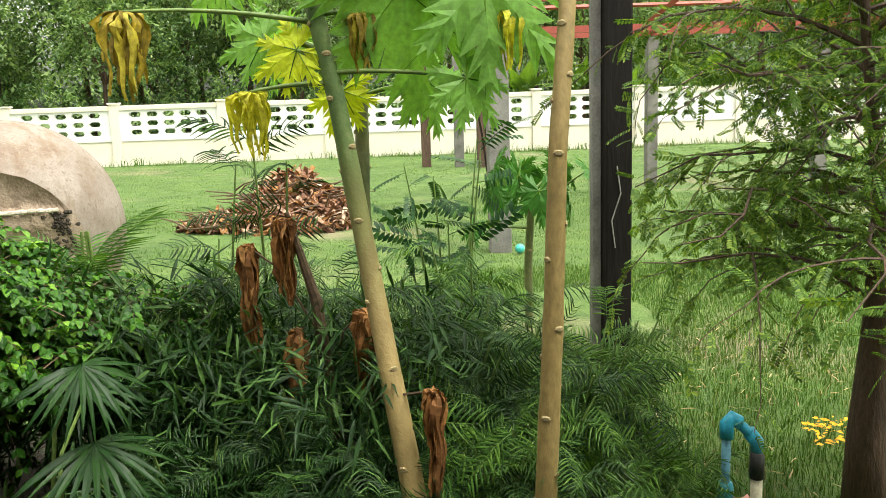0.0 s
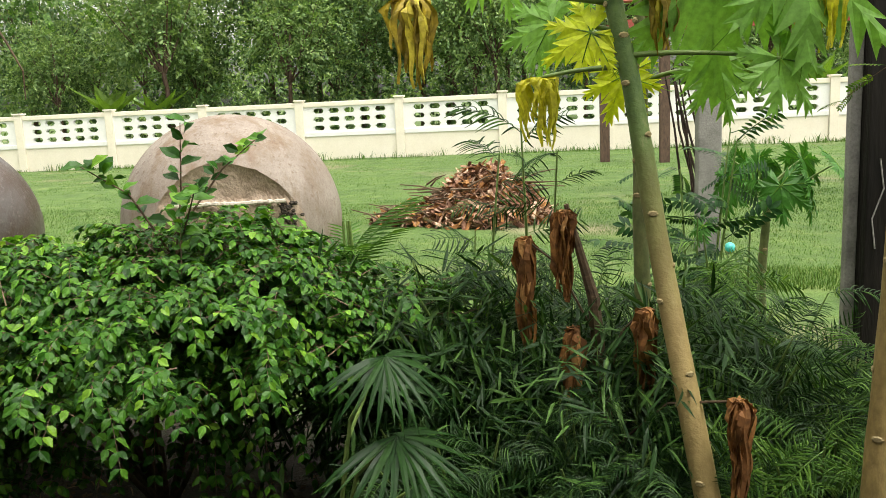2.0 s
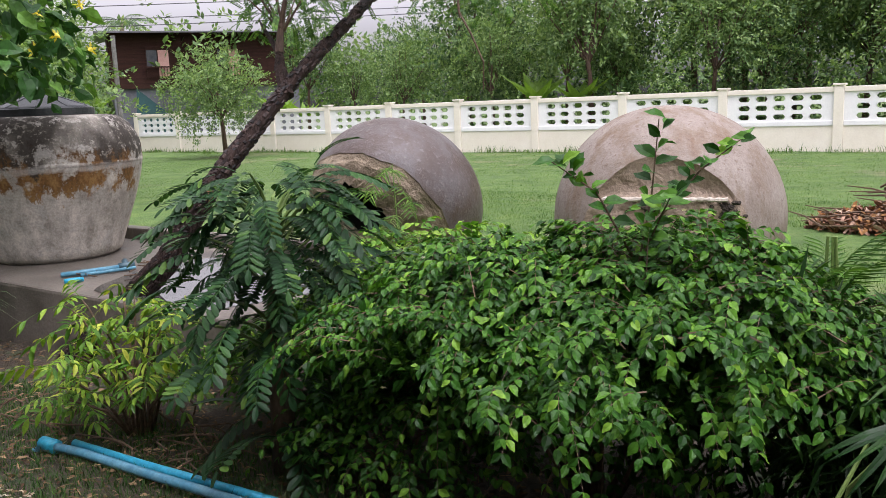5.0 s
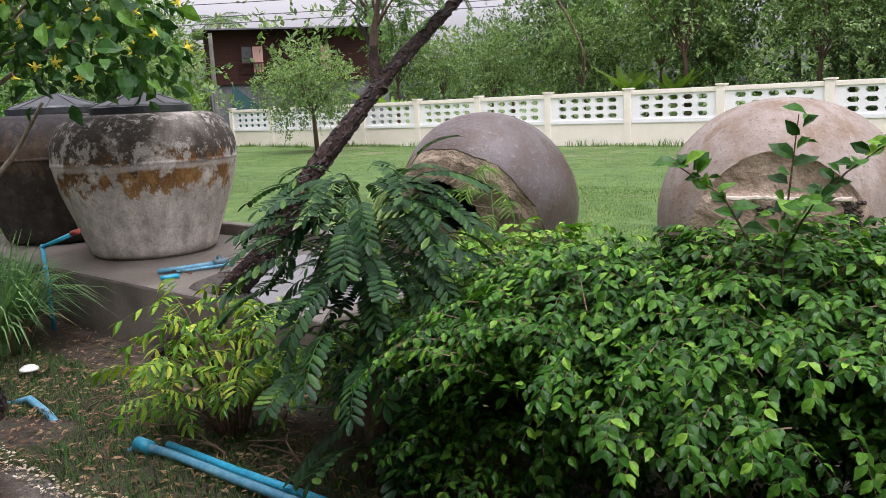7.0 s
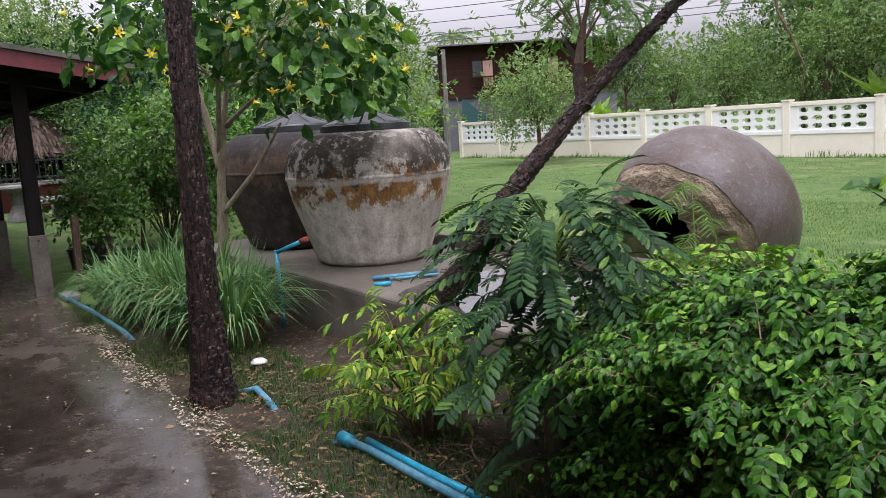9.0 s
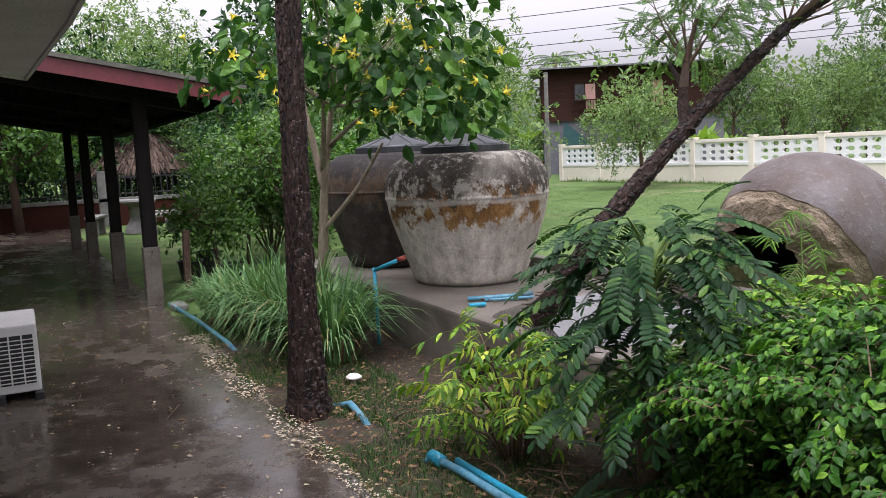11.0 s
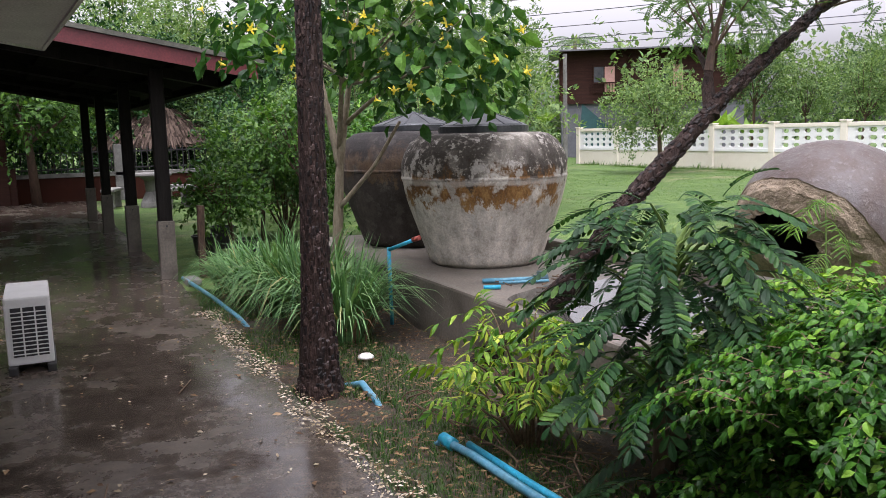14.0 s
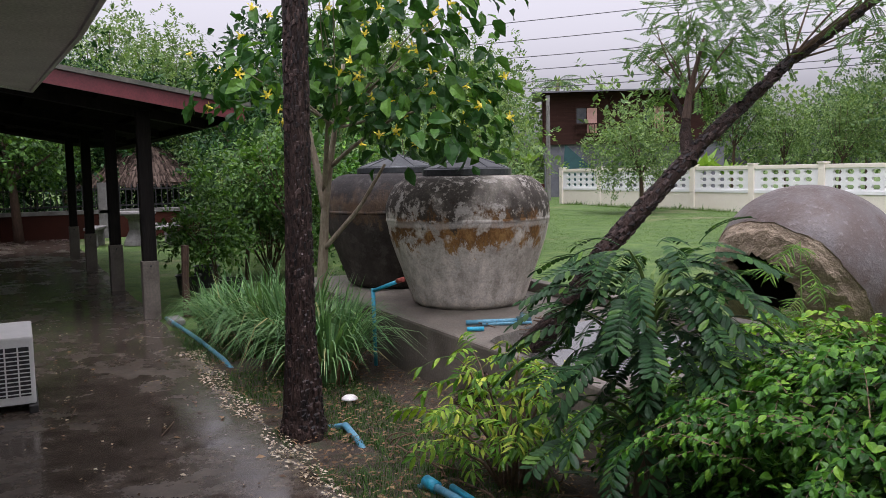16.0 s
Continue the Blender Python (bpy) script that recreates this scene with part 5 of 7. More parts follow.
for c, r, n, sd in (((-0.25, 0.36, 0.34), (0.6, 0.36, 0.34), 300, 4), ((0.55, 0.36, 0.36), (0.5, 0.36, 0.34), 300, 8), ((0.25, 0.12, 0.78), (0.38, 0.36, 0.24), 300, 11), ((-0.40, 0.15, 0.68), (0.34, 0.34, 0.22), 200, 15)):
    p, d = lumpy_shell(n, c, r, -0.5, 0.4, 0.3, 1.9, sd)
    p[:, 2] = np.maximum(p[:, 2], 0.03)
    sprigs(more, BUSH_LEAF, p, d, 8, 0.16, 0.042, 0.9, 0.6)
for c, r, n, low, sd, L, pr, size, rise, fall in (((0, -0.06, 0.66), (0.94, 0.62, 0.38), 800, 0.05, 2, 0.24, 8, 0.041, 0.45, 0.75), ((0.25, -0.02, 0.82), (0.44, 0.42, 0.27), 240, 0.0, 11, 0.23, 7, 0.043, 0.6, 0.7), ((-0.42, -0.02, 0.70), (0.36, 0.38, 0.25), 180, 0.0, 15, 0.23, 7, 0.042, 0.6, 0.7),
                                                  ((0, 0.06, 0.56), (0.92, 0.54, 0.34), 130, -0.4, 6, 0.32, 9, 0.043, 0.15, 1.1), ((0.1, 0.22, 0.30), (0.86, 0.46, 0.24), 50, -0.3, 7, 0.28, 7, 0.042, 0.1, 1.0)):
    p, d = lumpy_shell(n, c, r, low, 0.2, 0.45, 2.1, sd)
    shoots_on(shoots, twigs, BUSH_LEAF, p, d, L, pr, size, rise, fall)
part("lower_crown", more, M_BUSH, big, kind="stuff")
part("shoot_foliage", shoots, M_BUSH, big, kind="stuff")
part("shoot_wood", twigs, M_TWIG, big, kind="stuff")
FLOWER = Buf()
for k in range(5):
    a = k * 2 * np.pi / 5
    FLOWER.scatter(SMALL_LEAF, turned(np.array([(math.cos(a), math.sin(a), 0.25)]), np.array([(0, 0, 1.0)]), np.zeros((1, 3)), 0.011))
FLOWER = FLOWER.mesh("flower", M_PETALW)
p, d = lumpy_shell(46, (0, 0, 0.44), (0.94, 0.66, 0.64), -0.3, 0.05, 0.25, 1.7, 2.0)
for q, w in zip(p, d):
    o = part("flower", FLOWER, M_PETALW, big, "small white flower")
    o.location, o.rotation_euler = q, (RNG.uniform(-0.9, 0.9), RNG.uniform(-0.9, 0.9), 0)
sp = Buf()
shoots = Buf()
for base, tip in (((0.17, -0.12, 0.85), (0.26, -0.14, 1.40)), ((0.17, -0.12, 0.98), (-0.07, -0.2, 1.28)), ((0.21, -0.12, 1.05), (0.48, -0.05, 1.34)), ((0.19, -0.12, 0.95), (0.36, -0.3, 1.20))):
    b0, e = np.array(base), np.array(tip)
    sp.tube([b0, (b0 + e) / 2 + (0.02, 0, 0.05), e], [0.0045, 0.003, 0.0015], 6)
    for k in range(17):
        s = 0.25 + 0.75 * k / 16
        a = k * 2.2 + RNG.uniform(-0.4, 0.4)
        shoots.scatter(BUSH_LEAF, turned(np.array([(math.cos(a), math.sin(a), RNG.uniform(-0.1, 0.9))]), np.array([(RNG.normal(0, 0.5), -0.75, 0.7)]), (b0 + (e - b0) * s + (0.02 * s, 0, 0.05 * s * (1 - s) * 4))[None], RNG.uniform(0.05, 0.08)))
part("sprig_stem", sp, M_TWIG, big)
part("sprig_leaves", shoots, M_BUSH, big, kind="stuff")

# ---- small dark tree with feathered broad leaflets ----
dt = thing("young_tree", "young tree with dark green oval leaflets on a grey-brown trunk", "tree", (1.45, 2.1, 0))
tr = Buf().tube([(0, 0, -0.05), (0.0, 0.01, 0.3), (-0.01, 0.02, 0.6), (0.0, 0.03, 0.95)], [0.055, 0.048, 0.042, 0.02], 10, 0.05)
part("trunk", tr, M_BARKMID, dt, smooth=True)
pl, ax, sz = [], [], []
for k in range(196):
    u = k / 195
    a, z = k * 2.399 + RNG.uniform(-0.3, 0.3), 0.34 + 0.72 * u ** 0.65
    q = np.array((0.0, 0.025, z))
    reach = (0.08 + 0.13 * (k % 3)) * (1.15 - 0.6 * u)
    e = q + (math.cos(a) * reach, math.sin(a) * reach, 0.10 + 0.05 * (k % 3))
    if k % 4 == 0:
        part("branch", Buf().tube([q, (q + e) / 2 + (0, 0, 0.03), e], [0.010, 0.007, 0.004], 5), M_STEM, dt)
    pl.append(e), ax.append((math.cos(a), math.sin(a), RNG.uniform(-0.25, 0.25) + 0.5 * max(0.0, u - 0.75))), sz.append(RNG.uniform(0.16, 0.28))
for k in range(9):
    a = k * 2.4
    pl.append(np.array((0.04 * math.cos(a), 0.04 * math.sin(a), 0.14 + 0.02 * k))), ax.append((math.cos(a), math.sin(a), 0.1)), sz.append(RNG.uniform(0.24, 0.36))
lv = Buf()
mats = turned(np.array(ax) + RNG.normal(0, 0.18, (len(pl), 3)), np.tile((0, 0, 1.0), (len(pl), 1)) + RNG.normal(0, 0.24, (len(pl), 3)), np.array(pl), np.array(sz))
for k, leaf in enumerate(TREE_LEAVES):
    lv.scatter(leaf, mats[k::4])
part("crown", lv, M_DARKLEAF, dt, kind="stuff")

# ---- lime-green shrub ----
lm = thing("lime_shrub", "low shrub with lime-green young leaves", "shrub", (0.52, 2.08, 0))
tops, lower = Buf(), Buf()
for k in range(24):
    a = k * 2.4
    r = RNG.uniform(0.12, 0.50)
    high = k % 3 != 0
    e = np.array((math.cos(a) * r, math.sin(a) * r * 0.8, (RNG.uniform(0.42, 0.72) if high else RNG.uniform(0.2, 0.4)) - 0.25 * r))
    part("stem", Buf().tube([(0.05 * math.cos(a), 0.05 * math.sin(a), 0), e * (0.4, 0.4, 0.55), e * (0.8, 0.8, 0.9), e], [0.009, 0.007, 0.005, 0.003], 6), M_TWIG, lm)
    m = 6 if high else 5
    way = np.array([(math.cos(a + j * 2.1), math.sin(a + j * 2.1), RNG.uniform(0.0, 0.7)) for j in range(m)])
    (tops if high else lower).scatter(LIME_LEAVES[k % 3], turned(way, np.tile((0, 0, 1.0), (m, 1)) + RNG.normal(0, 0.4, (m, 3)), np.array([e * (1 - 0.05 * j) for j in range(m)]), RNG.uniform(0.11, 0.22, m)))
part("crown", tops, M_LIMELEAF, lm, kind="stuff")
part("lower_foliage", lower, M_BUSHYOUNG, lm, kind="stuff")
vine = thing("creeping_vine", "tangle of bare brown vine stems on the soil", "vine")
for k in range(26):
    x, y, a = RNG.uniform(-0.2, 1.3), RNG.uniform(1.78, 2.2), RNG.uniform(0, 6.28)
    q = np.linspace(0, 1, 9)
    L = RNG.uniform(0.25, 0.5)
    c = np.stack([x + L * (q - 0.5) * math.cos(a) + 0.06 * np.sin(q * 7 + k), y + 0.5 * L * (q - 0.5) * math.sin(a) + 0.05 * np.cos(q * 6 + k), 0.02 + RNG.uniform(0.05, 0.17) * np.sin(q * np.pi)], 1)
    part("vine_stem", Buf().tube(c, 0.004, 5), M_TWIG, vine)


def leafy_bush(name, label, at, radii, mat, n, seed, size=0.05, fill=260):
    b = bush(name, label, "bush", at, np.array(radii) * 0.85, M_BUSH, BUSH_LEAF, fill, 7, 0.15, 0.042, -0.4, 0.5, 0.3, seed)
    lv, tw = Buf(), Buf()
    p, d = lumpy_shell(n, (0, 0, at[2]), radii, -0.2, 0.2, 0.4, 2.0, seed)
    shoots_on(lv, tw, BUSH_LEAF, p, d, 0.26, 7, size, 0.5, 0.7)
    part("shoot_foliage", lv, mat, b, kind="stuff")
    part("shoot_wood", tw, M_TWIG, b, kind="stuff")


leafy_bush("low_bush", "low mixed green growth at the foot of the shrubs", (1.25, 2.55, 0.28), (0.75, 0.36, 0.32), M_BUSH, 130, 5.0)
leafy_bush("low_bush", "low spreading growth under the flowering bush", (1.95, 2.22, 0.26), (0.48, 0.28, 0.26), M_BUSH, 110, 3.0, 0.042, 160)
leafy_bush("low_bush", "bright green bush in front of the fallen jars", (1.55, 3.0, 0.52), (0.75, 0.5, 0.40), M_BUSHYOUNG, 260, 9.0)

# ---- feathery shrubs ----
for x, y, h, sx, sy, k in ((3.55, 2.75, 0.78, 0.5, 0.4, 22), (4.05, 2.6, 0.82, 0.5, 0.4, 26), (4.6, 2.5, 0.70, 0.5, 0.4, 26), (5.0, 2.35, 0.58, 0.42, 0.35, 26), (4.3, 3.2, 0.72, 0.5, 0.4, 12), (4.9, 3.1, 0.66, 0.45, 0.4, 14), (3.85, 2.05, 0.50, 0.4, 0.25, 20), (4.75, 1.95, 0.40, 0.35, 0.22, 18), (4.25, 2.1, 0.55, 0.35, 0.25, 18)):
    feathery_bush("feathery_shrub", "dark green feathery-leaved shrub", (x, y), k, h, (sx, sy), M_FERN, 14, 0.155, ARCH, group="feathery shrubs")
for x, y, h, sx, sy, k in ((4.85, 2.1, 0.5, 0.4, 0.28, 20), (5.12, 2.45, 0.6, 0.38, 0.3, 22), (5.25, 2.05, 0.35, 0.25, 0.2, 12)):
    feathery_bush("feathery_shrub", "mid-green feathery-leaved shrub with arching leaves", (x, y), k, h, (sx, sy), M_FERNMID, 13, 0.17, ARCH, group="feathery shrubs")
THIN_LEAF = leaf_shape(0.055, 0.3, 0.2)
for x, y, z, rx, ry, rz, n, sd, m in ((3.75, 2.35, 0.5, 0.42, 0.3, 0.42, 420, 3, M_FERN), (4.3, 2.35, 0.45, 0.5, 0.35, 0.42, 480, 6, M_FERN), (3.3, 2.5, 0.55, 0.35, 0.3, 0.38, 260, 12, M_FERN)):
    bush("narrow_leaved_shrub", "shrub with narrow drooping green leaves", "shrub", (x, y, z), (rx, ry, rz), m, THIN_LEAF, n, 7, 0.16, 0.11, -0.7, 0.7, 0.4, sd, 9, 0.008, "narrow-leaved shrubs", M_STEM, 0.9)
feathery_bush("feathery_seedling", "tall thin feathery seedling beside the bush", (0.95, 3.6), 3, 1.1, (0.18, 0.18), M_FERNPALE, 16, 0.2, ARCH, group="feathery shrubs")
for x, y, h, m in ((3.80, 2.62, 1.24, M_FERN), (4.06, 2.68, 1.36, M_FERN), (4.80, 2.75, 0.95, M_FERNMID)):
    feathery_bush("feathery_seedling", "tall feathery seedling rising out of the shrubs", (x, y), 4, h, (0.24, 0.2), m, 12, 0.18, ARCH, group="feathery shrubs")
feathery_bush("feathery_seedling", "sapling with dark feathered leaves among the shrubs", (4.77, 3.6), 6, 1.22, (0.30, 0.22), M_DARKLEAF, 12, 0.24, PINNATE, group="feathery shrubs")

# ---- fan palms ----
def fan_leaf(rays=21, spread=3.5):
    b = Buf()
    for k in range(rays):
        a = (k / (rays - 1) - 0.5) * spread
        L = 1.0 - 0.25 * abs(a) / spread
        w = 0.032 + 0.005 * (k % 3)
        s = np.linspace(0, 1, 5)
        c = np.stack([np.sin(a) * s * L, np.cos(a) * s * L, -(0.36 + 0.12 * math.sin(k * 2.3)) * s ** 1.8 + 0.02], 1)
        side = np.array((math.cos(a), -math.sin(a), 0))
        wid = w * np.array((0.3, 1.0, 0.95, 0.65, 0.06))[:, None]
        v = np.concatenate([c - side * wid + (0, 0, 0.012), c, c + side * wid + (0, 0, 0.012)])
        b.add(v, [(i, i + 5, i + 6, i + 1) for i in range(4)] + [(i + 5, i + 10, i + 11, i + 6) for i in range(4)])
    return np.concatenate(b.v), b.f


FAN = fan_leaf()
pm = thing("fan_palm", "low fan palm with glossy dark green fronds", "palm", (3.46, 1.86, 0))
for k, (a, z, tilt, L, reach) in enumerate(((-0.62, 0.80, -0.5, 0.21, 0.30), (-0.66, 0.60, -0.3, 0.24, 0.34), (-0.2, 0.40, -0.2, 0.2, 0.3), (0.9, 0.62, 0.1, 0.2, 0.2))):
    hub = np.array((math.cos(a) * reach, math.sin(a) * reach, z))
    st = Buf().tube([(0.02 * math.cos(a), 0.02 * math.sin(a), 0.05), hub * (0.5, 0.5, 0.75), hub], [0.007, 0.006, 0.005], 6)
    fr = part("frond", Buf().scatter(FAN, turned(np.array([(math.cos(a), math.sin(a), tilt)]), np.array([(0, 0, 1.0)]), hub[None], L)), M_PALM, pm)
    part("stalk", st, M_STEM, fr)


def long_frond(n=15, leaf=0.26):
    """An arching feather frond, unit length along y."""
    b = Buf()
    s = np.linspace(0, 1, 8)
    b.tube(np.stack([0 * s, s, 0.25 * s - 0.5 * s * s], 1), np.linspace(0.012, 0.004, 8), 4)
    pl, ax = [], []
    for i in range(n):
        t = 0.2 + 0.8 * i / (n - 1)
        for g in (-1, 1):
            pl.append((0, t, 0.25 * t - 0.5 * t * t)), ax.append((g * 1.0, 0.75, -0.25))
    b.scatter(leaf_shape(0.045, 0.35, 0.3), turned(unit(np.array(ax)), np.tile((0, 0, 1.0), (len(pl), 1)), np.array(pl), leaf))
    return np.concatenate(b.v), b.f


LONG_FROND = long_frond(13, 0.36)
cane = thing("cane_palm", "slender palm with arching feather fronds", "palm", (3.35, 2.75, 0))
for k in range(11):
    a = k * 2.4
    L = RNG.uniform(0.26, 0.38)
    z = RNG.uniform(0.5, 0.85)
    fr = part("frond", Buf().scatter(LONG_FROND, turned(np.array([(math.cos(a), math.sin(a), 1.7)]), np.array([(0, 0, 1.0)]), np.array([(0, 0, z)]), L)), M_FERNMID, cane)
for x in (-0.03, 0.02, 0.05):
    part("cane", Buf().tube([(x, x, 0), (x * 0.8, 0.02, 0.5), (x * 0.3, 0, 1.0)], [0.011, 0.009, 0.005], 7), M_STEM, cane)


# ---- papaya trees ----
def papaya_leaf(lobes=7):
    """A hand-shaped blade of unit radius, every finger cut again into pointed side lobes; its stalk at the origin."""
    mids = (0.0, 0.24, 0.40, 0.50, 0.60, 0.68, 0.79, 0.86, 1.0)
    rim = ((0.0, 0.0), (0.33, 0.14), (0.64, 0.255), (0.55, 0.095), (0.83, 0.20), (0.71, 0.065), (0.95, 0.105), (0.87, 0.03), (1.0, 0.0))
    v, f, seen = [], [], {}

    def vert(x, y):
        key = (round(x, 3), round(y, 3))
        if key not in seen:
            r, a = math.hypot(x, y), math.atan2(x, y)
            seen[key] = len(v)
            v.append((x, y, -0.26 * r ** 2 + 0.04 * math.cos(a * (lobes + 0.9)) * r + 0.02 * math.sin(17 * x + 9 * y)))
        return seen[key]

    for k in range(lobes):
        a = (k - (lobes - 1) / 2) * 2 * np.pi / (lobes + 0.9)
        L = 1.0 - 0.10 * abs(k - (lobes - 1) / 2)
        c, s_ = math.cos(a), math.sin(a)
        for g in (-1, 1):
            m = [vert(s_ * u * L, c * u * L) for u in mids]
            e = [vert((s_ * u + g * c * w) * (L if n > 1 else 0.95), (c * u - g * s_ * w) * (L if n > 1 else 0.95)) for n, (u, w) in enumerate(rim)]
            for n in range(8):
                for tri in ((m[n], m[n + 1], e[n + 1]), (m[n], e[n + 1], e[n])):
                    if len(set(tri)) == 3:
                        f.append(tri)
    return np.array(v, float), f


HAND = papaya_leaf()


def wilted(strips_n=15, length=1.0, girth=0.17):
    """A collapsed leaf: crumpled, twisted strips hanging from the stalk's end."""
    b = Buf()
    n = 12
    for k in range(strips_n):
        a = k * 2.4 + RNG.uniform(-0.3, 0.3)
        s = np.linspace(0, 1, n)
        L = length * RNG.uniform(0.45, 1.0)
        r = girth * np.sin(np.minimum(s * 3.0, 1.5)) * RNG.uniform(0.25, 1.1) * (1 - 0.35 * s)
        ph = RNG.uniform(0, 6)
        c = np.stack([np.cos(a) * r + 0.02 * np.sin(s * 13 + ph), np.sin(a) * r + 0.02 * np.cos(s * 11 + ph), 0.10 * np.sin(np.minimum(s * 4, 3.1)) - L * s ** 1.25], 1)
        w = (0.055 * np.sin(np.pi * np.clip(s * 0.9 + 0.1, 0, 1)) * RNG.uniform(0.45, 1.25, n) + 0.006)[:, None]
        tw = a + ph + s * RNG.uniform(-4, 4)
        t = np.stack([-np.sin(tw), np.cos(tw), 0.4 * np.sin(s * 17 + ph)], 1)
        o = np.stack([np.cos(tw), np.sin(tw), 0 * s], 1) * 0.03
        b.add(np.concatenate([c - t * w, c + o, c + t * w]), [(i, i + n, i + n + 1, i + 1) for i in range(n - 1)] + [(i + n, i + 2 * n, i + 2 * n + 1, i + n + 1) for i in range(n - 1)])
    return b


def papaya(name, label, base, pts, radii, bark, leaves, scars=16):
    t = thing(name, label, "papaya tree", base, 0, "papaya trees")
    p = np.array(pts, float)
    s = np.linspace(0, len(p) - 1, 26)
    path = np.stack([np.interp(s, np.arange(len(p)), p[:, i]) for i in range(3)], 1)
    rad = np.interp(s, np.arange(len(p)), radii)
    rad = rad * (1 + 0.03 * np.sin(np.arange(26) * 2.1))
    part("trunk", Buf().tube(path, rad, 14, 0.02), bark, t, smooth=True)
    me = Buf().lathe([(0.001, 0.006), (0.012, 0.005), (0.019, 0.0), (0.014, -0.006)], 8).mesh("leaf_scar", M_SCAR)
    for k in range(scars):
        q = (k + 0.5) / scars * 25
        i = int(q)
        c = path[i] + (path[min(i + 1, 25)] - path[i]) * (q - i)
        a = k * 2.4
        d = Vector((math.cos(a), math.sin(a), 0))
        o = part("leaf_scar", me, M_SCAR, t)
        o.location = Vector(c) + d * (rad[i] * 0.985)
        o.rotation_euler = d.to_track_quat("Z", "Y").to_euler()
        o.scale = (0.8, 0.5, 0.7)
    for at, tip, size, mat, kind, tilt in leaves:
        at, tip = np.array(at, float), np.array(tip, float)
        way = tip - at
        mid = (at + tip) / 2 + (0, 0, 0.06 * np.linalg.norm(way))
        q = np.linspace(0, 1, 8)[:, None]
        stalk = (1 - q) ** 2 * at + 2 * q * (1 - q) * mid + q * q * tip
        if kind == "hand":
            if isinstance(tilt, tuple):
                out, up = unit(np.array(tilt, float)), unit(np.array((0.05, -0.9, 0.45)) + RNG.normal(0, 0.08, 3))
            else:
                out, up = unit(way * (1, 1, 0.2) + np.array((0, 0, tilt))), unit(np.array((0, 0, 1.0)) + RNG.normal(0, 0.12, 3))
            lf = part("leaf", Buf().scatter(HAND, turned(out[None], up[None], tip[None], size)), mat, t)
            ribs = Buf()
            M = turned(out[None], up[None], tip[None], size)[0]
            for k in range(7):
                a = (k - 3) * 2 * np.pi / 7.9
                r = np.linspace(0, 0.92, 5)
                c = np.stack([np.sin(a) * r, np.cos(a) * r, -0.28 * r ** 2 + 0.05 * np.sin(7 * a) * r + 0.004], 1) @ M[:, :3].T + M[:, 3]
                ribs.tube(c, np.linspace(0.0022, 0.0008, 5), 4)
            part("rib", ribs, M_LIMELEAF, lf)
        else:
            w = wilted(22, 1.0, 0.33)
            v = np.concatenate(w.v) * size + tip
            lf = part("wilted_leaf", Buf().add(v, w.f), mat, t, "wilted hanging leaf", smooth=False)
        part("stalk", Buf().tube(stalk, np.linspace(0.009, 0.005, 8), 7), M_STEM, lf, smooth=True)
    return t


B1 = np.array((4.56, 1.86, 0.0))
papaya("papaya_tree", "leaning papaya tree with wilting yellow leaves", tuple(B1), [(0.02, -0.04, -0.05), (-0.02, 0.06, 0.3), (-0.125, 0.24, 0.95), (-0.20, 0.30, 1.45), (-0.26, 0.33, 1.75), (-0.30, 0.36, 2.1)], [0.040, 0.037, 0.031, 0.028, 0.026, 0.024], M_PAPGRAD, [
    ((-0.26, 0.33, 1.68), (-0.83, 0.36, 1.73), 0.27, M_WILTBROWN, "wilt", 0),
    ((-0.22, 0.30, 1.50), (-0.46, 0.29, 1.48), 0.21, M_WILT, "wilt", 0),
    ((-0.24, 0.31, 1.55), (-0.31, 0.31, 1.60), 0.17, M_PAPYELLOW, "hand", (-0.9, 0, -0.45)),
    ((-0.24, 0.32, 1.60), (-0.42, 0.40, 1.64), 0.18, M_PAPAYA, "hand", (-1, 0.1, -0.3)),
    ((-0.27, 0.33, 1.74), (0.01, 0.30, 1.77), 0.42, M_PAPAYA, "hand", (0.1, 0, -1)),
    ((-0.27, 0.33, 1.70), (-0.12, 0.30, 1.70), 0.19, M_WILTBROWN, "wilt", 0),
    ((-0.28, 0.34, 1.78), (0.25, 0.28, 1.78), 0.38, M_PAPAYA, "hand", (0.75, 0, -0.7)),
    ((-0.28, 0.34, 1.76), (0.31, 0.30, 1.70), 0.19, M_WILT, "wilt", 0),
    ((-0.28, 0.34, 1.77), (0.27, 0.34, 1.71), 0.15, M_WILTBROWN, "wilt", 0),
    ((-0.22, 0.30, 1.53), (0.19, 0.26, 1.50), 0.19, M_PAPAYA, "hand", (0.6, 0, -0.8)),
    ((-0.29, 0.35, 1.9), (-0.55, 0.55, 1.90), 0.28, M_PAPAYA, "hand", (-0.6, 0.3, -0.6)),
    ((-0.29, 0.35, 1.95), (-0.2, 0.05, 2.0), 0.3, M_PAPAYA, "hand", -0.2),
    ((-0.29, 0.35, 2.0), (0.15, 0.6, 1.98), 0.32, M_PAPAYA, "hand", (0.5, 0.4, -0.6))], 34)
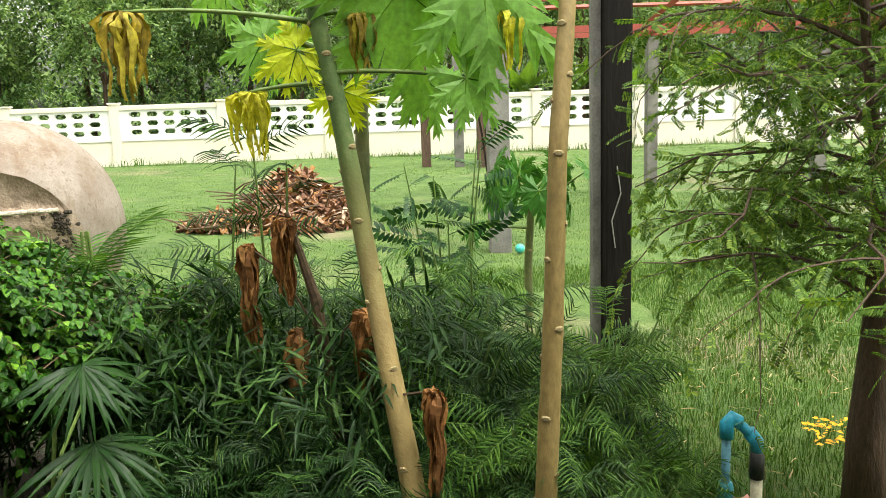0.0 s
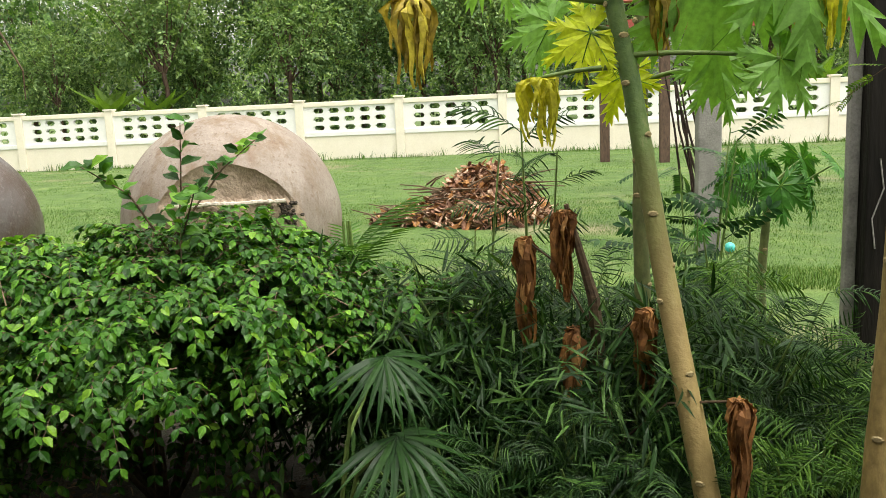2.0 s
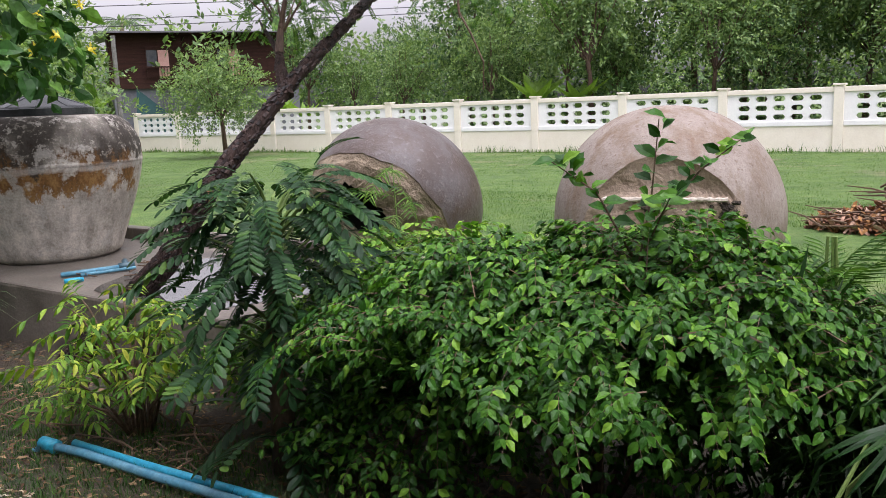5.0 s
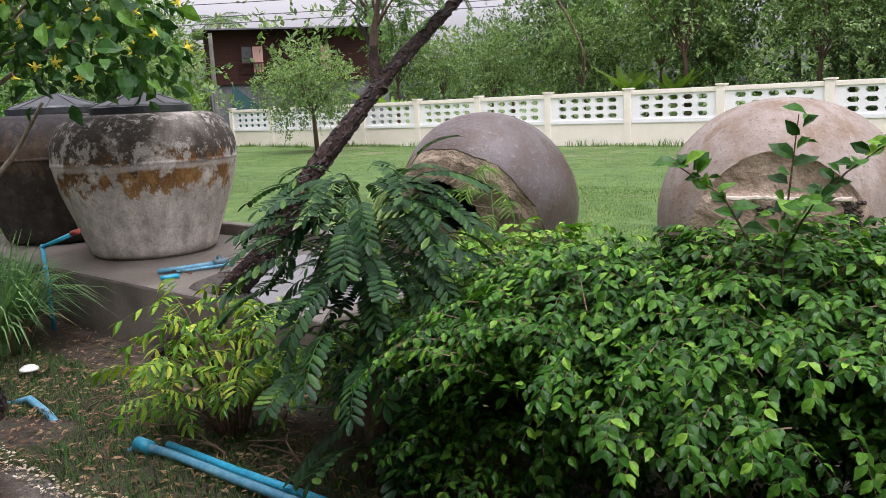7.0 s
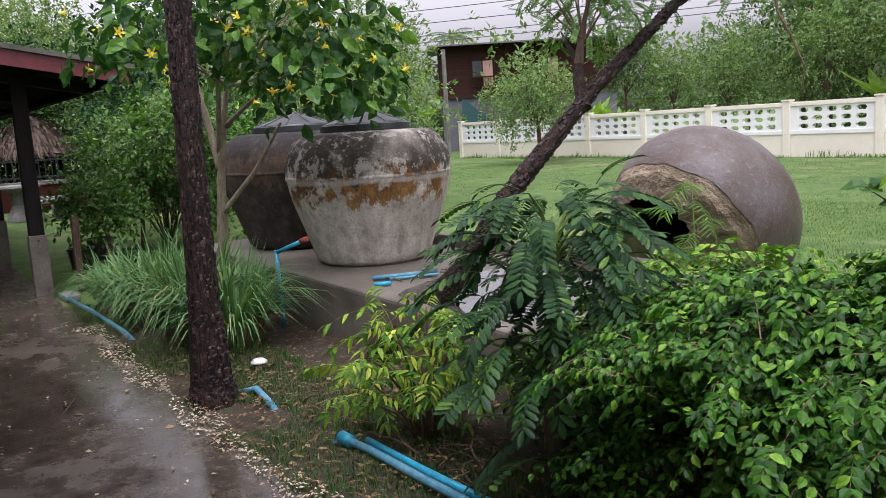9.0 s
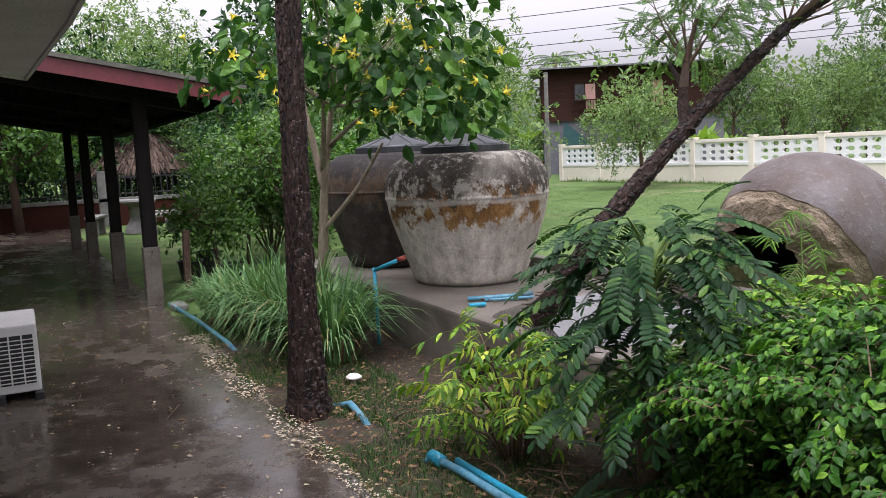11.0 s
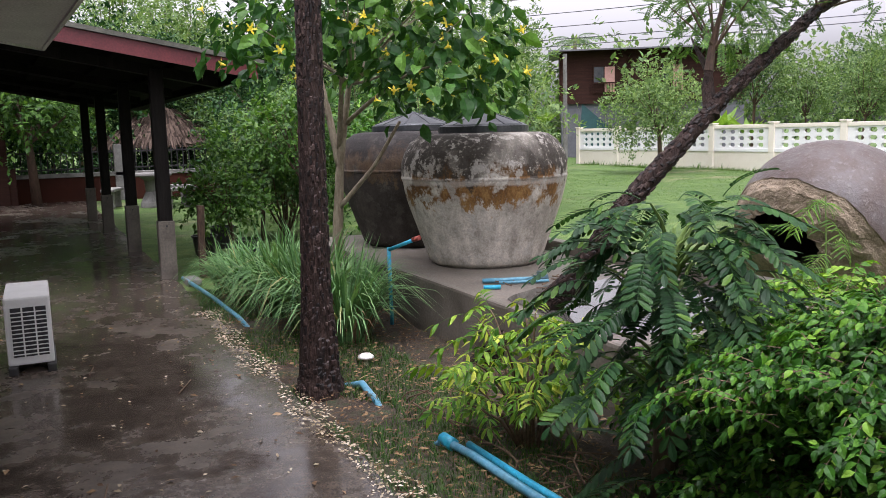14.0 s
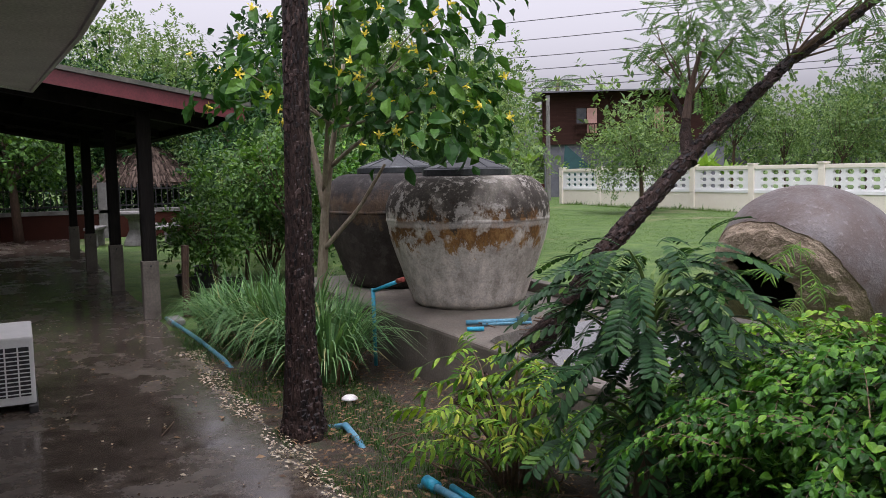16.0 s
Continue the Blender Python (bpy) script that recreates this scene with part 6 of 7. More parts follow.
papaya("papaya_tree", "straight papaya tree with a ringed tan trunk", (4.93, 1.80, 0.0), [(-0.02, 0, -0.05), (-0.01, 0.0, 0.36), (0.015, 0.01, 0.8), (0.035, 0.015, 1.3), (0.075, 0.08, 1.65), (0.13, 0.2, 2.15)], [0.036, 0.032, 0.029, 0.026, 0.024, 0.021], M_PAPBARK, [
    ((0.13, 0.19, 2.1), (-0.2, 0.3, 2.25), 0.32, M_PAPAYA, "hand", -0.2),
    ((0.13, 0.19, 2.1), (0.55, 0.4, 2.25), 0.32, M_PAPAYA, "hand", -0.2),
    ((0.13, 0.19, 2.1), (0.2, 0.85, 2.25), 0.32, M_PAPAYA, "hand", -0.2)], 26)
papaya("papaya_tree", "thin green papaya tree behind the leaning one", (4.42, 2.40, 0.0), [(0, 0, -0.05), (0.0, 0.02, 0.5), (-0.01, 0.06, 1.04), (0.0, 0.12, 1.46), (0.0, 0.14, 1.8)], [0.03, 0.028, 0.025, 0.023, 0.018], M_PAPBARKG, [
    ((0.0, 0.12, 1.46), (-0.06, 0.05, 1.48), 0.17, M_PAPYELLOW, "hand", (-0.4, 0, -1)),
    ((0.0, 0.12, 1.46), (0.22, 0.0, 1.50), 0.2, M_PAPAYA, "hand", -0.8),
    ((0.0, 0.13, 1.55), (-0.25, 0.3, 1.68), 0.24, M_PAPAYA, "hand", -0.4)], 14)
papaya("papaya_tree", "small young papaya with a dark leafy crown", (5.33, 4.75, 0.0), [(0, 0, -0.05), (0, 0, 0.4), (0.02, -0.02, 0.75), (0.02, 0, 0.86)], [0.028, 0.026, 0.022, 0.016], M_PAPBARKG, [
    ((0.02, 0, 0.74 + 0.012 * k), (0.02 + 0.22 * math.cos(k * 2.4), 0.22 * math.sin(k * 2.4), 0.84 + 0.02 * k), 0.24, M_PAPDARK, "hand", -0.7) for k in range(10)] + [
    ((0.02, 0, 0.62), (-0.35, -0.05, 0.64), 0.16, M_PAPDARK, "hand", -0.8), ((0.02, 0, 0.72), (0.38, -0.05, 0.98), 0.24, M_PAPDARK, "hand", -0.5)], 6)

# ---- dead hanging leaves among the shrubs ----
dead = thing("dead_shrub", "dead shrub with brown curled hanging leaves", "shrub", (4.25, 2.3, 0))
part("stem", Buf().tube([(0.05, 0, -0.02), (0.03, 0, 0.4), (0.0, -0.02, 0.8), (-0.08, -0.02, 1.1)], [0.03, 0.026, 0.02, 0.008], 8), M_TWIG, dead)
for x, y, z, L in ((-0.21, -0.05, 1.0, 0.34), (-0.09, -0.04, 1.08, 0.26), (0.15, -0.08, 0.78, 0.25), (-0.07, -0.08, 0.72, 0.3), (0.36, -0.43, 0.62, 0.30)):
    w = wilted(26, 1.0, 0.10)
    v = np.concatenate(w.v) * (0.30, 0.30, L * 1.12) + (x, y, z)
    lf = part("dead_leaf", Buf().add(v, w.f), M_DRY, dead, "curled brown dead leaf")
    part("stalk", Buf().tube([(0.02, -0.01, max(0.1, z - 0.35)), (x * 0.55, y * 0.55, z - 0.08), (x, y, z)], 0.004, 5), M_TWIG, lf)


# ---- trees ----
rt = thing("feathery_tree", "feathery-leaved tree with a dark brown trunk", "tree", (6.05, 2.1, 0))
rtp = np.array([(0, 0, -0.05), (-0.02, 0, 0.3), (0.0, 0, 0.7), (0.0, 0.03, 1.1), (-0.05, 0.08, 1.6), (-0.06, 0.1, 2.1)])
part("trunk", Buf().tube(rtp, [0.085, 0.062, 0.046, 0.024, 0.015, 0.008], 12, 0.07), M_BARKBROWN, rt, smooth=True)
lv = Buf()


def leafy_branch(start, way, length, r, leaf, gap, droop):
    """A bending branch with small feathered leaves set along it."""
    q = np.linspace(0, 1, 9)
    bend = np.cumsum(RNG.normal(0, 0.02, (9, 3)), 0) * length * 2
    c = start + way * (length * q)[:, None] - np.array((0, 0, 1.0)) * (droop * length * q ** 2)[:, None] + bend * q[:, None]
    n = max(3, int(length / gap))
    u = np.linspace(0.18, 1.0, n)
    p = np.stack([np.interp(u, q, c[:, i]) for i in range(3)], 1)
    t = unit(np.stack([np.interp(u, q, np.gradient(c[:, i])) for i in range(3)], 1))
    side = unit(np.cross(t, (0, 0, 1.0))) * np.where(np.arange(n) % 2, 1, -1)[:, None]
    w = unit(t * 0.55 + side + RNG.normal(0, 0.55, (n, 3)) + (0, 0, -0.15))
    lv.scatter(SPRAY, turned(w, np.tile((0, 0, 1.0), (n, 1)) + RNG.normal(0, 0.6, (n, 3)), p, leaf * RNG.uniform(0.5, 1.2, n)))
    return c


for k in range(46):
    z = 0.72 + 1.25 * k / 45
    a = k * 2.399 + RNG.uniform(-0.3, 0.3)
    start = np.array([np.interp(z, rtp[:, 2], rtp[:, i]) for i in range(3)])
    L = RNG.uniform(0.5, 0.92) * (1.0 if z < 1.6 else 0.8)
    c = leafy_branch(start, unit(np.array((math.cos(a), math.sin(a) * 0.8, RNG.uniform(0.1, 0.7)))), L, 0.010, 0.115, 0.026, 0.35)
    limb = part("limb", Buf().tube(c, np.linspace(0.010, 0.002, 9), 5), M_BARKBROWN, rt)
    for j in range(6):
        i = 1 + j
        d = unit(c[i + 1] - c[i])
        b2 = unit(d * 0.6 + unit(np.cross(d, (0, 0, 1.0))) * (1 if j % 2 else -1) * 0.8 + RNG.normal(0, 0.25, 3))
        c2 = leafy_branch(c[i], b2, L * RNG.uniform(0.3, 0.55), 0.004, 0.105, 0.024, 0.5)
        part("twig", Buf().tube(c2, np.linspace(0.004, 0.001, 9), 4), M_BARKBROWN, limb)
part("crown", lv, M_FINELEAF, rt, kind="stuff")

tk = thing("dark_bark_tree", "slim tree with rough wet dark bark at the paving edge", "tree", (-0.78, 1.45, 0))
part("trunk", Buf().tube([(0, 0, -0.05), (-0.01, 0.0, 0.12), (-0.03, 0.01, 0.6), (-0.05, 0.02, 1.2), (-0.08, 0.05, 2.1), (-0.1, 0.08, 3.4)], [0.165, 0.115, 0.084, 0.074, 0.070, 0.066], 20, 0.07), M_BARKDARK, tk, smooth=False)
flk = Buf()
for k in range(2600):
    a, z = RNG.uniform(0, 2 * np.pi), RNG.uniform(0.02, 3.0)
    r = np.interp(z, [0, 0.12, 0.6, 1.2, 2.1, 3.4], [0.15, 0.115, 0.084, 0.074, 0.070, 0.066]) - RNG.uniform(0, 0.006)
    cx, cy = np.interp(z, [0, 0.6, 1.2, 2.1, 3.4], [0, -0.03, -0.05, -0.08, -0.1]), np.interp(z, [0, 0.6, 2.1, 3.4], [0, 0.01, 0.05, 0.08])
    h, w = RNG.uniform(0.010, 0.034), RNG.uniform(0.06, 0.15)
    ring = [(a - w, -h), (a + w, -h * 0.7), (a + w * 0.8, h), (a - w * 0.9, h * 0.8)]
    flk.add([(cx + (r + o) * math.cos(a + (q - a) * e), cy + (r + o) * math.sin(a + (q - a) * e), z + dz * e) for o, e in ((-0.002, 1.0), (RNG.uniform(0.004, 0.010), 0.62)) for q, dz in ring], [(4, 5, 6, 7), (0, 1, 5, 4), (1, 2, 6, 5), (2, 3, 7, 6), (3, 0, 4, 7)])
part("flaking_bark", flk, M_FLAKE, tk, kind="stuff")

ln = thing("leaning_tree", "leaning tree with rough dark bark and a broken stub", "tree", (-0.62, 2.45, 0))
lt = np.array([(-0.30, 0.12, -0.05), (0.05, 0.28, 0.30), (0.345, 0.45, 0.62), (0.60, 0.61, 1.06), (0.76, 1.18, 1.66), (0.93, 1.72, 2.15), (1.25, 2.1, 2.5)])
sI = np.linspace(0, 6, 25)
ltp = np.stack([np.interp(sI, range(7), lt[:, i]) for i in range(3)], 1)
ltr = np.interp(sI, range(7), [0.09, 0.078, 0.07, 0.056, 0.04, 0.030, 0.022])
part("trunk", Buf().tube(ltp, ltr, 18, 0.10), M_BARKDARK, ln)
flk = Buf()
for k in range(1900):
    q = RNG.uniform(0.5, 23)
    i = int(q)
    c = ltp[i] + (ltp[i + 1] - ltp[i]) * (q - i)
    ax = unit(ltp[i + 1] - ltp[i])
    s1 = unit(np.cross(ax, (0.2, 1, 0.1)))
    s2 = np.cross(ax, s1)
    a = RNG.uniform(0, 2 * np.pi)
    o = math.cos(a) * s1 + math.sin(a) * s2
    tt = -math.sin(a) * s1 + math.cos(a) * s2
    r, h, w = ltr[i] * 0.98, RNG.uniform(0.008, 0.024), RNG.uniform(0.006, 0.014)
    ring = [(-w, -h), (w, -h * 0.7), (w * 0.8, h), (-w * 0.9, h * 0.8)]
    flk.add([c + o * (r + e) + (tt * x + ax * y) * g for e, g in ((-0.002, 1.0), (RNG.uniform(0.003, 0.008), 0.6)) for x, y in ring], [(4, 5, 6, 7), (0, 1, 5, 4), (1, 2, 6, 5), (2, 3, 7, 6), (3, 0, 4, 7)])
part("flaking_bark", flk, M_FLAKE, ln, kind="stuff")
part("broken_stub", Buf().tube([(0.57, 0.57, 0.98), (0.66, 0.57, 1.04), (0.71, 0.57, 1.06)], [0.035, 0.022, 0.008], 8, 0.25), M_TORN, ln, "torn pale wood stub")
part("side_limb", Buf().tube([(0.76, 1.1, 1.55), (0.66, 1.16, 1.72), (0.62, 1.2, 1.82), (0.40, 1.3, 1.98), (0.25, 1.4, 2.06)], [0.045, 0.04, 0.024, 0.012, 0.005], 8, 0.08), M_BARKDARK, ln)
part("upper_limb", Buf().tube([(0.62, 1.2, 1.82), (0.60, 1.25, 2.0), (0.66, 1.3, 2.3)], [0.03, 0.02, 0.008], 7), M_BARKBROWN, ln)
cr = Buf()
for c, r, n in (((0.62, 1.35, 2.25), (0.46, 0.42, 0.38), 330), ((1.2, 2.0, 2.5), (0.7, 0.6, 0.4), 230), ((1.45, 2.3, 2.35), (0.5, 0.5, 0.45), 130)):
    p, d = lumpy_shell(n, c, r, -0.8, 0.8, 0.3, 1.6, 7)
    cr.scatter(SPRAY, turned(unit(d * (1, 1, 0.3) + RNG.normal(0, 0.6, (n, 3)) + (0, 0, -0.1)), np.tile((0, 0, 1.0), (n, 1)) + RNG.normal(0, 0.3, (n, 3)), p, 0.17 * RNG.uniform(0.6, 1.2, n)))
part("crown", cr, M_FERNMID, ln, kind="stuff")
stem_parts("twig", ln, M_TWIG, (0.62, 1.25, 1.95), (0.62, 1.35, 2.25), 9, (0.4, 0.4, 0.3), 0.008)
stem_parts("twig", ln, M_TWIG, (0.93, 1.72, 2.15), (1.2, 2.0, 2.4), 9, (0.6, 0.5, 0.3), 0.008)
part("hanging_twig", Buf().tube([(1.35, 2.1, 2.3), (1.4, 2.05, 2.05), (1.52, 2.0, 1.9), (1.62, 1.98, 1.72), (1.60, 2.0, 1.55)], [0.01, 0.008, 0.007, 0.005, 0.003], 6), M_TWIG, ln)

# ---- yellow-flowering tree by the jars ----
yt = thing("yellow_flowering_tree", "tree with large leaves and yellow trumpet flowers", "tree", (-2.8, 2.25, 0))
for pts, rr in (([(0, 0, -0.05), (0.0, 0.02, 0.7), (0.03, 0.05, 1.25), (0.12, 0.1, 1.75), (0.3, 0.15, 2.4)], [0.055, 0.044, 0.034, 0.024, 0.014]), ([(0.03, 0.05, 1.25), (-0.06, 0.0, 1.7), (-0.2, -0.1, 2.4)], [0.035, 0.028, 0.015]),
                ([(0.02, 0.03, 0.9), (0.3, 0.25, 1.25), (0.5, 0.4, 1.6)], [0.022, 0.018, 0.012]), ([(0.04, 0.05, 1.4), (0.28, 0.0, 1.8), (0.55, -0.05, 2.3)], [0.025, 0.02, 0.01]), ([(0.1, 0.1, 1.6), (0.5, 0.15, 1.75), (1.0, 0.3, 1.95), (1.45, 0.5, 2.0)], [0.02, 0.016, 0.01, 0.005])):
    part("limb", Buf().tube(np.stack([np.interp(np.linspace(0, len(pts) - 1, 14), range(len(pts)), np.array(pts)[:, i]) for i in range(3)], 1), np.interp(np.linspace(0, len(pts) - 1, 14), range(len(pts)), rr), 9, 0.06), M_BARKPALE, yt, smooth=True)
lv, fl = Buf(), []
for c, r, n, sd in (((0.9, 0.0, 2.35), (0.85, 0.95, 0.65), 430, 1), ((1.22, 0.4, 1.98), (0.65, 0.65, 0.45), 400, 5), ((0.35, -0.6, 2.2), (0.6, 0.5, 0.4), 120, 9), ((1.1, 0.3, 2.9), (0.9, 0.9, 0.5), 260, 3)):
    p, d = lumpy_shell(n, c, r, -0.9, 0.6, 0.35, 1.7, sd)
    w = unit(d * (1, 1, 0.3) + RNG.normal(0, 0.5, (n, 3)) + (0, 0, -0.55))
    lv.scatter(leaf_shape(0.30, 0.30, 0.35, 0.52), turned(w, d + (0, 0, 0.6) + RNG.normal(0, 0.5, (n, 3)), p, 0.13 * RNG.uniform(0.5, 1.3, n)))
    fl.append(p[RNG.choice(n, n // 14, replace=False)] + 0.03 * d[:n // 14])
stem_parts("twig", yt, M_BARKPALE, (0.3, 0.1, 1.9), (1.0, 0.1, 2.2), 16, (0.9, 0.9, 0.6), 0.012)
part("crown", lv, leafy("broad_leaf", [(0, (0.014, 0.052, 0.011)), (0.6, (0.032, 0.098, 0.018)), (1, (0.11, 0.24, 0.035))], 0.38, 0.28, 0.25, 0.2), yt, kind="stuff")
TRUMPET = Buf().lathe([(0.006, 0.0), (0.009, 0.02), (0.018, 0.035)], 8)
for k in range(5):
    a = k * 2 * np.pi / 5
    TRUMPET.scatter(SMALL_LEAF, turned(np.array([(math.cos(a), math.sin(a), 0.5)]), np.array([(0, 0, 1.0)]), np.array([(0.012 * math.cos(a), 0.012 * math.sin(a), 0.03)]), 0.04))
TRUMPET = TRUMPET.mesh("flower", M_PETALY)
for q in np.concatenate(fl):
    o = part("flower", TRUMPET, M_PETALY, yt, "yellow trumpet flower")
    o.location, o.rotation_euler = q, (RNG.uniform(0.3, 1.6), RNG.uniform(-0.8, 0.8), RNG.uniform(0, 6.2))


# ---- lemongrass clumps ----
def blades(n, spread, length, width, lean=0.55, segs=5):
    b = Buf()
    for k in range(n):
        a = RNG.uniform(0, 2 * np.pi)
        r = spread * math.sqrt(RNG.uniform(0, 1))
        L = length * RNG.uniform(0.55, 1.1)
        h = RNG.uniform(0.2, 1.0) * lean
        s = np.linspace(0, 1, segs + 1)
        out = L * h * 0.72 * s ** 1.5
        up = L * (s - 0.72 * h * s ** 3.2)
        c = np.stack([r * math.cos(a) + out * math.cos(a), r * math.sin(a) + out * math.sin(a), up], 1)
        side = np.array((-math.sin(a), math.cos(a), 0)) * width * RNG.uniform(0.7, 1.2)
        w = np.array([0.6, 1.0, 0.95, 0.75, 0.45, 0.05])[: segs + 1, None]
        b.add(np.concatenate([c - side * w, c + side * w]), [(i, i + segs + 1, i + segs + 2, i + 1) for i in range(segs)])
    return b


for x, y, n, L in ((-1.95, 2.0, 460, 0.98), (-2.5, 1.95, 460, 1.1), (-3.1, 1.85, 420, 1.05), (-3.7, 1.75, 320, 0.88), (-4.3, 1.72, 200, 0.75)):
    c = thing("lemongrass", "clump of long arching grey-green lemongrass", "grass clump", (x, y, 0), 0, "lemongrass clumps")
    part("blade_mass", blades(int(n * 1.0), 0.2, L * 0.92, 0.0105, 1.12), M_LEMON, c, kind="stuff")
    part("dry_base", blades(n // 6, 0.2, L * 0.55, 0.010, 1.0), M_LITTER, c, "straw-coloured dry blades", kind="stuff")

# ---- shrubs beyond the walkway ----
for x, y, z, rx, ry, rz, sd, m, nn, lf in ((-8.6, 3.4, 1.1, 1.2, 0.9, 1.0, 2, M_WOODS, 800, 0.09), (-11.0, 4.2, 1.3, 1.4, 1.0, 1.2, 3, M_WOODS, 700, 0.1), (-7.4, 4.6, 1.2, 1.2, 0.9, 1.0, 4, M_BUSH, 700, 0.09), (-5.3, 4.6, 1.3, 1.0, 0.8, 1.1, 14, M_WOODS, 700, 0.09), (-13.5, 6.5, 1.6, 2.0, 1.6, 1.6, 5, M_WOODS, 900, 0.12), (-10.0, 7.5, 1.5, 1.8, 1.4, 1.5, 6, M_WOODSHAZE, 800, 0.11), (-15.5, 4.6, 1.2, 1.3, 1.0, 1.2, 15, M_DARKLEAF, 700, 0.11)):
    bush("garden_bush", "leafy green garden bush behind the walkway", "bush", (x, y, z), (rx, ry, rz), m, SMALL_LEAF, nn, 8, 0.32, lf, -0.8, 0.8, 0.75, sd, 9, 0.02, "garden bushes")


def broad_tree(name, label, base, height, crown_r, mat, n, leaf, trunk_r, bark, seed, group, per=8, length=0.5, crown_z=None, flat=0.8):
    t = thing(name, label, "tree", base, RNG.uniform(0, 360), group)
    cz = crown_z if crown_z is not None else height - crown_r * flat
    lean = RNG.normal(0, 0.05 * height, 2)
    part("trunk", Buf().tube([(0, 0, -0.1), (lean[0] * 0.3, lean[1] * 0.3, cz * 0.5), (lean[0], lean[1], cz)], [trunk_r, trunk_r * 0.75, trunk_r * 0.4], 8, 0.08), bark, t, smooth=True)
    st = Buf()
    limbs(st, (lean[0] * 0.4, lean[1] * 0.4, cz * 0.6), (lean[0], lean[1], cz), 10, (crown_r * 0.8, crown_r * 0.8, crown_r * flat * 0.8), trunk_r * 0.4, n=5)
    part("branchwork", st, bark, t, kind="stuff")
    lv = Buf()
    p, d = lumpy_shell(n, (lean[0], lean[1], cz), (crown_r, crown_r, crown_r * flat), -0.85, 0.75, 0.5, 1.9, seed)
    p[:, 2] = np.maximum(p[:, 2], 0.1)
    sprigs(lv, SMALL_LEAF, p, d, per, length, leaf, 0.9, 0.4)
    part("crown", lv, mat, t, kind="stuff")
    return t


for x, y, h, r, cz, nn, lf, sd in ((-6.35, 2.15, 1.25, 0.48, 0.85, 240, 0.085, 1.0), (-8.5, 3.0, 2.2, 0.85, 1.35, 420, 0.10, 11.0), (-6.6, 3.1, 2.2, 0.7, 1.55, 280, 0.09, 12.0)):
    broad_tree("young_garden_tree", "young bushy tree with a thin brown stem beside the walkway", (x, y, 0), h, r, M_GARDEN, nn, lf, 0.035, M_BARKBROWN, sd, "young trees by the walkway", 8, 0.26, cz, 0.9)
broad_tree("garden_tree", "leafy tree with a dark trunk by the walkway's end", (-18.6, 0.0, 0), 3.7, 1.8, M_GARDEN, 800, 0.17, 0.13, M_BARKBROWN, 8.1, "", 8, 0.45, 2.5, 0.75)

# ---- trees in front of and behind the boundary wall ----
broad_tree("garden_tree", "small round green tree in front of the wall", (-18.4, 18.9, 0), 3.6, 1.6, M_WOODSHAZE, 1300, 0.11, 0.09, M_BARKBROWN, 2.2, "", 8, 0.4, 2.2, 0.95)
kinds = []
for k in range(4):
    m = (M_WOODS, M_WOODSHAZE, M_WOODS, M_WOODSHAZE)[k]
    kinds.append(broad_tree("woodland_tree", "tall leafy tree in the woods behind the wall", (-14 + 5 * k, 27, 0), 7.5 + k * 0.7, 2.3, m, 800, 0.2, 0.12, M_BARKBROWN, k * 3.1, "woods behind the wall", 8, 0.6, 4.4 + 0.4 * k, 1.25))
rnd = random.Random(5)
for row, (y, step, s0) in enumerate(((25.5, 2.6, 0.8), (29, 2.9, 1.0), (34, 3.3, 1.2))):
    x = -24.0 if row else -13.0
    while x < 26:
        src = kinds[rnd.randrange(4)]
        s = s0 * rnd.uniform(0.8, 1.15) * (0.62 if x < -8 else 1.0)
        o = copy_thing(src, pose(x + rnd.uniform(-0.8, 0.8), y + rnd.uniform(-1, 1), 0, 0, 0, rnd.uniform(0, 360)))
        o.scale = (s, s, s * rnd.uniform(0.9, 1.15))
        x += step * rnd.uniform(0.8, 1.3)
dusk = broad_tree("garden_tree", "dark leafy tree beyond the low west wall", (-22.5, 2.4, 0), 4.6, 1.9, M_DARKLEAF, 900, 0.17, 0.11, M_BARKBROWN, 4.4, "trees beyond the west wall", 8, 0.5, 2.6, 1.15)
for x, y, s in ((-22.2, -1.2, 0.95), (-22.8, -4.5, 1.1), (-24.0, 5.4, 1.05), (-17.2, 5.6, 0.8), (-19.5, 8.2, 0.95), (-23.5, -8, 1.1), (-14.0, 8.8, 0.8), (-19.0, 6.6, 1.25), (-25.5, 1.6, 1.25)):
    o = copy_thing(dusk, pose(x, y, 0, 0, 0, rnd.uniform(0, 360)))
    o.scale = (s, s, s)
for x, y, s in ((-28, 12, 1.12), (-33, 16, 1.2), (-26, 16, 0.95), (-31, 20, 1.05), (-37, 8, 1.0), (-34, 12, 0.9), (-31, 3, 1.0), (-27, 5, 0.85), (-29, 9, 0.9), (-26, -4, 0.95), (-33, -1, 1.0), (-25, 9, 0.75), (-22, 8, 0.6), (-30, 15, 0.8), (-25, 0.5, 0.7), (-24, 13, 0.62), (-40, 2, 1.1), (-38, 15, 0.95), (-21, 5.5, 0.62), (-23, -1.5, 0.7), (-22.5, 11, 0.65), (-12.5, 9.5, 0.5), (-21.5, -4, 0.75), (-43, 26, 0.85), (-46, 22, 1.0), (-22.0, -1.0, 0.6), (-22.5, 1.6, 0.62), (-24, 3.4, 0.7), (-22.6, -6, 0.7), (-24.5, 6.5, 0.7)):
    o = copy_thing(kinds[rnd.randrange(4)], pose(x, y, 0, 0, 0, rnd.uniform(0, 360)))
    o.scale = (s * 0.95, s * 0.95, s * 0.95)
under = Buf()
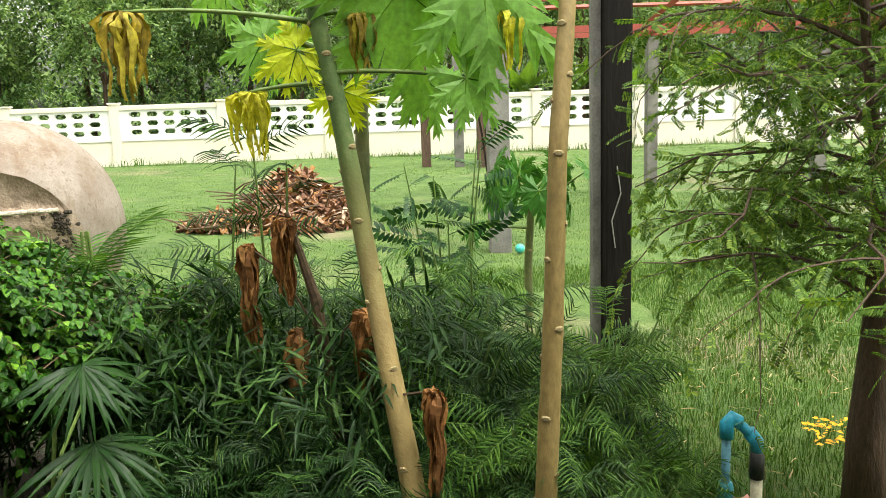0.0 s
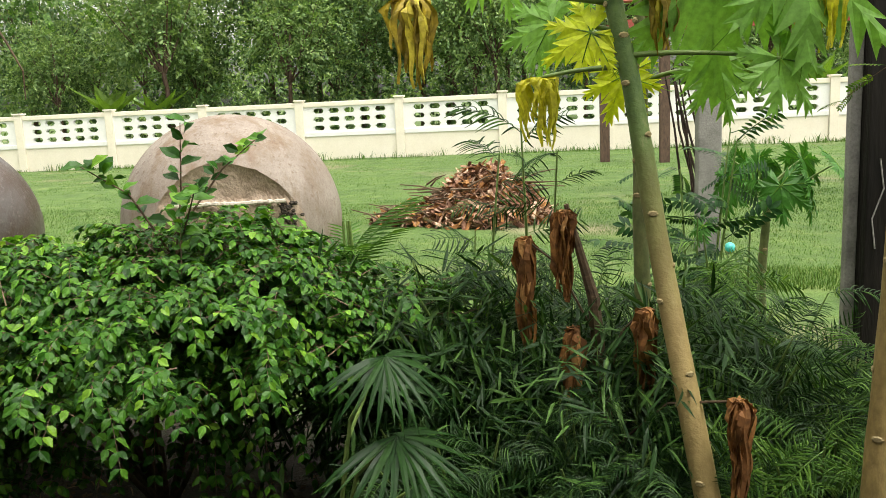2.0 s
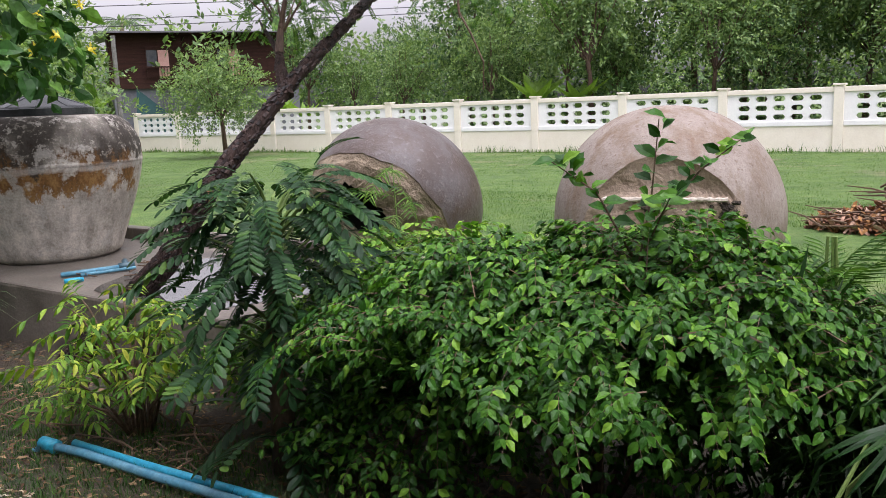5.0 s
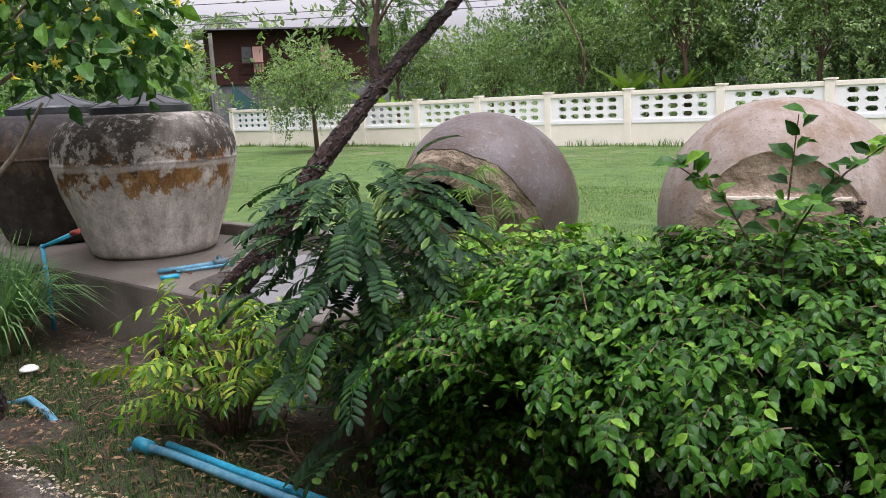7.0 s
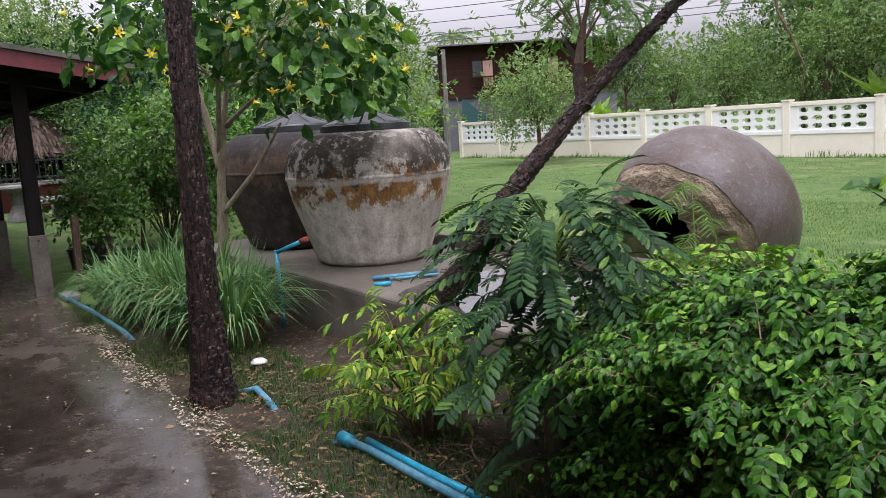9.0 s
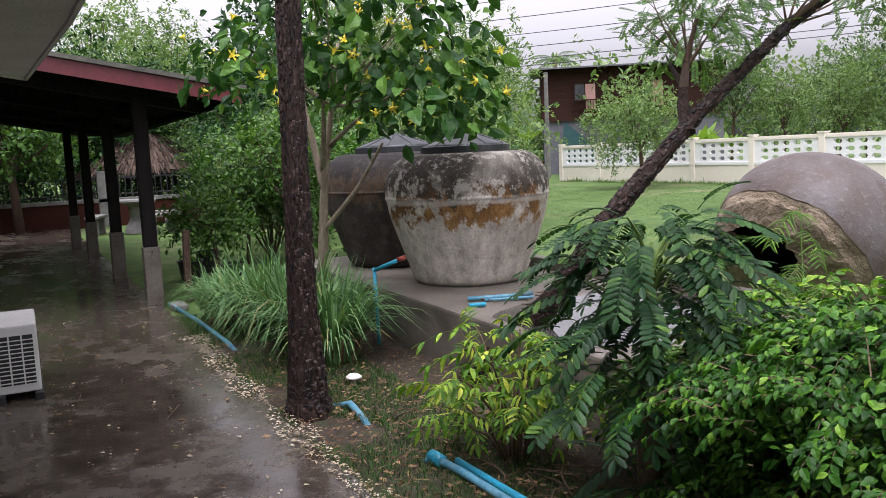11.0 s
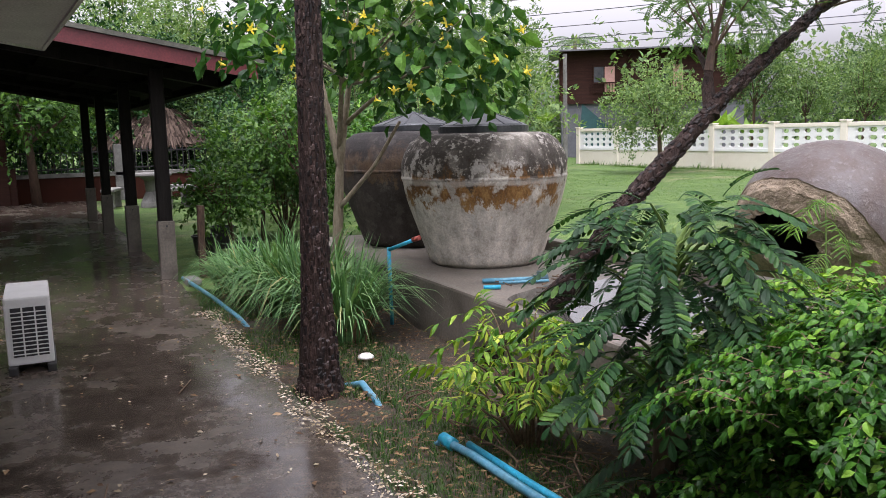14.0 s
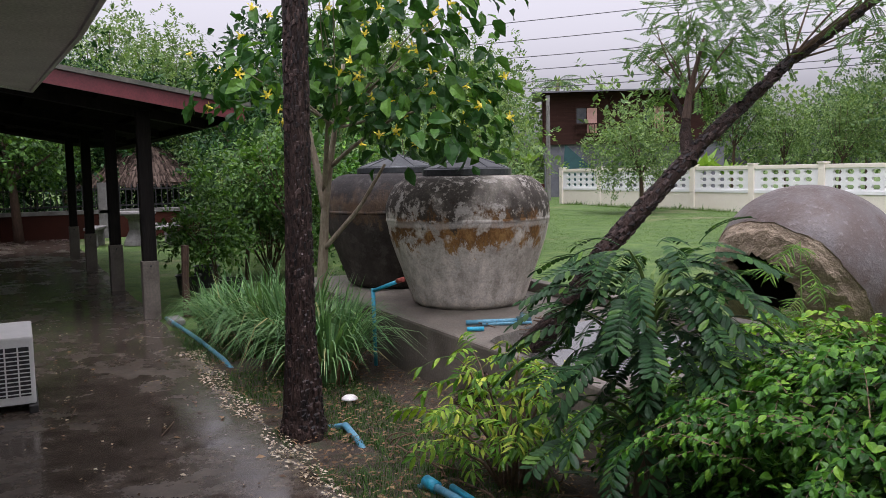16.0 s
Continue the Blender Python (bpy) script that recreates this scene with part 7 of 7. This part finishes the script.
for c in range(40):
    x = -12.5 + c * 0.95
    p, d = lumpy_shell(60, (x, 25.0 + RNG.uniform(-0.6, 1.2), 1.0), (1.0, 0.8, 1.3), -0.6, 0.5, 0.4, 1.6, c)
    sprigs(under, SMALL_LEAF, p, d, 7, 0.5, 0.2, 0.9, 0.4)
hedge = Buf()
for c in range(34):
    p, d = lumpy_shell(70, (-21.3 - RNG.uniform(0, 1.5), -8 + c * 0.6, 1.1), (0.9, 0.9, 1.3), -0.6, 0.5, 0.4, 1.6, c)
    sprigs(hedge, SMALL_LEAF, p, d, 7, 0.5, 0.18, 0.9, 0.4)
tagged(part("hedge", hedge, M_DARKLEAF, kind="stuff"), "dark dense hedge beyond the low wall", "hedge")
tagged(part("undergrowth", under, M_WOODS, kind="stuff"), "dense dark undergrowth behind the wall", "undergrowth")
far_b = Buf()
for c in range(110):
    a = math.radians(-50 + c * 1.75)
    R = RNG.uniform(46, 60)
    x, y = -R * math.sin(a) + 3, R * math.cos(a)
    p, d = lumpy_shell(110, (x, y, 3.0), (2.8, 2.8, 4.4 * RNG.uniform(0.7, 1.05)), -0.6, 0.5, 0.4, 1.6, c)
    sprigs(far_b, SMALL_LEAF, p, d, 5, 0.8, 0.45, 0.9, 0.4)
tagged(part("backdrop_woods", far_b, M_WOODSHAZE, kind="stuff"), "distant tree line beyond the garden, paled by painted haze", "woods")


def banana(at, n, size):
    t = thing("banana_plant", "banana plant with broad arching leaves", "banana plant", at, 0, "banana plants behind the wall")
    part("stem", Buf().tube([(0, 0, -0.05), (0, 0, size * 0.5)], [0.12, 0.08], 8), M_STEM, t)
    for k in range(n):
        a = k * 2.4
        part("leaf", Buf().scatter(leaf_shape(0.14, 0.35, 0.4), turned(np.array([(math.cos(a), math.sin(a), 1.9)]), np.array([(-math.cos(a), -math.sin(a), 0.6)]), np.array([(0, 0, size * 0.5)]), size * RNG.uniform(0.5, 0.75))), M_BANANA, t)


for x, y, s in ((-21.5, 24.5, 2.2), (-19.8, 24.2, 1.9), (-9.3, 24.0, 2.4), (-8.0, 24.4, 2.2), (8.2, 24.0, 2.5), (9.8, 24.4, 2.6), (11.2, 24.1, 2.3), (-28.1, 20.6, 1.5)):
    banana((x, y, 0.9 if x < -25 else 0), 8, s)

# ---- neighbour's house, power pole and lines ----
hs = thing("neighbour_house", "two-storey red-brown timber house with a zinc roof", "house", (-34.5, 27.3, 0), 57)
part("upper_wall", Buf().box((-1.4, 0, 2.9), (8.5, 5, 5.75)), M_TIMBER, hs)
part("lower_wall", Buf().box((-1.3, 0.15, 0), (8.4, 4.9, 2.9)), M_GREYBOARD, hs, "grey lower storey")
part("roof", Buf().add([(-2.0, -0.9, 5.75), (9.2, -0.9, 5.75), (9.2, 2.5, 5.98), (-2.0, 2.5, 5.98), (9.2, 6, 5.75), (-2.0, 6, 5.75), (-2.0, -0.9, 5.67), (9.2, -0.9, 5.67)], [(0, 1, 2, 3), (3, 2, 4, 5), (0, 6, 7, 1)]), M_ZINC, hs)
for k in range(24):
    part("board", Buf().box((-1.4 + k * 0.405, -0.03, 2.9), (-1.4 + k * 0.405 + 0.03, -0.001, 5.75)), M_TIMBER, hs)
for wx in (1.0, 4.6):
    w = part("window", bevel_box((wx - 0.62, -0.06, 3.45), (wx + 0.62, -0.004, 5.05), 0.01), M_TIMBER, hs)
    part("pane", Buf().box((wx - 0.55, -0.07, 3.95), (wx - 0.04, -0.062, 4.85)), M_GLASSDARK, w)
    part("curtain", Buf().box((wx + 0.02, -0.07, 3.5), (wx + 0.55, -0.062, 4.85)), M_PINKCURT, w, "pale pink curtain")
    for k in range(11):
        part("baluster", Buf().box((wx - 0.72 + k * 0.14, -0.2, 3.4), (wx - 0.69 + k * 0.14, -0.17, 3.95)), M_TIMBER, w)
    part("balcony_rail", Buf().box((wx - 0.8, -0.22, 3.95), (wx + 0.8, -0.16, 4.02)), M_TIMBER, w)
part("tarpaulin", Buf().add([(-0.2, -0.3, 2.9), (1.4, -0.3, 1.5), (1.4, -0.3, 0.2), (-0.4, -0.3, 0.1)], [(0, 1, 2, 3)]).add([(-0.2, -0.32, 2.9), (1.4, -0.32, 1.5), (1.4, -0.32, 0.2), (-0.4, -0.32, 0.1)], [(3, 2, 1, 0)]), M_TEAL, hs, "teal tarpaulin")
pole = thing("power_pole", "grey concrete power pole", "power pole", (-31.3, 23.8, 0))
part("shaft", Buf().tube([(0, 0, -0.1), (0, 0, 5.2)], [0.13, 0.10], 8), M_CONCRETE, pole)
wires = thing("power_lines", "thin black overhead power lines", "power lines")
for k, (z0, z1) in enumerate(((6.3, 6.2), (6.9, 6.75), (7.5, 7.4), (8.3, 8.2), (9.2, 9.1), (5.9, 6.0))):
    s = np.linspace(0, 1, 16)
    part("wire", Buf().tube(np.stack([-60 + 66 * s, 2 + 46 * s, z0 + (z1 - z0) * s - 0.5 * np.sin(np.pi * s)], 1), 0.018, 4), M_BLACKPL, wires)
coco = thing("coconut_palm", "distant coconut palm above the house roof", "palm", (-45.2, 34.0, 0.3))
part("trunk", Buf().tube([(0, 0, -0.4), (0.2, 0, 4), (0, 0, 7.2)], [0.2, 0.16, 0.13], 8), M_BARKPALE, coco)
for k in range(13):
    a = k * 2.4
    part("frond", Buf().scatter(LONG_FROND, turned(np.array([(math.cos(a), math.sin(a), 0.5 - 0.06 * k)]), np.array([(0, 0, 1.0)]), np.array([(0, 0, 7.2)]), 1.7)), M_WOODS, coco)

# ---- grass ----
def turf(name, label, xs_, ys_, n, h, w, keep, mat=M_GRASS):
    x, y = RNG.uniform(*xs_, n), RNG.uniform(*ys_, n)
    ok = np.array([keep(a, b) for a, b in zip(x.tolist(), y.tolist())])
    x, y = x[ok], y[ok]
    n = len(x)
    z = np.array([swell(a, b) for a, b in zip(x.tolist(), y.tolist())])
    t = (np.array([(-w, 0, 0), (w, 0, 0), (w * 0.7, 0.15, 0.55), (-w * 0.7, 0.15, 0.55), (0, 0.5, 0.95)], float), [(0, 1, 2, 3), (3, 2, 4)])
    a = RNG.uniform(0, 2 * np.pi, n)
    s = h * RNG.uniform(0.45, 1.3, n)
    mats = np.zeros((n, 3, 4))
    mats[:, 0, 0], mats[:, 0, 1], mats[:, 1, 0], mats[:, 1, 1], mats[:, 2, 2] = np.cos(a) * s, -np.sin(a) * s, np.sin(a) * s, np.cos(a) * s, s
    mats[:, 0, 3], mats[:, 1, 3], mats[:, 2, 3] = x, y, z - 0.005
    return tagged(part(name, Buf().scatter(t, mats), mat, kind="stuff"), label, "grass")


def bare(x, y):
    return noise.noise((x * 0.5, y * 0.5, 9)) + 0.4 * noise.noise((x * 2, y * 2, 4)) < 0.32


turf("lawn_grass", "tufted grass near the paving", (5.0, 9.5), (1.35, 6.5), 110000, 0.06, 0.035, bare)
turf("dry_grass", "cut dry straw-coloured grass", (5.1, 8), (1.4, 4.6), 1500, 0.07, 0.03, lambda x, y: noise.noise((x * 1.3, y * 1.3, 2)) > -0.05, M_STRAW)
turf("lawn_grass", "short lawn grass", (-4, 9), (4.3, 12), 130000, 0.03, 0.07, bare)
turf("lawn_grass", "short lawn grass towards the wall", (-22, 14), (9, 21.8), 130000, 0.03, 0.10, bare)
turf("wall_weeds", "rough weeds along the foot of the wall", (-27, 14), (21.2, 21.9), 9000, 0.11, 0.05, lambda x, y: noise.noise((x * 0.7, y, 2)) > -0.15)
turf("wall_weeds", "taller weed clumps along the foot of the wall", (-27, 14), (21.1, 21.9), 3500, 0.22, 0.045, lambda x, y: noise.noise((x * 1.1, y * 2.5, 7)) > 0.15)
turf("bed_grass", "grass along the bed", (-4.5, 4.8), (1.25, 2.2), 60000, 0.068, 0.030, lambda x, y: noise.noise((x * 1.3, y * 1.3, 6)) > -0.22, M_BEDGRASS)


def litter(name, label, n, xs_, ys_, size, mat, z0, keep=lambda x, y: True, template=SMALL_LEAF):
    x, y = RNG.uniform(*xs_, n), RNG.uniform(*ys_, n)
    ok = np.array([keep(a, b) for a, b in zip(x.tolist(), y.tolist())])
    x, y = x[ok], y[ok]
    n = len(x)
    a = RNG.uniform(0, 2 * np.pi, n)
    ax = np.stack([np.cos(a), np.sin(a), RNG.uniform(-0.1, 0.2, n)], 1)
    up = np.tile((0, 0, 1.0), (n, 1)) + RNG.normal(0, 0.25, (n, 3))
    b = Buf().scatter(template, turned(ax, up, np.stack([x, y, np.full(n, z0)], 1), size * RNG.uniform(0.5, 1.3, n)))
    return tagged(part(name, b, mat, kind="stuff"), label, "leaf litter")


litter("fallen_petals", "pale fallen petals along the paving edge", 4200, (-3.4, 2.6), (1.10, 1.46), 0.024, M_PETALDRY, 0.048, lambda x, y: noise.noise((x * 1.5, y * 4, 1)) + 0.5 - abs(y - 1.27) * 6 > -0.05)
litter("fallen_petals", "few pale petals on the wet paving", 420, (-6, 3), (-1.6, 1.25), 0.032, M_PETALDRY, 0.042)
litter("fallen_leaves", "small dark fallen leaves on the wet paving", 260, (-6, 3), (-1.6, 1.25), 0.045, M_LITTER, 0.042)
litter("leaf_litter", "brown fallen leaves on the soil", 3600, (-4.5, 3.2), (1.3, 2.6), 0.036, M_LITTER, 0.03)
SCRAP = (np.array([(-0.04, 0, 0), (0.04, 0, 0), (0.05, 0.5, 0.06), (-0.03, 0.5, 0.06), (0.0, 1, 0.02)], float), [(0, 1, 2, 3), (3, 2, 4)])
litter("leaf_litter", "thin dry stalks on the lawn", 900, (5.0, 7.6), (1.35, 4.4), 0.06, M_STRAW, 0.04, lambda x, y: noise.noise((x * 1.3, y * 1.3, 2)) > -0.1, SCRAP)
litter("leaf_litter", "thin dry stalks and twigs on the soil", 2600, (-4.5, 3.4), (1.3, 2.6), 0.065, M_LITTER, 0.035, lambda x, y: True, SCRAP)
litter("orange_petals", "patch of fallen orange petals on the grass", 160, (6.15, 6.5), (2.55, 2.85), 0.03, M_ORANGE, 0.06)

cap = thing("white_cap", "small white mushroom-shaped cap on a stub", "cap", (-1.22, 1.9, 0.0))
cap.scale = (0.62, 0.62, 0.8)
part("cap", Buf().lathe([(0.001, 0.105), (0.05, 0.10), (0.085, 0.08), (0.088, 0.068), (0.03, 0.066)], 20), M_CHINA, cap, smooth=True)
part("stub", Buf().tube([(0, 0, 0), (0, 0, 0.07)], 0.025, 10), M_PVCPALE, cap)
for k in range(9):
    x, y, a, L = RNG.uniform(-2.5, 2.5), RNG.uniform(-0.9, 0.9), RNG.uniform(-0.7, 0.7), RNG.uniform(0.12, 0.4)
    tagged(part("fallen_twig", Buf().tube([(x, y, 0.042), (x + L * math.cos(a), y + L * math.sin(a), 0.042)], 0.004, 5), M_TWIG), "thin fallen twig on wet paving", "twig", "fallen twigs")
